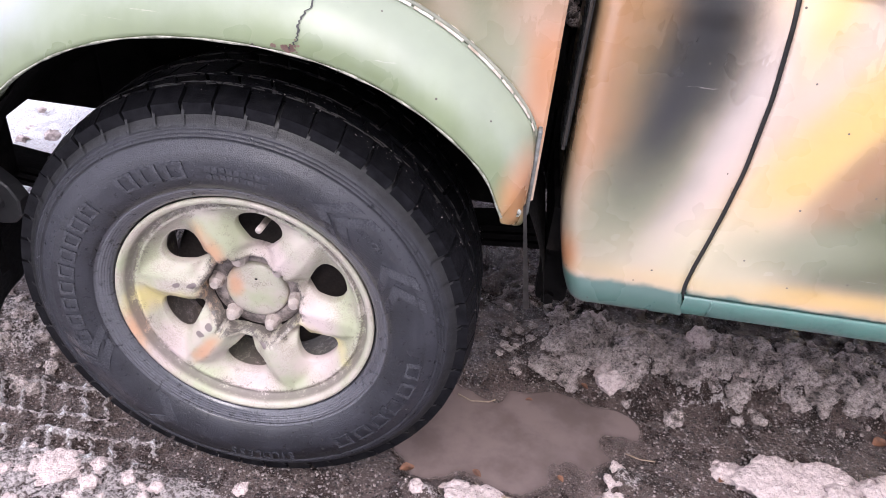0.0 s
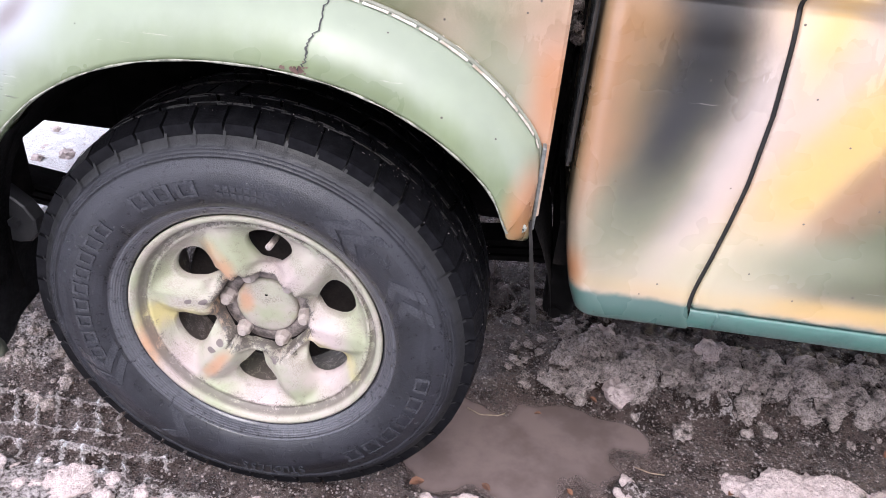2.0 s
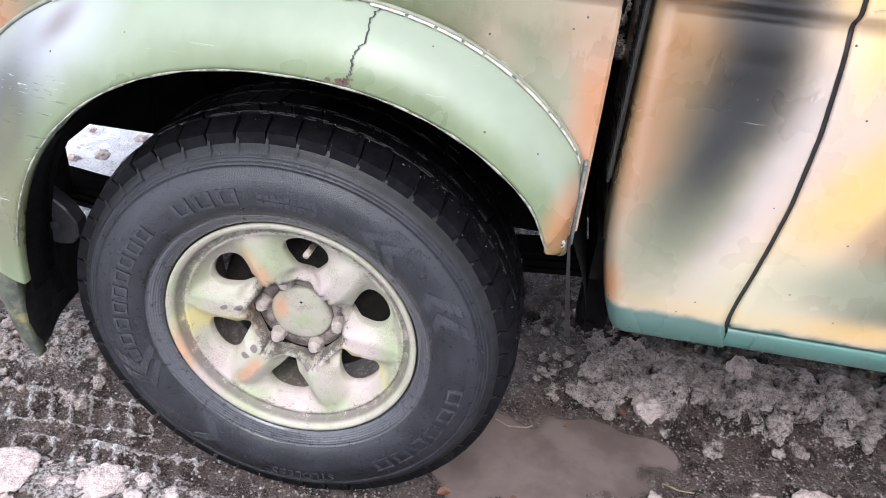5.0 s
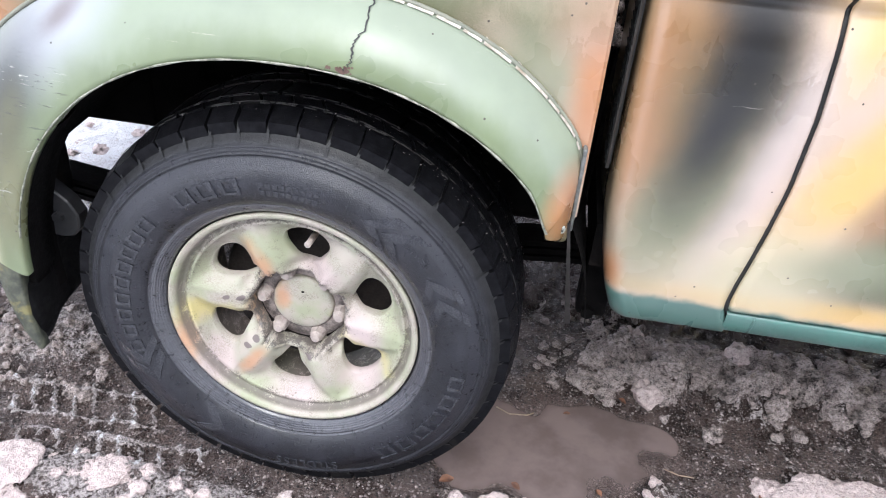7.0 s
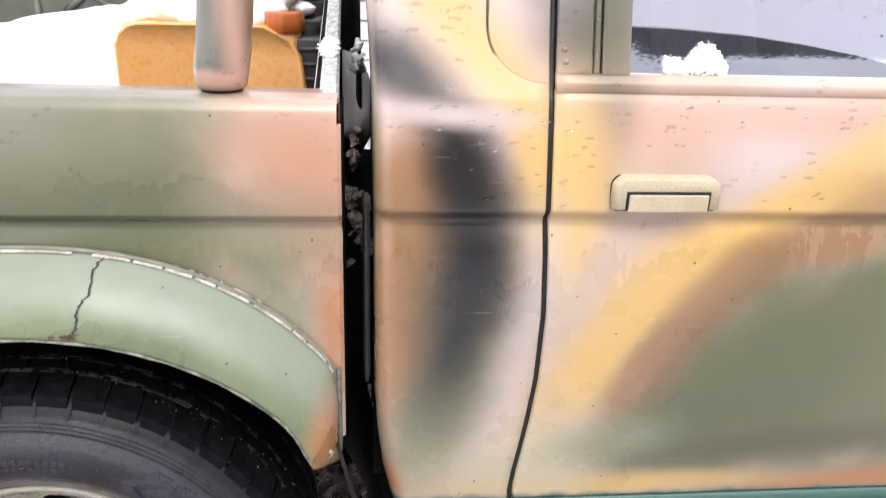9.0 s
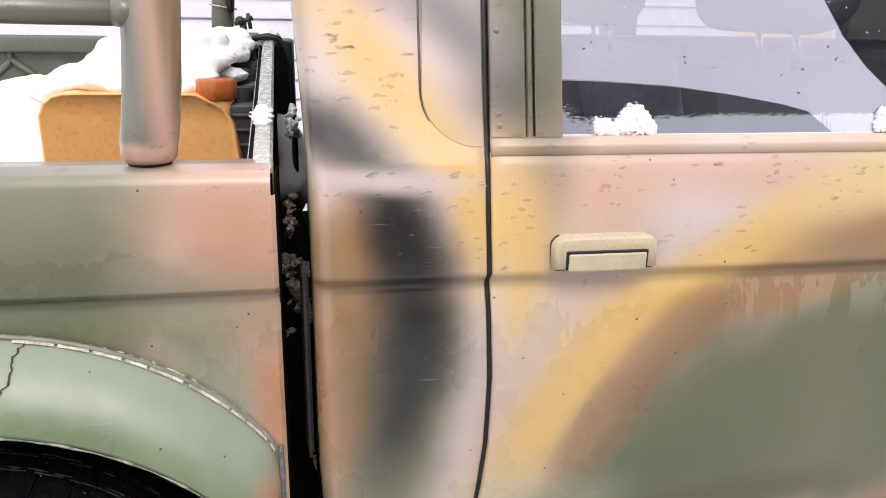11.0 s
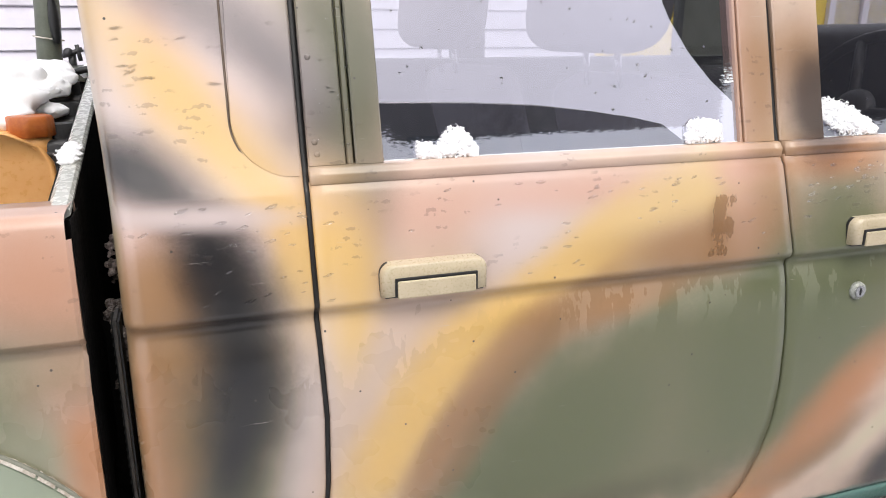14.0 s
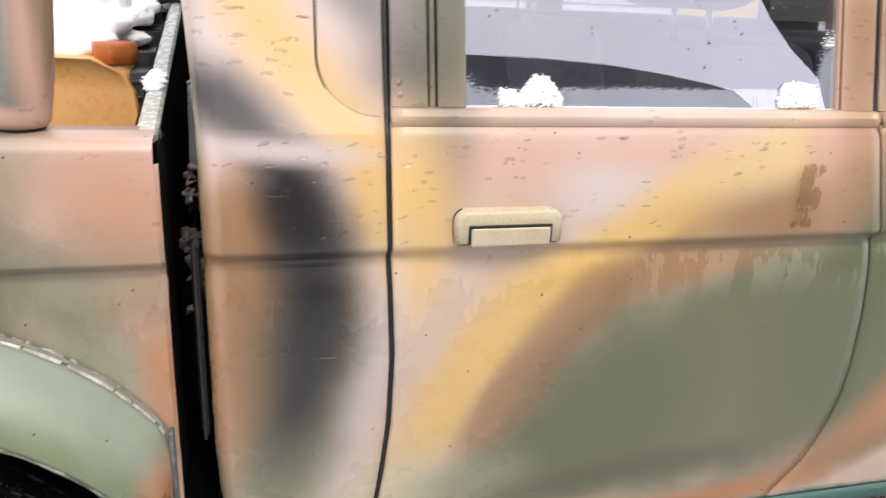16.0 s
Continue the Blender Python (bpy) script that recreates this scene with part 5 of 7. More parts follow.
    for y0, y1, r0, r1, off, skew in ((0.012, 0.058, 0.362, 0.3845, 0.0, 0.10), (0.064, 0.094, 0.366, 0.3855, 0.5, 0.25), (0.101, 0.150, 0.366, 0.386, 0.2, -0.2), (0.157, 0.187, 0.366, 0.3855, 0.6, 0.25), (0.193, 0.238, 0.362, 0.3845, 0.1, -0.10)):
        for k in range(count):
            step = 2 * math.pi / count
            a0 = step * (k + off) + rng.uniform(-0.04, 0.04) * step
            a1 = a0 + step * rng.uniform(0.935, 0.95)
            vs = []
            for r in (r0 - 0.012, r1):
                inset = 0.0015 if r == r1 else 0.0
                for y, sh in ((y0 + inset, 0), (y1 - inset, skew)):
                    lean = -0.010 if (y < 0.03 and r == r1) else 0.0
                    rr = r + (lean if y0 < 0.02 and sh == 0 else 0) + (-0.008 if (y1 > 0.23 and sh == skew and r == r1) else 0)
                    for a in (a0 + sh * step + inset * 2, a1 + sh * step - inset * 2):
                        z = max(HUB.z + rr * math.sin(a), -0.006)
                        vs.append(bm.verts.new((rr * math.cos(a), y, z)))
            for f in ((4, 5, 7, 6), (0, 1, 5, 4), (2, 6, 7, 3), (0, 4, 6, 2), (1, 3, 7, 5)):
                bm.faces.new([vs[j] for j in f])
    bmesh.ops.recalc_face_normals(bm, faces=bm.faces)
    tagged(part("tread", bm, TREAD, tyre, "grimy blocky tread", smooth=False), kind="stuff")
    # raised shoulder ribs
    bm = bmesh.new()
    for k in range(count):
        a = 2 * math.pi * (k + 0.91) / count
        m = Matrix.Translation(HUB) @ Matrix.Rotation(-a, 4, "Y")
        for q0, q1, w in ((0.346, 0.366, 0.0022),):
            vs = [m @ Vector((r, y, s * w)) for r, y in ((q0, 0.0035), (0.357, 0.0095), (q1, 0.0165)) for s in (-1, 1)]
            if min(v.z for v in vs) < 0:
                continue
            g = [bm.verts.new(v + Vector((0, -0.0016, 0))) for v in vs]
            bm.faces.new((g[0], g[1], g[3], g[2]))
            bm.faces.new((g[2], g[3], g[5], g[4]))
    tagged(part("shoulder_ribs", bm, RUBBER, tyre), kind="stuff")

    def arc_block(bm, r0, r1, a0, a1, lift=0.0022, lean=0.0):
        """A raised pad on the sidewall."""
        rows = []
        n = max(2, int(abs(a1 - a0) / 2))
        prof = lambda r: along([(r, y) for r, y in outer[9:27]], r)
        for k in range(n + 1):
            a = radians(lerp(a0, a1, k / n))
            row = []
            for r, up in ((r0 - 0.0008, -0.001), (r0, lift), ((r0 + r1) / 2, lift), (r1, lift), (r1 + 0.0008, -0.001)):
                b = a + lean * (r - r0)
                row.append((r * math.cos(b), prof(r) - up, HUB.z + r * math.sin(b)))
            rows.append(row)
        vs = grid(bm, rows)
        for end in (vs[0], vs[-1]):
            bm.faces.new(end)
    # maker's names as plain raised bars, one for each letter
    for name, a0, a1, n, r0, r1 in (("name_bar", 199, 137, 9, 0.272, 0.297), ("name_bar", 126, 101, 3, 0.270, 0.298), ("name_bar", -4, -57, 6, 0.284, 0.310), ("name_bar", 96, 77, 9, 0.281, 0.290), ("name_bar", 96, 77, 9, 0.268, 0.277)):
        step = (a1 - a0) / n
        for k in range(n):
            bm = bmesh.new()
            s = a0 + step * (k + 0.12)
            e = a0 + step * (k + 0.86)
            if r1 - r0 > 0.02:
                t = (e - s) * 0.22
                arc_block(bm, r0, r1, s, s + t, 0.0018)
                arc_block(bm, r0, r1, e - t, e, 0.0018)
                arc_block(bm, r0, r0 + 0.004, s, e, 0.0018)
                arc_block(bm, r1 - 0.004, r1, s, e, 0.0018)
            else:
                arc_block(bm, r0, r1, s, e, 0.0010)
            bmesh.ops.recalc_face_normals(bm, faces=bm.faces)
            part(name, bm, WORN_RUBBER, tyre, smooth=False)
    # chevron flashes
    for a0, da in ((64, -14), (57, -14), (36, -14), (28, -14), (-148, -13), (-155, -13), (-118, -12)):
        bm = bmesh.new()
        arc_block(bm, 0.250, 0.283, a0 + da, a0 + da + 4.5, 0.0016, 4.5)
        arc_block(bm, 0.283, 0.318, a0 + da + 8.5, a0 + da + 13, 0.0016, -4.0)
        bmesh.ops.recalc_face_normals(bm, faces=bm.faces)
        part("flash", bm, WORN_RUBBER, tyre, smooth=False)
    # plain words in raised letters
    for word, a_mid, r, size in (("STUDLESS", -84.5, 0.299, 0.019), ("ROTATION", 46.0, 0.288, 0.011)):
        width = 0.80 * size / r
        for k, ch in enumerate(word):
            cu = bpy.data.curves.new("letter", "FONT")
            cu.body, cu.size, cu.extrude, cu.align_x = ch, size * 1.3, 0.0011, "CENTER"
            tmp = new("letter", cu)
            bpy.context.view_layer.update()
            me = bpy.data.meshes.new_from_object(tmp.evaluated_get(bpy.context.evaluated_depsgraph_get()))
            bpy.data.objects.remove(tmp)
            bpy.data.curves.remove(cu)
            a = radians(a_mid) - (k - (len(word) - 1) / 2) * width
            y = along([(q, w) for q, w in outer[9:27]], r + size * 0.4)
            m = Matrix.Translation((r * math.cos(a), y - 0.0006, HUB.z + r * math.sin(a))) @ Matrix.Rotation(-(a - math.pi / 2), 4, "Y") @ Matrix.Rotation(radians(90), 4, "X")
            me.transform(m)
            me.materials.append(WORN_RUBBER)
            ob = new("letter", me)
            ob.parent = tyre
    # hub cap and nuts
    bm = bmesh.new()
    lathe(bm, [(0.0005, 0.0795), (0.03, 0.0800), (0.050, 0.0815), (0.054, 0.0835), (0.0555, 0.088), (0.0555, 0.098)], 64)
    bmesh.ops.recalc_face_normals(bm, faces=bm.faces)
    cap = part("centre_cap", bm, RIM_PAINT, wheel, "scratched grey green centre cap")
    bm = bmesh.new()
    rng = random.Random(3)
    for k in range(1):
        a, r = rng.uniform(0, 6.28), rng.uniform(0.004, 0.045)
        box(bm, (r * math.cos(a) - rng.uniform(0.001, 0.006), 0.0785, HUB.z + r * math.sin(a) - 0.0008), (r * math.cos(a) + 0.0015, 0.0805, HUB.z + r * math.sin(a) + rng.uniform(0.0005, 0.0025)))
    part("cap_scratch", bm, DARK, cap, smooth=False)
    for k in range(6):
        a = 2.995 + k * math.pi / 3
        c = Vector((0.06985 * math.cos(a), 0, HUB.z + 0.06985 * math.sin(a)))
        bm = bmesh.new()
        rot = Matrix.Rotation(radians(90), 4, "X")
        bmesh.ops.create_cone(bm, cap_ends=True, segments=6, radius1=0.0138, radius2=0.0130, depth=0.016, matrix=Matrix.Translation(c + Vector((0, 0.0815, 0))) @ rot)
        bmesh.ops.create_cone(bm, cap_ends=True, segments=18, radius1=0.0112, radius2=0.0072, depth=0.008, matrix=Matrix.Translation(c + Vector((0, 0.0695, 0))) @ rot)
        bmesh.ops.create_cone(bm, cap_ends=True, segments=18, radius1=0.0155, radius2=0.0135, depth=0.005, matrix=Matrix.Translation(c + Vector((0, 0.0885, 0))) @ rot)
        part("lug_nut", bm, NUT_METAL, wheel, "dome lug nut with chipped paint", smooth=False)
    bm = bmesh.new()
    tube(bm, [(0.026, 0.085, 0.525), (0.028, 0.045, 0.533), (0.029, 0.03, 0.537)], 0.0055, 12)
    part("valve", bm, NUT_METAL, wheel)


def shut_rear(z):
    return along([(0.468, 0.712), (0.500, 0.7035), (0.512, 0.697), (0.53, 0.696), (0.56, 0.6985), (0.60, 0.704), (0.66, 0.712), (0.74, 0.720), (0.84, 0.7225), (0.95, 0.718), (1.05, 0.715), (1.16, 0.7145), (1.8, 0.716)], z)


def shut_front(z):
    return along([(0.468, 1.36), (0.52, 1.395), (0.58, 1.440), (0.64, 1.466), (0.70, 1.482), (0.77, 1.488), (0.86, 1.486), (0.93, 1.482), (1.02, 1.482), (1.08, 1.478), (1.12, 1.470), (1.146, 1.463), (1.17, 1.462), (1.8, 1.448)], z)


def build_cab():
    # quarter panel behind the rear door, rounded at the rear corner
    bm = bmesh.new()

    def rear(z):
        return along([(0.44, 0.534), (0.466, 0.523), (0.508, 0.508), (0.569, 0.495), (0.64, 0.486), (0.72, 0.4825), (1.1, 0.482), (1.2, 0.477), (1.3, 0.470), (1.4, 0.464), (1.8, 0.475)], z)
    zs = [0.462] + Z_ROWS + [1.17, 1.2, 1.25, 1.3, 1.35, 1.4, 1.5, 1.6, 1.72]
    rows = []
    for z in zs:
        a, b, y = rear(z), shut_rear(z) - 0.0036, (side_y(z) if z < 1.05 else sum(flank(z + 0.012 * k) for k in range(-5, 6)) / 11)
        row = [(a - 0.002, y + 0.30, z), (a - 0.002, y + 0.08, z)]
        for k in range(9):
            t = k / 8 * math.pi / 2
            row.append((a + 0.030 * (1 - math.cos(t)), y + 0.034 * (1 - math.sin(t)), z))
        for k in range(1, 14):
            row.append((lerp(a + 0.030, b - 0.003, k / 13), y, z))
        row += [(b, y + 0.004, z), (b, y + 0.022, z)]
        rows.append(row)
    rows.insert(0, [(x + 0.004, y + 0.03, z - 0.004) for x, y, z in rows[0]])
    grid(bm, rows)
    part("quarter_panel", bm, CAB_PAINT, truck, "cab corner panel with a sprayed black blotch")
    # raised blanking panel beside the door, with a rounded lower corner
    bm = bmesh.new()
    outline = []
    for k in range(13):
        a = math.pi + k / 12 * math.pi / 2
        outline.append((0.700 + 0.072 * math.cos(a), 1.236 + 0.072 * math.sin(a)))
    outline += [(0.7075, 1.164), (0.709, 1.7), (0.64, 1.7)]
    lo = [bm.verts.new((x, side_y(z) + 0.001, z)) for x, z in outline]
    hi = [bm.verts.new((lerp(x, 0.675, 0.02), side_y(z) - 0.0035, lerp(z, 1.35, 0.008))) for x, z in outline]
    n = len(outline)
    for k in range(n):
        bm.faces.new((lo[k], lo[(k + 1) % n], hi[(k + 1) % n], hi[k]))
    bm.faces.new(hi[::-1])
    bmesh.ops.recalc_face_normals(bm, faces=bm.faces)
    blank = part("blanking_panel", bm, CAB_PAINT, truck, smooth=False)
    bm = bmesh.new()
    tube(bm, [(x - 0.001, side_y(z) - 0.0004, z - 0.001) for x, z in [(0.6275, 1.7)] + outline[:14]], 0.0016, 6)
    part("panel_groove", bm, surface("brown_groove", (0.09, 0.06, 0.04), (0.14, 0.1, 0.07), 0.6, 40, 200), blank)
    # sill below the doors
    bm = bmesh.new()
    rows = []
    for x in [0.70 + 0.03 * k for k in range(60)]:
        rows.append([(x, y, z) for y, z in ((0.10, 0.508), (0.066, 0.5085), (0.0605, 0.5065), (0.0595, 0.502), (0.0605, 0.494), (0.0635, 0.482), (0.069, 0.470), (0.078, 0.462), (0.10, 0.457), (0.14, 0.46))])
    grid(bm, rows, flip=True)
    sill = part("sill", bm, TEAL_PAINT, truck, "teal door sill with a welded seam")
    bm = bmesh.new()
    tube(bm, [(0.742, 0.0610, 0.506), (0.7435, 0.0595, 0.500), (0.7425, 0.0615, 0.488), (0.743, 0.068, 0.472)], 0.0022, 6)
    part("weld_seam", bm, TEAL_PAINT, sill)
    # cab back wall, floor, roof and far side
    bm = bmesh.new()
    # back wall coloured near black for the shade between bed and cab
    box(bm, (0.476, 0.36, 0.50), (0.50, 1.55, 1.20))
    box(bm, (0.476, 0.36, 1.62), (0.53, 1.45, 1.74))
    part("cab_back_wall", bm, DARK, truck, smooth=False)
    bm = bmesh.new()
    box(bm, (0.48, 0.12, 0.52), (2.5, 1.55, 0.60))
    part("cab_floor", bm, DARK, truck, smooth=False)
    bm = bmesh.new()
    box(bm, (0.52, 0.24, 1.70), (2.1, 1.42, 1.75), 0.02)
    part("roof", bm, CAB_PAINT, truck, smooth=False)
    bm = bmesh.new()
    box(bm, (0.50, 1.50, 0.55), (2.5, 1.56, 1.27), 0.01)
    for x0, x1 in ((0.50, 0.80), (1.40, 1.50), (2.24, 2.5)):
        box(bm, (x0, 1.44, 1.27), (x1, 1.50, 1.70))
    box(bm, (0.50, 1.42, 1.62), (2.5, 1.48, 1.72))
    part("far_side", bm, BED_GREEN, truck, smooth=False)
    bm = bmesh.new()
    box(bm, (0.80, 1.465, 1.27), (2.24, 1.469, 1.62))
    pane = part("far_window", bm, FAR_GLASS, truck, smooth=False)
    pane.visible_shadow = False
    bm = bmesh.new()
    box(bm, (2.46, 0.12, 0.5), (2.52, 1.55, 1.16))
    part("bulkhead", bm, DARK, truck, smooth=False)
    # louvred air vent on the back corner
    bm = bmesh.new()
    box(bm, (0.469, 0.124, 0.722), (0.4735, 0.130, 0.995), 0.001)
    box(bm, (0.469, 0.082, 0.722), (0.4735, 0.088, 0.995), 0.001)
    box(bm, (0.469, 0.082, 0.718), (0.4735, 0.130, 0.724))
    box(bm, (0.469, 0.082, 0.993), (0.4735, 0.130, 0.999))
    vent = part("air_vent", bm, surface("grey_brown_plastic", (0.012, 0.010, 0.008), (0.03, 0.025, 0.02), 0.5, 40, 200), truck, "black louvred air vent", smooth=False)
    bm = bmesh.new()
    box(bm, (0.468, 0.088, 0.722), (0.476, 0.124, 0.995))
    part("vent_backing", bm, SEAL, vent, smooth=False)
    for k in range(22):
        bm = bmesh.new()
        z = 0.728 + 0.0122 * k
        vs = [bm.verts.new(p) for p in ((0.4705, 0.088, z), (0.4705, 0.124, z + 0.010), (0.4655, 0.124, z + 0.014), (0.4655, 0.088, z + 0.004))]
        bm.faces.new(vs)
        part("louvre", bm, SEAL, vent, smooth=False)


def build_door(name, left, right, label, x_handle, window, lock=None):
    paint = REAR_PAINT if name == "rear_door" else FRONT_PAINT
    bm = bmesh.new()
    zs = [0.512] + [z for z in Z_ROWS if z > 0.515]
    near, off = (0.0036, 0.0018) if name == "rear_door" else (0.0018, 0.0045)
    panel(bm, zs, lambda z: left(z) + near, lambda z: right(z) - off, columns=40)
    door = part(name, bm, paint, truck, label)
    # black seals in the gaps
    bm = bmesh.new()
    rows = []
    for z in [0.50] + zs + [1.2, 1.3, 1.4, 1.5, 1.7]:
        x = left(z)
        y = side_y(z)
        rows.append([(x - 0.011, y + 0.02, z), (x - 0.0042, y + 0.007, z), (x, y + 0.0055, z), (x + 0.0042, y + 0.007, z), (x + 0.011, y + 0.02, z)])
    grid(bm, rows)
    part("door_seal", bm, SEAL, door, "black rubber door seal")
    # belt moulding
    bm = bmesh.new()
    rows = []
    for k in range(41):
        x = lerp(left(1.16) + 0.005, right(1.16) - 0.004, k / 40)
        rows.append([(x, 0.096, 1.1515), (x, 0.0790, 1.1515), (x, 0.0755, 1.1545), (x, 0.0752, 1.165), (x, 0.0770, 1.1685), (x, 0.0785, 1.1695), (x, 0.0795, 1.1725), (x, 0.083, 1.175), (x, 0.10, 1.176)])
    vs = grid(bm, rows, flip=True)
    for end in (vs[0], vs[-1]):
        bm.faces.new(end)
    part("belt_moulding", bm, paint, door)
    bm = bmesh.new()
    box(bm, (left(1.15) + 0.006, 0.0775, 1.1488), (right(1.15) - 0.005, 0.09, 1.1514))
    part("belt_seal", bm, SEAL, door, smooth=False)
    # upper frame: rear pillar trim, front pillar, header
    x0, x1 = window

    def upright(a, b, lift, z0=1.176):
        bm = bmesh.new()
        rows = []
        for k in range(13):
            z = lerp(z0, 1.66, k / 12)
            y = side_y(z) + lift
            rows.append([(a, y + 0.03, z), (a, y + 0.002, z), (a + 0.002, y, z), (b - 0.002, y, z), (b, y + 0.002, z), (b, y + 0.03, z)])
        grid(bm, rows)
        return bm
    xl, xr = left(1.3) + 0.005, right(1.3) - 0.005
    if name == "rear_door":
        part("rear_pillar_trim", smooth=False, bm=upright(xl, 0.7685, 0.0), material=paint, parent=door)
        part("rear_pillar_trim", smooth=False, bm=upright(0.7705, 0.7795, 0.003), material=paint, parent=door)
        part("rear_pillar_trim", smooth=False, bm=upright(0.7815, x0, -0.001), material=paint, parent=door)
        for zz in (1.205, 1.19, 1.31):
            bm = bmesh.new()
            bmesh.ops.create_uvsphere(bm, u_segments=12, v_segments=6, radius=0.0042, matrix=Matrix.Translation((0.729 + (0.001 if zz > 1.2 else 0.003), side_y(zz), zz)) @ Matrix.Diagonal((1, 0.5, 1, 1)))
            part("rivet", bm, paint, door)
    else:
        part("rear_pillar_trim", smooth=False, bm=upright(xl, x0, 0.0), material=paint, parent=door)
    part("front_pillar_trim", smooth=False, bm=upright(x1 + 0.006, xr, 0.0), material=paint, parent=door)
    part("front_pillar_lip", smooth=False, bm=upright(x1, x1 + 0.005, 0.004), material=paint, parent=door)
    bm = bmesh.new()
    box(bm, (xl, side_y(1.64), 1.63), (xr, side_y(1.64) + 0.03, 1.72))
    part("header", bm, paint, door, smooth=False)
    # pane
    bm = bmesh.new()
    rows = [[(x, side_y(z) + 0.013, z) for x in (x0 - 0.005, x1 + 0.008)] for z in (1.172, 1.64)]
    grid(bm, rows)
    pane = part("window_pane", bm, GLASS, door, "tinted reflective window with rime at its edges", smooth=False)
    pane.visible_shadow = False
    # rime along the lower edge and the front edge
    bm = bmesh.new()
    rows = [[(lerp(x0, x1, u / 90), side_y(z) + 0.0124, z) for u in range(91)] for z in (1.1735, 1.177, 1.182, 1.188, 1.196, 1.206, 1.23, 1.27, 1.32)]
    grid(bm, rows)
    rime = part("rime", bm, RIME, door)
    values = []
    for v in rime.data.vertices:
        low = ease(1.212, 1.188, v.co.z) * (0.76 + 0.3 * bump_noise(v.co.x * 9, 0)) * lerp(0.6, 1.0, ease(x0 + 0.08, x0 + 0.25, v.co.x))
        edge = ease(0.046, 0.006, x1 - v.co.x) * ease(1.32, 1.21, v.co.z) * 0.74
        corner = ease(0.04, 0.0, v.co.x - x0) * ease(1.23, 1.19, v.co.z) * 0.6
        values.append(max(low, edge, corner))
    rime.data.attributes.new("rime", "FLOAT", "POINT").data.foreach_set("value", values)
    rime.visible_shadow = False
    if name == "rear_door":
        # dirt washed down from the clump of snow in the window's corner
        bm = bmesh.new()
        grid(bm, [[(lerp(1.295, 1.375, u / 24), side_y(z) - 0.0008, z) for u in range(25)] for z in [1.0 + 0.006 * k for k in range(23)]])
        run = part("dirt_run", bm, dirt_runs(), door, "brown dirt washed down the paint")
        run.data.attributes.new("dirt", "FLOAT", "POINT").data.foreach_set("value", [lerp(-0.3, 0.06, ease(0.034, 0.012, abs(v.co.x - 1.337 - 0.10 * (v.co.z - 1.06))) * ease(1.0, 1.012, v.co.z) * ease(1.128, 1.09, v.co.z)) for v in run.data.vertices])
        run.visible_shadow = False
    # handle: a rounded bezel with a flap set in it
    bm = bmesh.new()
    w, h, x, z = 0.148, 0.0445, x_handle + 0.002, 1.0055
    outline = [(-w / 2, 0.0), (w / 2, 0.0)]
    for k in range(7):
        a = k / 6 * math.pi / 2
        outline.append((w / 2 - 0.016 + 0.016 * math.cos(a), h - 0.016 + 0.016 * math.sin(a)))
    for k in range(7):
        a = math.pi / 2 + k / 6 * math.pi / 2
        outline.append((-w / 2 + 0.016 + 0.016 * math.cos(a), h - 0.016 + 0.016 * math.sin(a)))
    rows = [[(x + u * k, y, z + v * k + h * (1 - k) * 0.5) for u, v in outline] for k, y in ((1.0, 0.056), (1.0, 0.043), (0.985, 0.0375), (0.95, 0.034), (0.90, 0.0325))]
    vs = grid(bm, rows, closed=True)
    bm.faces.new(vs[-1])
    bmesh.ops.recalc_face_normals(bm, faces=bm.faces)
    handle = part("handle", bm, HANDLE_PAINT, door, "painted pull handle in a rounded bezel")
    bm = bmesh.new()
    rows = [[(x + u * 1.006, y, z - 0.001 + v * 1.02) for u, v in outline] for y in (0.056, 0.049)]
    vs = grid(bm, rows, closed=True)
    bm.faces.new(vs[-1])
    part("handle_gasket", bm, SEAL, handle, smooth=False)
    bm = bmesh.new()
    box(bm, (x - 0.0575, 0.0298, z + 0.001), (x + 0.0575, 0.0335, z + 0.0268), 0.001)
    part("handle_gap", bm, SEAL, handle, smooth=False)
    bm = bmesh.new()
    box(bm, (x - 0.0545, 0.0270, z - 0.001), (x + 0.0545, 0.0325, z + 0.0232), 0.002)
    part("handle_flap", bm, HANDLE_PAINT, handle, smooth=False)
    # black bar in place of the shadow under the bezel
    bm = bmesh.new()
    box(bm, (x - w / 2 + 0.006, 0.042, z - 0.003), (x + w / 2 - 0.004, 0.060, z + 0.001))
    part("handle_shadow_gap", bm, SEAL, handle, smooth=False)
    if lock:
        bm = bmesh.new()
        rot = Matrix.Rotation(radians(90), 4, "X")
        bmesh.ops.create_cone(bm, cap_ends=True, segments=28, radius1=0.0165, radius2=0.0145, depth=0.010, matrix=Matrix.Translation((lock, 0.0495, 0.920)) @ rot)
        ring = part("lock", bm, STEEL, door, "round key lock")
        bm = bmesh.new()
        bmesh.ops.create_cone(bm, cap_ends=True, segments=24, radius1=0.0105, radius2=0.0100, depth=0.003, matrix=Matrix.Translation((lock, 0.0438, 0.920)) @ rot)
        barrel = part("lock_barrel", bm, CHROME, ring, smooth=False)
        bm = bmesh.new()
        box(bm, (lock - 0.0013, 0.0415, 0.914), (lock + 0.0013, 0.0430, 0.926))
        part("key_slot", bm, SEAL, ring, smooth=False)
    return door


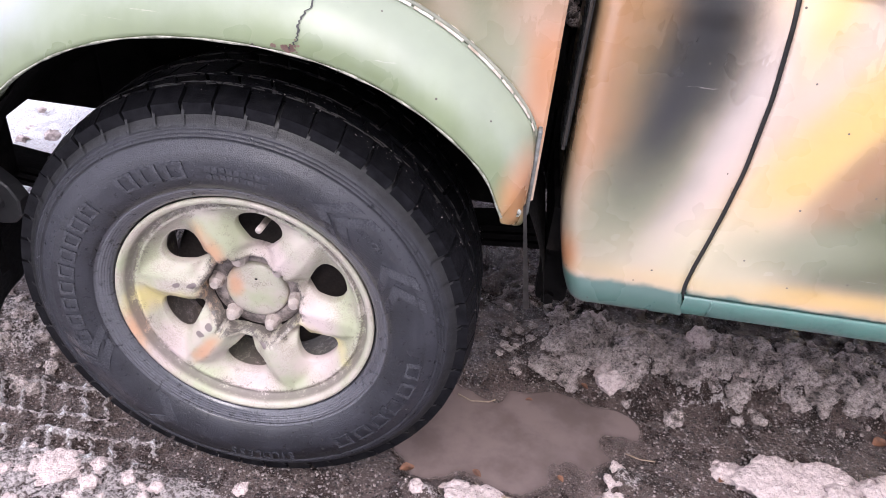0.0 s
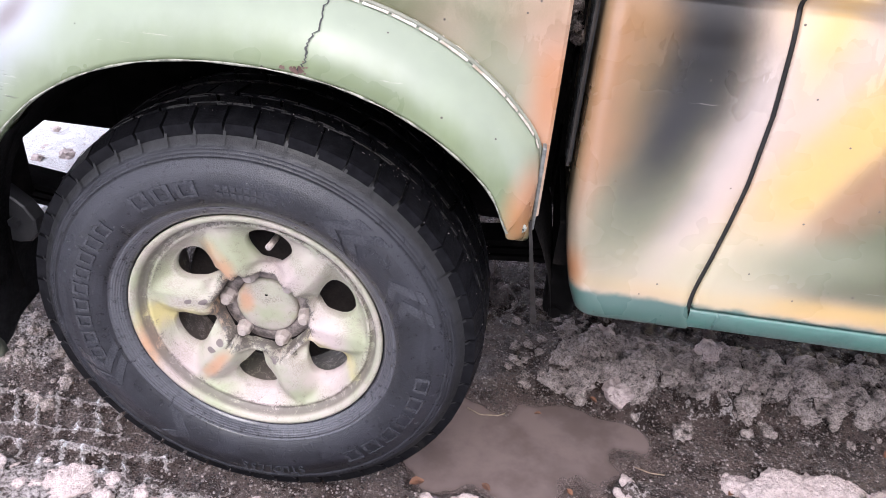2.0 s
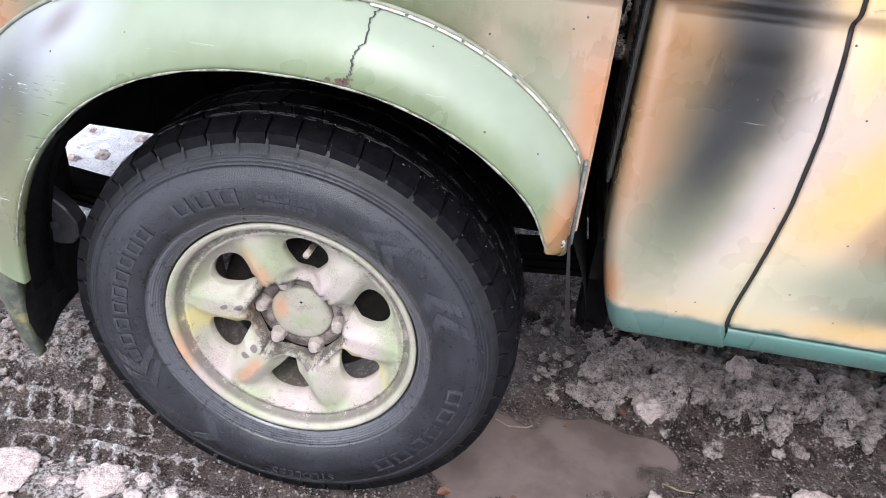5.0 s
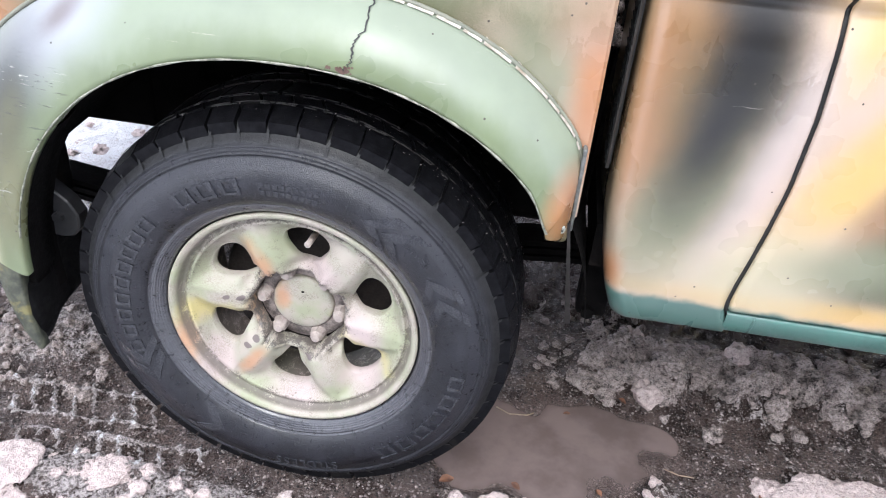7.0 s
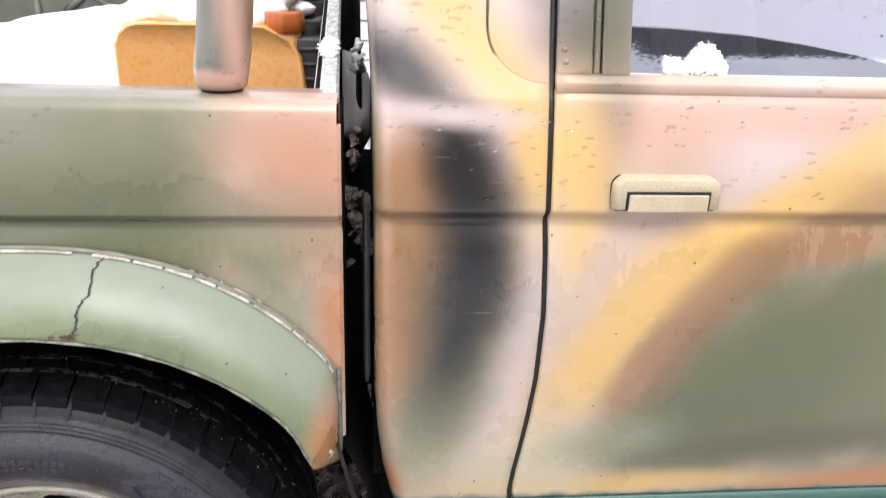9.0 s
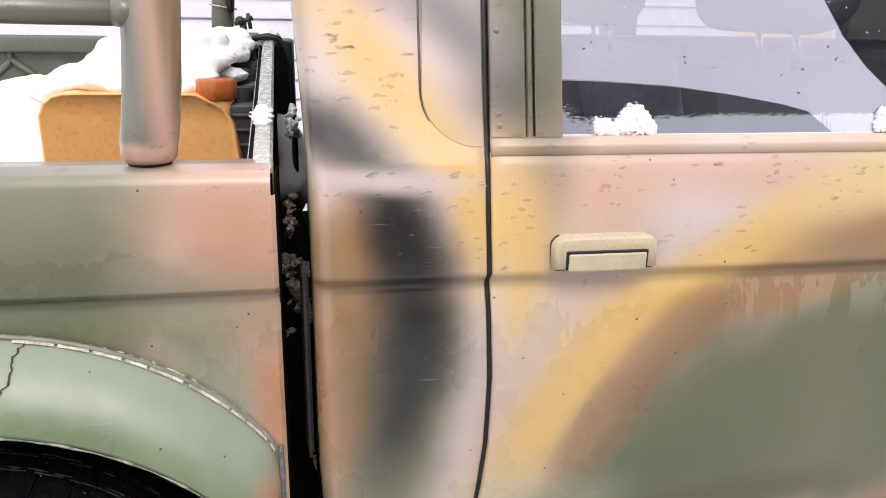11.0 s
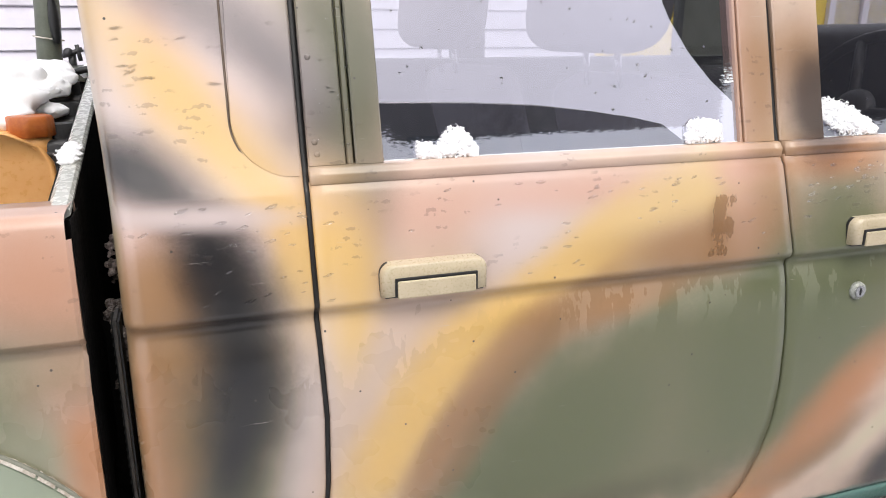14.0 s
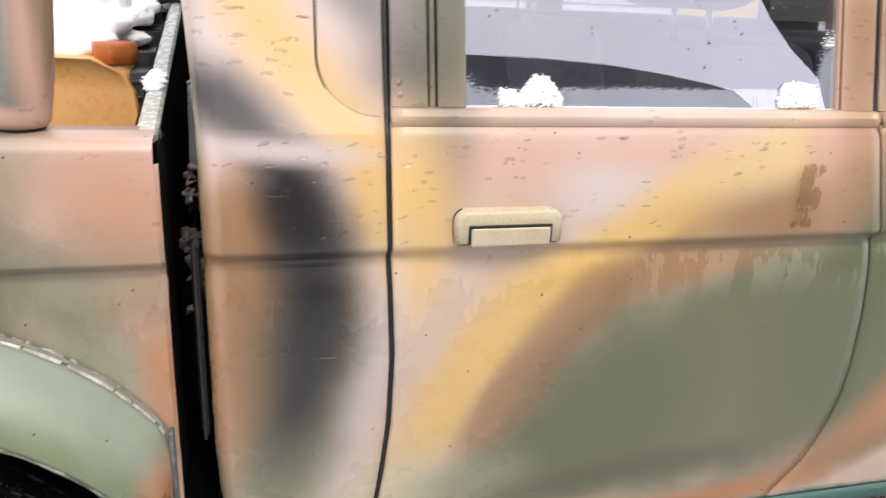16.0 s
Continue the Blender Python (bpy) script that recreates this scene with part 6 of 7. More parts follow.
def build_interior():
    for y0, fore in ((0.25, 0.09), (0.92, 0.0)):
        bm = bmesh.new()
        box(bm, (1.42 + fore, y0, 0.62), (1.95 + fore, y0 + 0.48, 0.90), 0.06, 3)
        seat = part("front_seat", bm, CLOTH, truck, "grey cloth front seat")
        bm = bmesh.new()
        box(bm, (1.36 + fore, y0, 0.86), (1.50 + fore, y0 + 0.48, 1.27), 0.06, 3)
        bmesh.ops.rotate(bm, verts=bm.verts, cent=(1.43 + fore, 0, 0.86), matrix=Matrix.Rotation(radians(-14), 3, "Y"))
        part("seat_back", bm, CLOTH, seat)
        bm = bmesh.new()
        box(bm, (1.17 + fore, y0 + 0.05, 1.305), (1.34 + fore, y0 + 0.41, 1.52), 0.065, 4)
        for v in bm.verts:
            v.co.x += 0.10 * (v.co.z - 1.4)
        part("headrest", bm, CLOTH, seat)
        for dy in (0.16, 0.28):
            bm = bmesh.new()
            tube(bm, [(1.275 + fore, y0 + dy, 1.24), (1.265 + fore, y0 + dy, 1.32)], 0.007, 8)
            part("headrest_post", bm, CHROME, seat)
    bm = bmesh.new()
    box(bm, (0.62, 0.20, 0.62), (1.15, 1.44, 0.90), 0.05, 3)
    bench = part("rear_bench", bm, CLOTH, truck, "grey cloth rear bench")
    bm = bmesh.new()
    box(bm, (0.54, 0.20, 0.88), (0.68, 1.44, 1.22), 0.05, 3)
    part("bench_back", bm, CLOTH, bench)
    bm = bmesh.new()
    box(bm, (2.22, 0.2, 0.85), (2.5, 1.46, 1.24), 0.06, 3)
    dash = part("dashboard", bm, PLASTIC, truck)
    bm = bmesh.new()
    box(bm, (2.13, 0.42, 1.16), (2.42, 0.88, 1.365), 0.07, 4)
    part("instrument_hood", bm, PLASTIC, dash)
    bm = bmesh.new()
    c, ax = Vector((2.02, 0.48, 1.17)), Matrix.Rotation(radians(-62), 4, "Y")
    tube(bm, [c + (ax @ Vector((0.19 * math.cos(a), 0.19 * math.sin(a), 0))) for a in (2 * math.pi * k / 36 for k in range(37))], 0.014, 8, caps=False)
    wheel = part("steering_wheel", bm, PLASTIC, truck, "dark steering wheel")
    bm = bmesh.new()
    for a in (0.4, 2.74, 4.71):
        tube(bm, [c, c + (ax @ Vector((0.185 * math.cos(a), 0.185 * math.sin(a), 0)))], 0.013, 8)
    bmesh.ops.create_uvsphere(bm, u_segments=16, v_segments=10, radius=0.055, matrix=Matrix.Translation(c) @ ax @ Matrix.Diagonal((1, 1, 0.5, 1)))
    tube(bm, [c, c + (ax @ Vector((0, 0, -0.4)))], 0.03, 10)
    part("steering_spokes", bm, PLASTIC, wheel)


def build_roll_bar():
    bm = bmesh.new()
    pts = [(0.284, 0.120, 1.145), (0.284, 0.120, 1.152), (0.285, 0.120, 1.168), (0.288, 0.121, 1.185), (0.291, 0.122, 1.205)] + [(0.292 + 0.055 * (z - 1.2), 0.123 + 0.10 * max(0, z - 1.2), z) for z in (1.25, 1.3, 1.35, 1.4, 1.5, 1.6, 1.7, 1.8)]
    tube(bm, pts, lambda t: 0.0335 - 0.004 * ease(0.1, 0.0, t) + 0.0015 * ease(0.06, 0.12, t), 24)
    bar = part("roll_bar", bm, POST_PAINT, truck, "sprayed roll bar post, dented at its foot")
    # black disc for the post's foot and the shadow below it
    bm = bmesh.new()
    bmesh.ops.create_cone(bm, cap_ends=True, segments=24, radius1=0.027, radius2=0.025, depth=0.012, matrix=Matrix.Translation((0.284, 0.122, 1.144)))
    part("foot_and_shadow", bm, SEAL, bar)
    bm = bmesh.new()
    tube(bm, [(0.285, 0.125, 1.325), (0.1, 0.125, 1.326), (-0.4, 0.125, 1.326), (-1.0, 0.125, 1.326)], 0.0165, 18)
    part("side_rail", bm, POST_PAINT, bar)
    bm = bmesh.new()
    tube(bm, [(0.285, 0.125, 1.325), (0.268, 0.125, 1.325), (0.258, 0.125, 1.3255)], lambda t: lerp(0.020, 0.0168, t), 18)
    part("weld", bm, POST_PAINT, bar)
    bm = bmesh.new()
    tube(bm, [(0.246, 1.42, 1.20), (0.250, 1.42, 1.3), (0.258, 1.42, 1.4), (0.27, 1.42, 1.8)], 0.031, 18)
    far = part("far_roll_bar", bm, BED_GREEN, truck, "green roll bar post with wires tied to it")
    bm = bmesh.new()
    tube(bm, [(0.276, 1.385, 1.32 + 0.03 * k) for k in range(12)], lambda t: 0.008 + 0.006 * math.sin(9 * t), 8)
    part("wire_bundle", bm, SEAL, far)
    bm = bmesh.new()
    tube(bm, [(0.253 + 0.036 * math.cos(a), 1.42 + 0.036 * math.sin(a), 1.333 - 0.006 * math.cos(a)) for a in (2 * math.pi * k / 24 for k in range(25))], 0.0022, 6, caps=False)
    part("cable_tie", bm, FRAY, far)
    bm = bmesh.new()
    tube(bm, [(0.30, 1.15, 1.225), (0.32, 1.05, 1.245), (0.345, 1.0, 1.257), (0.37, 1.0, 1.266), (0.395, 1.0, 1.269), (0.417, 1.0, 1.264), (0.432, 1.0, 1.24), (0.440, 1.0, 1.21), (0.445, 1.0, 1.05), (0.445, 1.0, 0.9)], 0.0075, 8)
    part("black_hose", bm, SEAL, truck, "black rubber hose over the headboard")


def build_tread_specks():
    """Grit and wet shine as specks in the tread, and sky glints modelled along the edges of its blocks."""
    rng = random.Random(41)
    heap = Heap()
    for k in range(900):
        a = radians(rng.gauss(52, 34))
        if math.sin(a) < 0.1:
            continue
        y = rng.uniform(0.015, 0.23)
        r = 0.3845 - (0.012 if rng.random() < 0.4 else 0.0) - (0.012 if y < 0.03 else 0.0)
        lump(heap, (r * math.cos(a), y, HUB.z + r * math.sin(a)), 0.0003 + 0.0009 * rng.random() ** 2, k, 1.0, level=1, rough=0.5)
    tagged(part("tread_specks", heap.mesh(), GRIT, truck, "specks of grit and wet shine in the tread"), kind="stuff")
    # thin strips that stand for the sky's reflection on the block edges
    bm = bmesh.new()
    for k in range(230):
        y = rng.choice((0.058, 0.064, 0.094, 0.101, 0.150, 0.157, 0.187)) + rng.uniform(-0.0015, 0.0015)
        a0 = radians(rng.gauss(82, 30))
        n, w = 5, rng.uniform(0.0002, 0.0005)
        da = radians(rng.uniform(0.5, 3.2)) / n
        if math.sin(a0) < 0.25 or math.sin(a0 + da * n) < 0.25:
            continue
        rows = []
        for j in range(n + 1):
            a, r = a0 + da * j, 0.3862 + rng.uniform(-0.0002, 0.0004)
            rows.append([(q * math.cos(a), y + d, HUB.z + q * math.sin(a)) for d, q in ((-w, r - 0.0012), (-w, r), (w, r), (w, r - 0.0012))])
        grid(bm, rows)
    tagged(part("tread_glints", bm, DARK_STRIP, truck, "thin grey glints of sky along the tread blocks"), kind="stuff")


def build_drops():
    """Melt water standing on the shoulder and the upper body in short slanting runs, and beads on the glass."""
    rng = random.Random(77)
    heap = Heap()
    points, faces = ball(2)

    def bead(x, y, z, length, height, thick, slant):
        base = len(heap.verts)
        heap.faces.extend([[base + k for k in f] for f in faces])
        bend, tail = rng.uniform(-0.5, 0.5), rng.uniform(0.3, 1.0)
        for p in points:
            fat = 1.0 if p.x > 0 else lerp(1.0, tail, -p.x)
            u, v = p.x * length, p.z * height * fat + bend * height * math.sin(3 * p.x)
            zz = z + v + slant * u
            heap.verts.append(Vector((x + u, y(zz) + p.y * thick * fat, zz)))

    def skin(z):
        return side_y(z) if z < 1.16 else along([(1.16, 0.0845), (1.8, 0.245)], z)
    for k in range(260):
        x = rng.choice((rng.uniform(0.50, 0.71), rng.uniform(0.73, 1.46), rng.uniform(1.50, 1.75)))
        z = 1.0 + 0.14 * rng.random() ** 0.7 if x > 0.72 else rng.uniform(1.0, 1.45)
        if bump_noise(x * 9, z * 9, 7) < -0.12:
            continue
        size = rng.uniform(0.35, 1.0) ** 1.5
        bead(x, skin, z, 0.0075 * size + 0.001, 0.0015 * size + 0.0006, 0.0009, rng.uniform(0.0, 0.35))
    for k in range(46):
        x, z = rng.uniform(0.725, 0.81), rng.uniform(1.19, 1.45)
        bead(x, lambda q: skin(q) + 0.0005, z, rng.uniform(0.002, 0.005), rng.uniform(0.001, 0.0022), 0.0016, 0.2)
    for x0, x1 in ((0.83, 1.385), (1.57, 1.8)):
        for k in range(60 if x0 < 1 else 14):
            x, z = rng.uniform(x0, x1), rng.uniform(1.19, 1.50)
            r = rng.uniform(0.0009, 0.0026)
            bead(x, lambda q: side_y(q) + 0.0128, z, r * rng.uniform(0.8, 1.8), r, 0.0011, 0.1)
    tagged(part("melt_water", heap.mesh(), WATER, truck, "beads of melt water"), kind="stuff")


build_bed()
build_flare()
build_underbody()
build_wheel()
build_tread_specks()
build_cab()
build_door("rear_door", shut_rear, shut_front, "rear door sprayed yellow, tan and moss green", 0.871, (0.819, 1.392))
build_door("front_door", shut_front, lambda z: 2.36, "front door sprayed moss green and brown", 1.659, (1.553, 2.24), lock=1.628)
build_interior()
build_roll_bar()
build_drops()

# ---- things in the bed ----
def build_jerrycan():
    can = thing("jerrycan", (0.16, 0.72, 0.98), "amber plastic jerrycan half buried in snow in the bed", "jerrycan")
    bm = bmesh.new()
    outline = [(-0.024, 0.99), (-0.024, 1.130), (-0.014, 1.152), (0.002, 1.166), (0.022, 1.171), (0.060, 1.172), (0.105, 1.172), (0.19, 1.172), (0.268, 1.170), (0.290, 1.158), (0.318, 1.142), (0.336, 1.110), (0.345, 1.045), (0.350, 0.99)]
    rows = []
    for y, k in ((0.668, 0.94), (0.661, 0.965), (0.660, 0.985), (0.672, 1.0), (0.78, 1.0), (0.888, 1.0), (0.900, 0.97), (0.905, 0.94)):
        # the shoulder below the cap is cut back at a slant
        rows.append([(0.168 + (x - 0.168) * k, y + 0.35 * max(0.0, min(x - 0.265, (z - 1.06) * 0.7)) * (y < 0.7), 1.08 + (z - 1.08) * k if z > 1 else z) for x, z in outline])
    vs = grid(bm, rows)
    bm.faces.new(vs[0])
    bm.faces.new(vs[-1][::-1])
    bmesh.ops.recalc_face_normals(bm, faces=bm.faces)
    part("can_body", bm, AMBER, can)
    bm = bmesh.new()
    tube(bm, [(0.302, 0.722, 1.05), (0.302, 0.718, 1.13), (0.301, 0.715, 1.165)], 0.034, 24)
    part("neck", bm, AMBER, can)
    bm = bmesh.new()
    n = 48
    rows = []
    for z, r in ((1.157, 0.0375), (1.160, 0.0400), (1.188, 0.0390), (1.194, 0.0365), (1.196, 0.032)):
        rows.append([(0.301 + (r + 0.0022 * (1 if k % 6 < 2 else 0)) * math.cos(2 * math.pi * k / n), 0.715 + (r + 0.0022 * (1 if k % 6 < 2 else 0)) * math.sin(2 * math.pi * k / n), z) for k in range(n)])
    vs = grid(bm, rows, closed=True)
    bm.faces.new(vs[-1])
    part("screw_cap", bm, CAP_RED, can, "ribbed orange red screw cap")


def fuse(heap, voxel, smooth, grain=0.0):
    """One skin round overlapping clods, smoothed."""
    raw = part("raw", heap.mesh(), SNOW)
    mod = raw.modifiers.new("fuse", "REMESH")
    mod.mode, mod.voxel_size = "VOXEL", voxel
    bpy.context.view_layer.update()
    me = bpy.data.meshes.new_from_object(raw.evaluated_get(bpy.context.evaluated_depsgraph_get()))
    bpy.data.objects.remove(raw)
    skin = bmesh.new()
    skin.from_mesh(me)
    bpy.data.meshes.remove(me)
    for k in range(smooth):
        bmesh.ops.smooth_vert(skin, verts=skin.verts, factor=0.5, use_axis_x=True, use_axis_y=True, use_axis_z=True)
    skin.normal_update()
    for v in skin.verts:
        v.co += v.normal * grain * (noise.noise(v.co * (0.55 / voxel)) + noise.noise(v.co * (0.25 / voxel)) + noise.noise(v.co * (0.1 / voxel)))
    return skin


def snow_heap(name, label, bumps, seed, group=""):
    """Soft snow from overlapping rounded clods."""
    heap = Heap()
    x0, y0, z0 = bumps[0][:3]
    for k, (x, y, z, r, squash) in enumerate(bumps):
        lump(heap, (x, y, z), r, seed + k, squash, level=3, rough=0.26, freq=1.7)
    big = max(b[3] for b in bumps)
    ob = thing(name, (x0, y0, z0 - bumps[0][3] * bumps[0][4]), label, "snow", group)
    part("snow", fuse(heap, big / 16, 6, big * 0.02), SNOW, ob)
    return ob


def window_snow(x0, x1, z, tops, seed, label, lows=((0, 0), (1, 0))):
    """A stuck clot of wet snow on the pane, made of grains."""
    rng = random.Random(seed)
    bm = Heap()
    for k in range(int(26000 * (x1 - x0))):
        u = rng.random()
        v = lerp(along(list(lows), u), along(list(tops), u), rng.random() ** 0.8) + rng.gauss(0, 0.0022)
        px, pz = lerp(x0, x1, u) + rng.gauss(0, 0.0015), z + max(v, 0)
        lump(bm, (px, side_y(pz) + 0.012 - 0.006 * rng.random(), pz), 0.0006 + 0.0014 * rng.random() ** 2, seed * 31 + k, 1.0, level=1, rough=0.9, freq=1.6)
    for k in range(int(900 * (x1 - x0))):
        u = rng.uniform(0.04, 0.96)
        lo_v, hi_v = along(list(lows), u), along(list(tops), u)
        px, pz = lerp(x0, x1, u), z + lerp(lo_v, hi_v, rng.uniform(0.15, 0.82))
        lump(bm, (px, side_y(pz) + 0.009, pz), min(0.0055, 0.3 * (hi_v - lo_v)), seed * 77 + k, 0.9, level=2, rough=0.5, freq=1.5, fine=0.4)
    ob = thing("snow_clump", ((x0 + x1) / 2, side_y(z), z), label, "snow", "snow stuck to the windows")
    part("snow", fuse(bm, 0.0008, 1, 0.0004), SNOW, ob)


build_jerrycan()
snow_heap("snow_on_can", "soft white snow lying on the jerrycan", [(0.12, 0.80, 1.185, 0.100, 0.62), (0.20, 0.80, 1.195, 0.090, 0.60), (0.14, 0.84, 1.240, 0.085, 0.62), (0.21, 0.86, 1.258, 0.078, 0.50), (0.262, 0.87, 1.262, 0.060, 0.50), (0.09, 0.84, 1.215, 0.070, 0.55),
             (0.225, 0.735, 1.178, 0.045, 0.55), (0.255, 0.725, 1.182, 0.028, 0.45), (0.285, 0.745, 1.198, 0.026, 0.35), (0.265, 0.80, 1.222, 0.060, 0.50), (0.300, 0.85, 1.232, 0.046, 0.40), (0.02, 0.80, 1.185, 0.060, 0.55), (0.075, 0.735, 1.190, 0.045, 0.55), (0.12, 0.73, 1.180, 0.045, 0.50), (-0.03, 0.82, 1.165, 0.06, 0.5)], 3)
snow_heap("snow_heap", "deep white snow filling the truck bed", [(-0.45, 0.55, 0.93, 0.40, 0.60), (-0.15, 0.95, 0.93, 0.36, 0.66), (-0.75, 0.7, 0.93, 0.36, 0.60), (-0.25, 0.45, 0.93, 0.26, 0.75), (0.2, 1.1, 0.9, 0.28, 0.8), (-0.5, 1.0, 0.92, 0.34, 0.62)], 21)


def build_crates():
    for x, y, z in ((0.345, 0.98, 1.235), (0.352, 0.86, 1.20), (0.352, 0.74, 1.17)):
        bat = thing("black_can", (x, y, 0.99), "black ribbed plastic can capped with snow", "can", "black cans beside the headboard")
        bm = bmesh.new()
        box(bm, (x - 0.045, y - 0.045, 0.98), (x + 0.032, y + 0.045, z - 0.02), 0.01)
        part("can_body", bm, PLASTIC, bat)
        for k in range(4):
            bm = bmesh.new()
            zz = z - 0.05 - 0.03 * k
            box(bm, (x - 0.049, y - 0.049, zz), (x + 0.036, y + 0.049, zz + 0.009), 0.003)
            part("rib", bm, PLASTIC, bat)
        bm = bmesh.new()
        bmesh.ops.create_cone(bm, cap_ends=True, segments=20, radius1=0.026, radius2=0.024, depth=0.03, matrix=Matrix.Translation((x - 0.005, y, z - 0.008)))
        part("lid", bm, PLASTIC, bat, smooth=False)


build_crates()
snow_heap("snow_on_cans", "white snow on the black cans", [(0.305, 0.87, 1.235, 0.055, 0.40), (0.318, 0.93, 1.252, 0.052, 0.40), (0.300, 1.00, 1.265, 0.060, 0.40), (0.280, 0.92, 1.25, 0.06, 0.45), (0.325, 0.82, 1.195, 0.034, 0.45), (0.330, 0.76, 1.150, 0.022, 1.1), (0.328, 0.745, 1.125, 0.020, 1.1)], 9)
def rail_snow():
    """A flat patch of wet snow lying on the headboard rail."""
    rng = random.Random(12)
    heap = Heap()
    for k in range(900):
        y = 0.29 + 0.11 * rng.random()
        x = 0.4195 - 0.033 * (y - 0.1) + rng.gauss(0, 0.0046) * (0.6 + 0.8 * math.sin((y - 0.28) / 0.12 * math.pi))
        lump(heap, (x, y, 1.141 + 0.134 * (y - 0.12) + 0.003 * rng.random()), rng.uniform(0.002, 0.004), k, 0.8, level=1, rough=0.6)
    ob = thing("snow_on_rail", (0.417, 0.34, 1.172), "patch of wet snow on the headboard rail", "snow")
    part("snow", fuse(heap, 0.0014, 2, 0.0005), SNOW, ob)


rail_snow()
def gap_snow(name, label, material, count, xs, ys, zs, sizes, seed):
    """A ragged clump caught between the bed and the cab."""
    rng, heap = random.Random(seed), Heap()
    for k in range(count):
        u = rng.random()
        lump(heap, (rng.uniform(*xs), rng.uniform(*ys), lerp(zs[0], zs[1], u)), rng.uniform(*sizes), seed * 17 + k, 0.9, level=2, rough=0.7, freq=1.6, fine=0.4)
    ob = thing(name, (sum(xs) / 2, sum(ys) / 2, zs[0]), label, "snow")
    part("snow", fuse(heap, 0.0022, 0, 0.0011), material, ob)


gap_snow("snow_by_cab", "ragged clump of wet snow wedged behind the cab", SNOW, 26, (0.440, 0.464), (0.56, 0.64), (1.095, 1.150), (0.004, 0.010), 14)
gap_snow("slush_in_gap", "dirty slush caked between bed and cab", ICE, 56, (0.440, 0.470), (0.34, 0.40), (0.80, 0.92), (0.008, 0.015), 15)
gap_snow("slush_on_ledge", "thin pinkish slush clinging behind the bed corner", CLEAN_ICE, 26, (0.440, 0.455), (0.36, 0.42), (0.96, 1.03), (0.003, 0.008), 16)
snow_heap("snow_on_far_rail", "small lump of snow on the headboard", [(0.385, 1.03, 1.262, 0.022, 0.8), (0.402, 1.04, 1.262, 0.020, 0.7), (0.372, 1.05, 1.258, 0.016, 0.7), (0.39, 1.05, 1.272, 0.016, 0.8)], 15)


def build_tap():
    tap = thing("gas_valve", (0.30, 1.40, 1.245), "dark brass bottle valve with a cross handle", "valve")
    bm = bmesh.new()
    bmesh.ops.create_uvsphere(bm, u_segments=20, v_segments=10, radius=0.034, matrix=Matrix.Translation((0.307, 1.39, 1.248)) @ Matrix.Diagonal((1, 1, 0.5, 1)))
    tube(bm, [(0.307, 1.39, 1.25), (0.307, 1.39, 1.295)], 0.010, 12)
    part("valve_body", bm, PLASTIC, tap)
    bm = bmesh.new()
    tube(bm, [(0.285, 1.38, 1.288), (0.335, 1.38, 1.305)], 0.0065, 10)
    tube(bm, [(0.322, 1.38, 1.317), (0.328, 1.38, 1.275)], 0.0055, 10)
    bmesh.ops.create_uvsphere(bm, u_segments=12, v_segments=8, radius=0.0125, matrix=Matrix.Translation((0.300, 1.38, 1.297)))
    part("cross_handle", bm, PLASTIC, tap)


build_tap()
window_snow(0.867, 0.955, 1.176, ((0, 0.022), (0.2, 0.021), (0.34, 0.014), (0.42, 0.026), (0.55, 0.041), (0.75, 0.040), (0.9, 0.024), (1, 0.010)), 5, "clump of wet snow stuck low on the rear window")
window_snow(1.296, 1.360, 1.178, ((0, 0.006), (0.12, 0.033), (0.5, 0.035), (0.9, 0.033), (1, 0.018)), 8, "small clump of snow in the rear window corner")
window_snow(1.546, 1.672, 1.177, ((0, 0.058), (0.25, 0.060), (0.55, 0.050), (0.7, 0.038), (1, 0.010)), 6, "clump of wet snow on the front window", ((0, 0.034), (0.25, 0.012), (0.4, 0), (1, 0)))


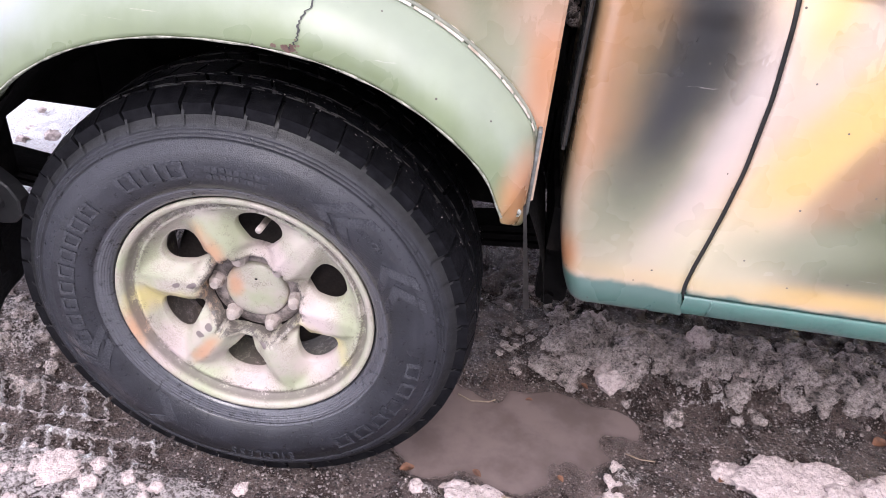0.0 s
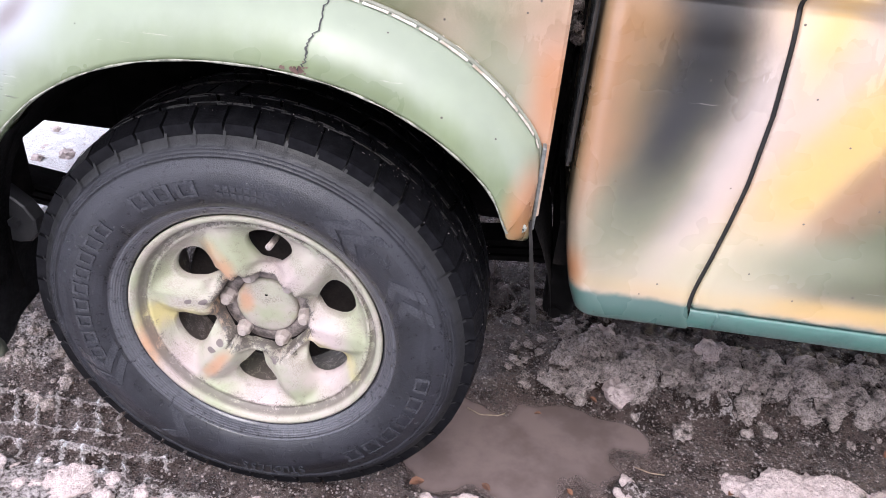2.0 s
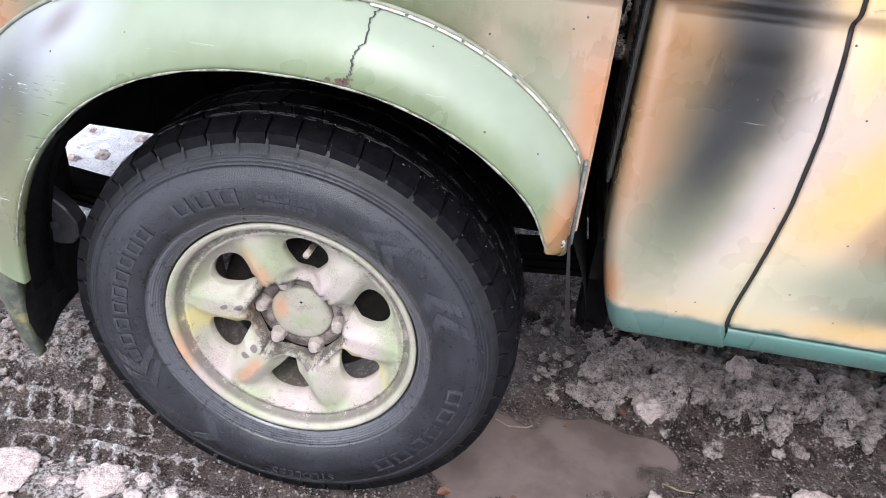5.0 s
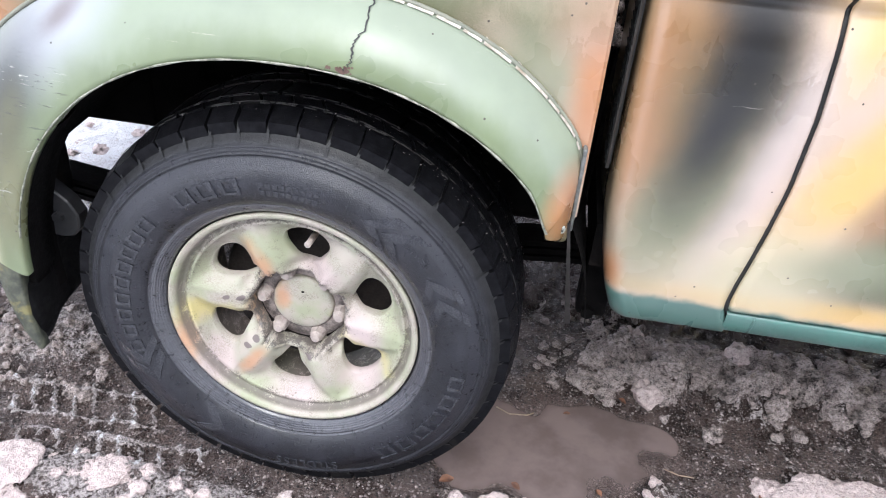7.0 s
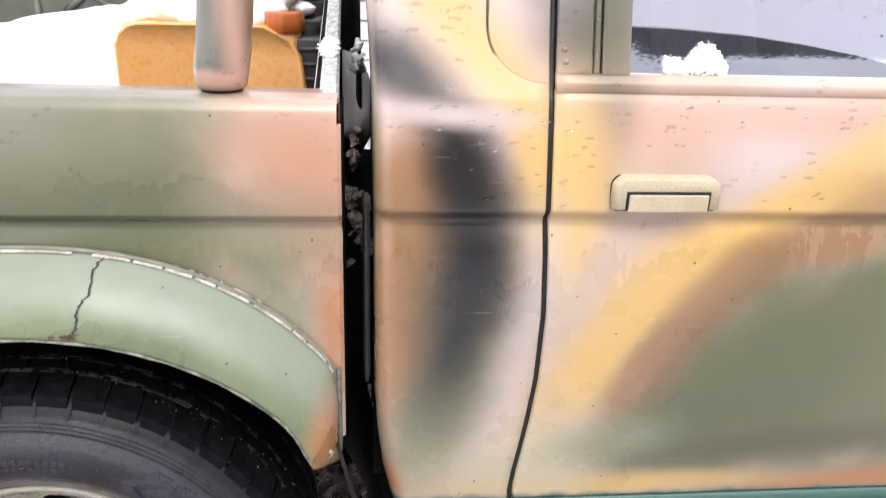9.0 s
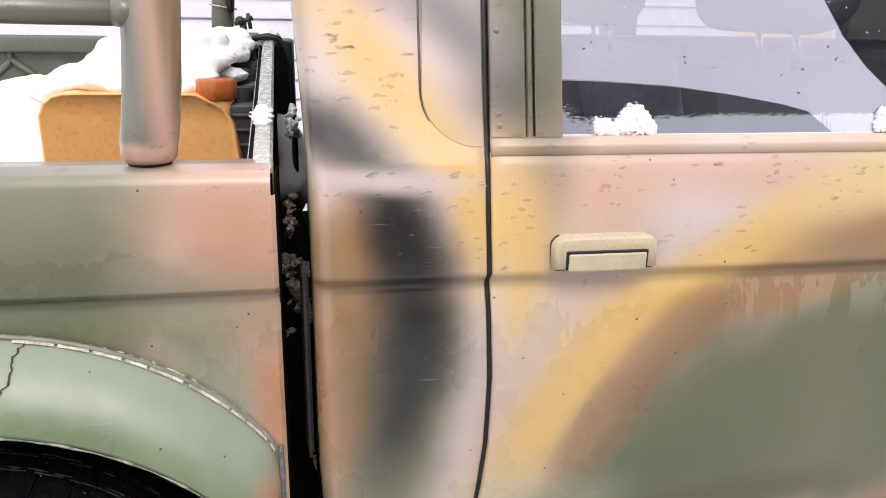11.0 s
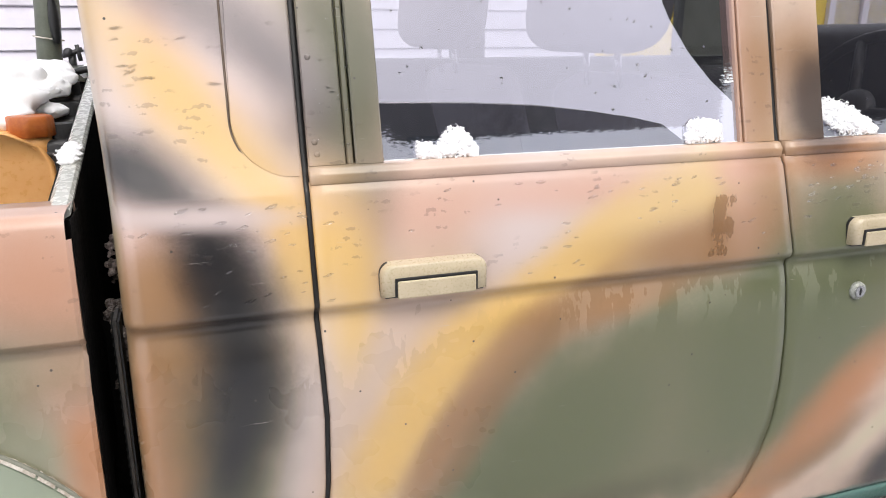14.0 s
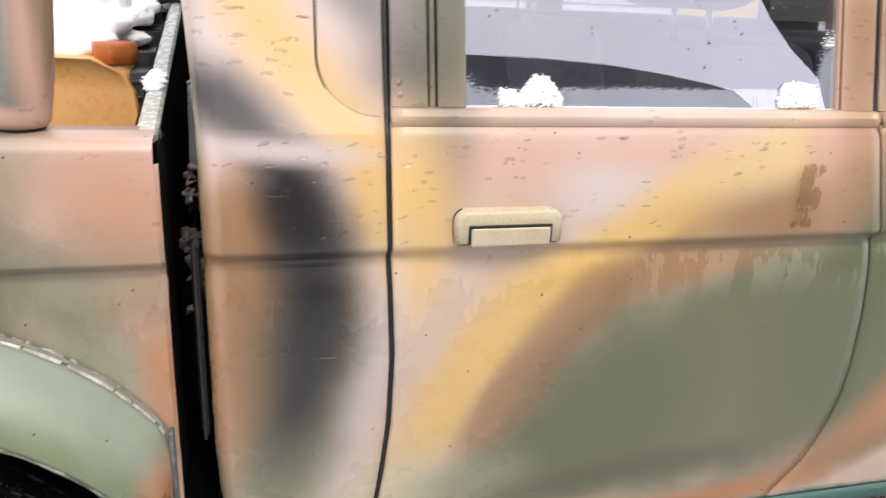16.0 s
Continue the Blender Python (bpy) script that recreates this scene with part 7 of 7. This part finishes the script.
# ---- slush and litter on the ground ----
def build_chunks():
    rng = random.Random(17)
    clods, pale, grit = Heap(), Heap(), Heap()
    def clod(x, y, r, k, squash):
        """One lump with smaller ones frozen to it."""
        lump(clods, (x, y, ground_at(x, y)[0] + r * 0.15), r, k, squash, level=2, rough=0.7, freq=1.5)
        for j in range(3):
            a = rng.uniform(0, 6.28)
            q = r * rng.uniform(0.3, 0.6)
            px, py = x + r * 0.8 * math.cos(a), y + r * 0.8 * math.sin(a)
            lump(clods, (px, py, ground_at(px, py)[0] + r * rng.uniform(0.1, 0.6) * squash), q, k * 5 + j, 0.8, level=1, rough=0.5, freq=1.6)
    for k in range(430):
        x = rng.uniform(0.56, 1.50)
        y = 0.50 + rng.gauss(0, 0.07) + 0.05 * (x - 1.0)
        clod(x, y, (0.005 + 0.024 * rng.random() ** 1.6) * (1.15 if 0.42 < y < 0.62 else 0.7), k, rng.uniform(0.65, 1.0))
    for k in range(90):
        clod(rng.uniform(0.45, 0.75), rng.uniform(0.40, 0.75), rng.uniform(0.004, 0.014), k + 500, 0.8)
    for k in range(110):
        clod(rng.uniform(-0.95, -0.50), rng.uniform(0.12, 0.45), rng.uniform(0.004, 0.017), k + 700, 0.8)
    for cx, cy, n, sx, sy, big in ((1.13, 0.17, 16, 0.10, 0.03, 0.04), (0.72, 0.14, 4, 0.015, 0.015, 0.018), (-0.33, -0.08, 46, 0.2, 0.022, 0.016), (1.28, 0.22, 8, 0.03, 0.02, 0.022), (0.42, 0.035, 16, 0.09, 0.014, 0.016), (0.70, 0.095, 5, 0.02, 0.012, 0.02)):
        for k in range(n):
            x, y = cx + rng.gauss(0, sx), cy + rng.gauss(0, sy)
            r = rng.uniform(0.35, 1.0) * big
            lump(pale, (x, y, ground_at(x, y)[0] + r * 0.1), r, k + int(cx * 100), rng.uniform(0.3, 0.5), level=3, rough=0.5, freq=1.6, fine=0.15)
    # broad flat cakes of clean slush
    for x, y, r in ((-0.545, -0.085, 0.060), (-0.36, -0.068, 0.045), (-0.52, -0.16, 0.05), (-0.35, -0.145, 0.014), (1.06, 0.185, 0.055), (1.14, 0.19, 0.04), (0.458, 0.030, 0.045), (0.40, 0.03, 0.03), (0.705, 0.130, 0.018), (0.714, 0.086, 0.030), (1.035, 0.165, 0.065), (1.11, 0.175, 0.05), (1.183, 0.200, 0.034)):
        lump(pale, (x, y, ground_at(x, y)[0]), r, int(x * 700) + 3, 0.22, level=4, rough=0.3, freq=0.8, fine=0.0)
    for k in range(19000):
        x, y = rng.uniform(-0.9, 1.55), rng.uniform(-0.15, 0.56)
        if rng.random() > 0.55 + 0.9 * bump_noise(x * 7, y * 7, 8):
            continue
        if any(in_spot(x, y, s) < 0.9 for s in PUDDLES) and rng.random() < 0.85:
            continue
        r = 0.0006 + 0.0032 * rng.random() ** 3
        lump(grit, (x, y, ground_at(x, y)[0] + r * 0.3), r, k, 0.8, level=1, rough=0.4)
    for heap, voxel in ((clods, 0.0030), (pale, 0.0030)):
        skin = fuse(heap, voxel, 1, voxel * 1.0)
        heap.mesh = skin.copy
    for name, bm, material, label in (("slush_clods", clods, ICE, "grey clods of frozen slush ploughed up beside the track"), ("slush_lumps", pale, CLEAN_ICE, "pale lumps of wet slush"), ("grit", grit, GRIT, "icy grit scattered over the mud")):
        tagged(part(name, bm.mesh(), material), label, "slush", kind="stuff")


def build_litter():
    rng = random.Random(23)
    for x, y, s in ((0.655, 0.385, 0.010), (0.43, 0.10, 0.011), (0.60, 0.12, 0.009), (0.29, 0.085, 0.016), (1.32, 0.36, 0.02), (1.36, 0.39, 0.018), (0.53, 0.33, 0.008), (0.93, 0.17, 0.009)):
        z = max(ground_at(x, y)[0], -0.0305) + 0.004
        leaf = thing("leaf", (x, y, z), "small dead brown leaf lying in the mud", "leaf", "dead leaves")
        bm = bmesh.new()
        turn, rows = rng.uniform(0, 6), []
        for j in range(7):
            u = j / 6
            w = 0.42 * math.sin(math.pi * (0.06 + 0.9 * u)) * (1 + 0.25 * math.sin(u * 19))
            row = []
            for v in (-1, -0.5, 0, 0.5, 1):
                p = Vector(((u - 0.5) * 2 * s, v * w * s * 1.6, s * (0.25 * v * v + 0.2 * math.sin(4 * u))))
                row.append(Matrix.Translation((x, y, z)) @ Matrix.Rotation(turn, 4, "Z") @ p)
            rows.append(row)
        grid(bm, rows)
        part("blade", bm, LEAF, leaf)
    for pts in ([(0.37, 0.315), (0.40, 0.30), (0.44, 0.305), (0.455, 0.315)], [(0.74, 0.215), (0.77, 0.205), (0.80, 0.20)], [(0.47, 0.05), (0.53, 0.04), (0.60, 0.035)]):
        way = [(x, y, max(ground_at(x, y)[0], -0.0305) + 0.004) for x, y in pts]
        twig = thing("twig", way[0], "thin pale dry stalk lying on the mud", "twig", "dry stalks")
        bm = bmesh.new()
        tube(bm, way, 0.0016, 6)
        part("stalk", bm, TWIG, twig)


def build_ice_chunks():
    """Larger frozen lumps that stand out of the ploughed ridge."""
    for k, (x, y, r, squash) in enumerate(((0.709, 0.405, 0.036, 0.6), (0.798, 0.51, 0.030, 0.9), (0.984, 0.600, 0.034, 1.0), (0.924, 0.538, 0.026, 0.9), (1.036, 0.553, 0.026, 0.9), (1.099, 0.557, 0.027, 0.9), (1.017, 0.459, 0.024, 0.7),
                                           (1.142, 0.486, 0.032, 0.7), (1.215, 0.512, 0.029, 0.8), (1.232, 0.556, 0.023, 0.9), (1.319, 0.586, 0.026, 0.7), (0.904, 0.493, 0.024, 0.8), (0.680, 0.600, 0.030, 0.9), (0.86, 0.585, 0.024, 0.9))):
        heap, rng = Heap(), random.Random(k + 60)
        z = ground_at(x, y)[0] + r * 0.35 * squash
        lump(heap, (x, y, z), r, k + 900, squash, level=3, rough=0.55, freq=1.5, fine=0.3)
        for j in range(7):
            a = rng.uniform(0, 6.28)
            lump(heap, (x + 0.75 * r * math.cos(a), y + 0.6 * r * math.sin(a), z + r * rng.uniform(-0.3, 0.5) * squash), r * rng.uniform(0.25, 0.5), k * 11 + j, 0.9, level=2, rough=0.6, freq=1.7, fine=0.3)
        ob = thing("ice_chunk", (x, y, z - r * squash), "pinkish grey lump of frozen slush with mud in it", "ice chunk", "ice chunks along the sill")
        part("ice", fuse(heap, 0.0024, 0, 0.0014), ICE if k % 3 else CLEAN_ICE, ob)


def build_snow_clods():
    """Low clods and brown soil on the snow behind the wheel."""
    rng = random.Random(88)
    for k in range(16):
        x, y = rng.uniform(-1.3, -0.9), rng.uniform(0.85, 1.4)
        r = rng.uniform(0.008, 0.028)
        heap = Heap()
        lump(heap, (x, y, ground_at(x, y)[0] + r * 0.2), r, k + 300, 0.6, level=3, rough=0.7, freq=1.5, fine=0.3)
        ob = thing("snow_clod", (x, y, ground_at(x, y)[0]), "trampled clod of snow with soil in it", "snow", "clods behind the wheel")
        part("snow", heap.mesh(), CLEAN_ICE if k % 4 else ICE, ob)


build_chunks()
build_ice_chunks()
build_snow_clods()
build_litter()


# ---- round about ----
def build_house():
    house = thing("house", (0.5, 5.2, 0), "house with pale lilac white horizontal siding", "house")
    bm = bmesh.new()
    box(bm, (-5.0, 5.26, 0.0), (4.05, 9.0, 3.4))
    wall = part("wall", bm, SIDING, house, smooth=False)
    for k in range(22):
        z = 0.05 + 0.15 * k
        bm = bmesh.new()
        rows = [[(x, y, zz) for x in (-5.02, 4.07)] for y, zz in ((5.255, z), (5.222, z), (5.218, z + 0.006), (5.226, z + 0.07), (5.24, z + 0.135), (5.255, z + 0.149))]
        grid(bm, rows)
        part("board", bm, SIDING, wall, smooth=False)
    bm = bmesh.new()
    grid(bm, [[(-5.4, 4.8, 3.3), (4.4, 4.8, 3.3)], [(-5.4, 7.1, 5.0), (4.4, 7.1, 5.0)], [(-5.4, 9.4, 3.3), (4.4, 9.4, 3.3)]])
    bmesh.ops.solidify(bm, geom=bm.faces[:], thickness=0.12)
    part("roof", bm, SNOW, house, "snow-covered roof", smooth=False)
    other = thing("yellow_house", (6.5, 7.5, 0), "yellow house with white window frames beyond the truck", "house")
    bm = bmesh.new()
    box(bm, (4.6, 7.0, 0), (11.0, 11.0, 3.6))
    part("wall", bm, YELLOW, other, smooth=False)
    for x in (6.2, 8.35):
        bm = bmesh.new()
        for lo, hi in (((x, 6.93, 1.0), (x + 0.1, 7.0, 2.3)), ((x + 1.1, 6.93, 1.0), (x + 1.2, 7.0, 2.3)), ((x, 6.93, 1.0), (x + 1.2, 7.0, 1.1)), ((x, 6.93, 2.2), (x + 1.2, 7.0, 2.3)), ((x + 0.55, 6.94, 1.1), (x + 0.65, 7.0, 2.2))):
            box(bm, lo, hi, 0.01)
        win = part("window", bm, SIDING, other, "white window frame", smooth=False)
        bm = bmesh.new()
        box(bm, (x + 0.1, 6.97, 1.1), (x + 1.1, 6.99, 2.2))
        part("pane", bm, FAR_GLASS, win, smooth=False)
    bm = bmesh.new()
    grid(bm, [[(3.9, 6.7, 3.5), (11.4, 6.7, 3.5)], [(3.9, 9.0, 5.2), (11.4, 9.0, 5.2)], [(3.9, 11.3, 3.5), (11.4, 11.3, 3.5)]])
    bmesh.ops.solidify(bm, geom=bm.faces[:], thickness=0.12)
    part("roof", bm, SNOW, other, "snow-covered roof", smooth=False)


def build_tree(x, y, height, seed):
    rng = random.Random(seed)
    tree = thing("bare_tree", (x, y, 0), "bare winter tree with thin dark branches", "tree", "bare trees across the road")
    bm = bmesh.new()
    tube(bm, [(x + 0.15 * math.sin(k), y + 0.1 * math.cos(2 * k), height * k / 7) for k in range(8)], lambda t: 0.16 * (1 - 0.85 * t), 10)
    part("trunk", bm, BARK, tree)
    bm = bmesh.new()

    def limb(p, d, length, r, depth):
        pts, q = [p.copy()], p.copy()
        for k in range(5):
            d = (d + Vector((rng.gauss(0, 0.16), rng.gauss(0, 0.16), rng.gauss(0.05, 0.12)))).normalized()
            q = q + d * length / 5
            pts.append(q.copy())
            if depth and k > 0:
                for j in range(2):
                    limb(q, (d + Vector((rng.gauss(0, 0.7), rng.gauss(0, 0.7), rng.gauss(0.2, 0.5)))).normalized(), length * 0.55, r * 0.5, depth - 1)
        tube(bm, pts, lambda t: r * (1 - 0.8 * t), 4, caps=False)
    for k in range(9):
        z = height * rng.uniform(0.25, 0.95)
        a = rng.uniform(0, 6.28)
        limb(Vector((x, y, z)), Vector((math.cos(a), math.sin(a), 0.7)).normalized(), height * 0.3, 0.045, 2)
    part("crown", bm, BARK, tree)


def build_van():
    """What the side windows mirror: a dark van parked across the yard, and a dark shed beside it."""
    van = thing("parked_van", (1.4, -5.0, 0), "dark grey van parked across the yard", "van")
    bm = bmesh.new()
    rows = []
    for y, k in ((-6.0, 0.98), (-5.9, 1.0), (-4.08, 1.0), (-4.0, 0.985)):
        rows.append([(x, y, z * k if z > 1 else z) for x, z in ((-1.5, 0.4), (-1.5, 2.8), (-1.4, 3.03), (1.0, 3.09), (2.0, 3.08), (2.65, 3.06), (3.22, 3.02), (3.68, 2.955), (4.08, 2.88), (4.3, 2.82), (4.5, 2.63), (4.75, 1.9), (5.6, 1.5), (5.7, 0.4))])
    vs = grid(bm, rows, closed=True)
    bm.faces.new(vs[0])
    bm.faces.new(vs[-1][::-1])
    bmesh.ops.recalc_face_normals(bm, faces=bm.faces)
    body = part("body", bm, DARK_CAR, van, smooth=False)
    for a, b in ((2.1, 2.9), (3.0, 3.42)):
        bm = bmesh.new()
        box(bm, (a, -3.995, 2.2), (b, -3.985, 2.76), 0.003)
        part("side_window", bm, surface("blue_dark_glass", (0.01, 0.02, 0.035), (0.015, 0.03, 0.05), 0.08, 5, 60), van, "dark blue side window", smooth=False)
    for x in (-0.5, 4.4):
        bm = bmesh.new()
        bmesh.ops.create_cone(bm, cap_ends=True, segments=28, radius1=0.38, radius2=0.38, depth=0.25, matrix=Matrix.Translation((x, -4.15, 0.38)) @ Matrix.Rotation(radians(90), 4, "X"))
        part("wheel", bm, RUBBER, van, smooth=False)
    shed = thing("dark_shed", (7.5, -5.5, 0), "dark shed with a curved roof edge beside the van", "shed")
    bm = bmesh.new()
    rows = [[(x, y, z) for x, z in ((5.3, 0.0), (5.1, 2.9), (4.88, 3.15), (4.72, 3.42), (4.6, 3.75), (4.53, 4.2), (4.55, 5.2), (10.0, 5.4), (10.0, 0.0))] for y in (-4.3, -4.0)]
    rows[0] = [(x + 6.5, -8.0, z) for x, y, z in rows[0]]
    vs = grid(bm, rows, closed=True)
    bm.faces.new(vs[0])
    bm.faces.new(vs[-1][::-1])
    bmesh.ops.recalc_face_normals(bm, faces=bm.faces)
    part("shell", bm, surface("dark_sheet", (0.012, 0.013, 0.014), (0.02, 0.021, 0.022), 0.8, 4, 60), shed, smooth=False)


build_house()
build_van()
for x, y, h, seed in ((-7.5, -22, 6.0, 1), (-3.5, -25, 7.0, 2), (13.0, -17, 6.0, 3)):
    build_tree(x, y, h, seed)
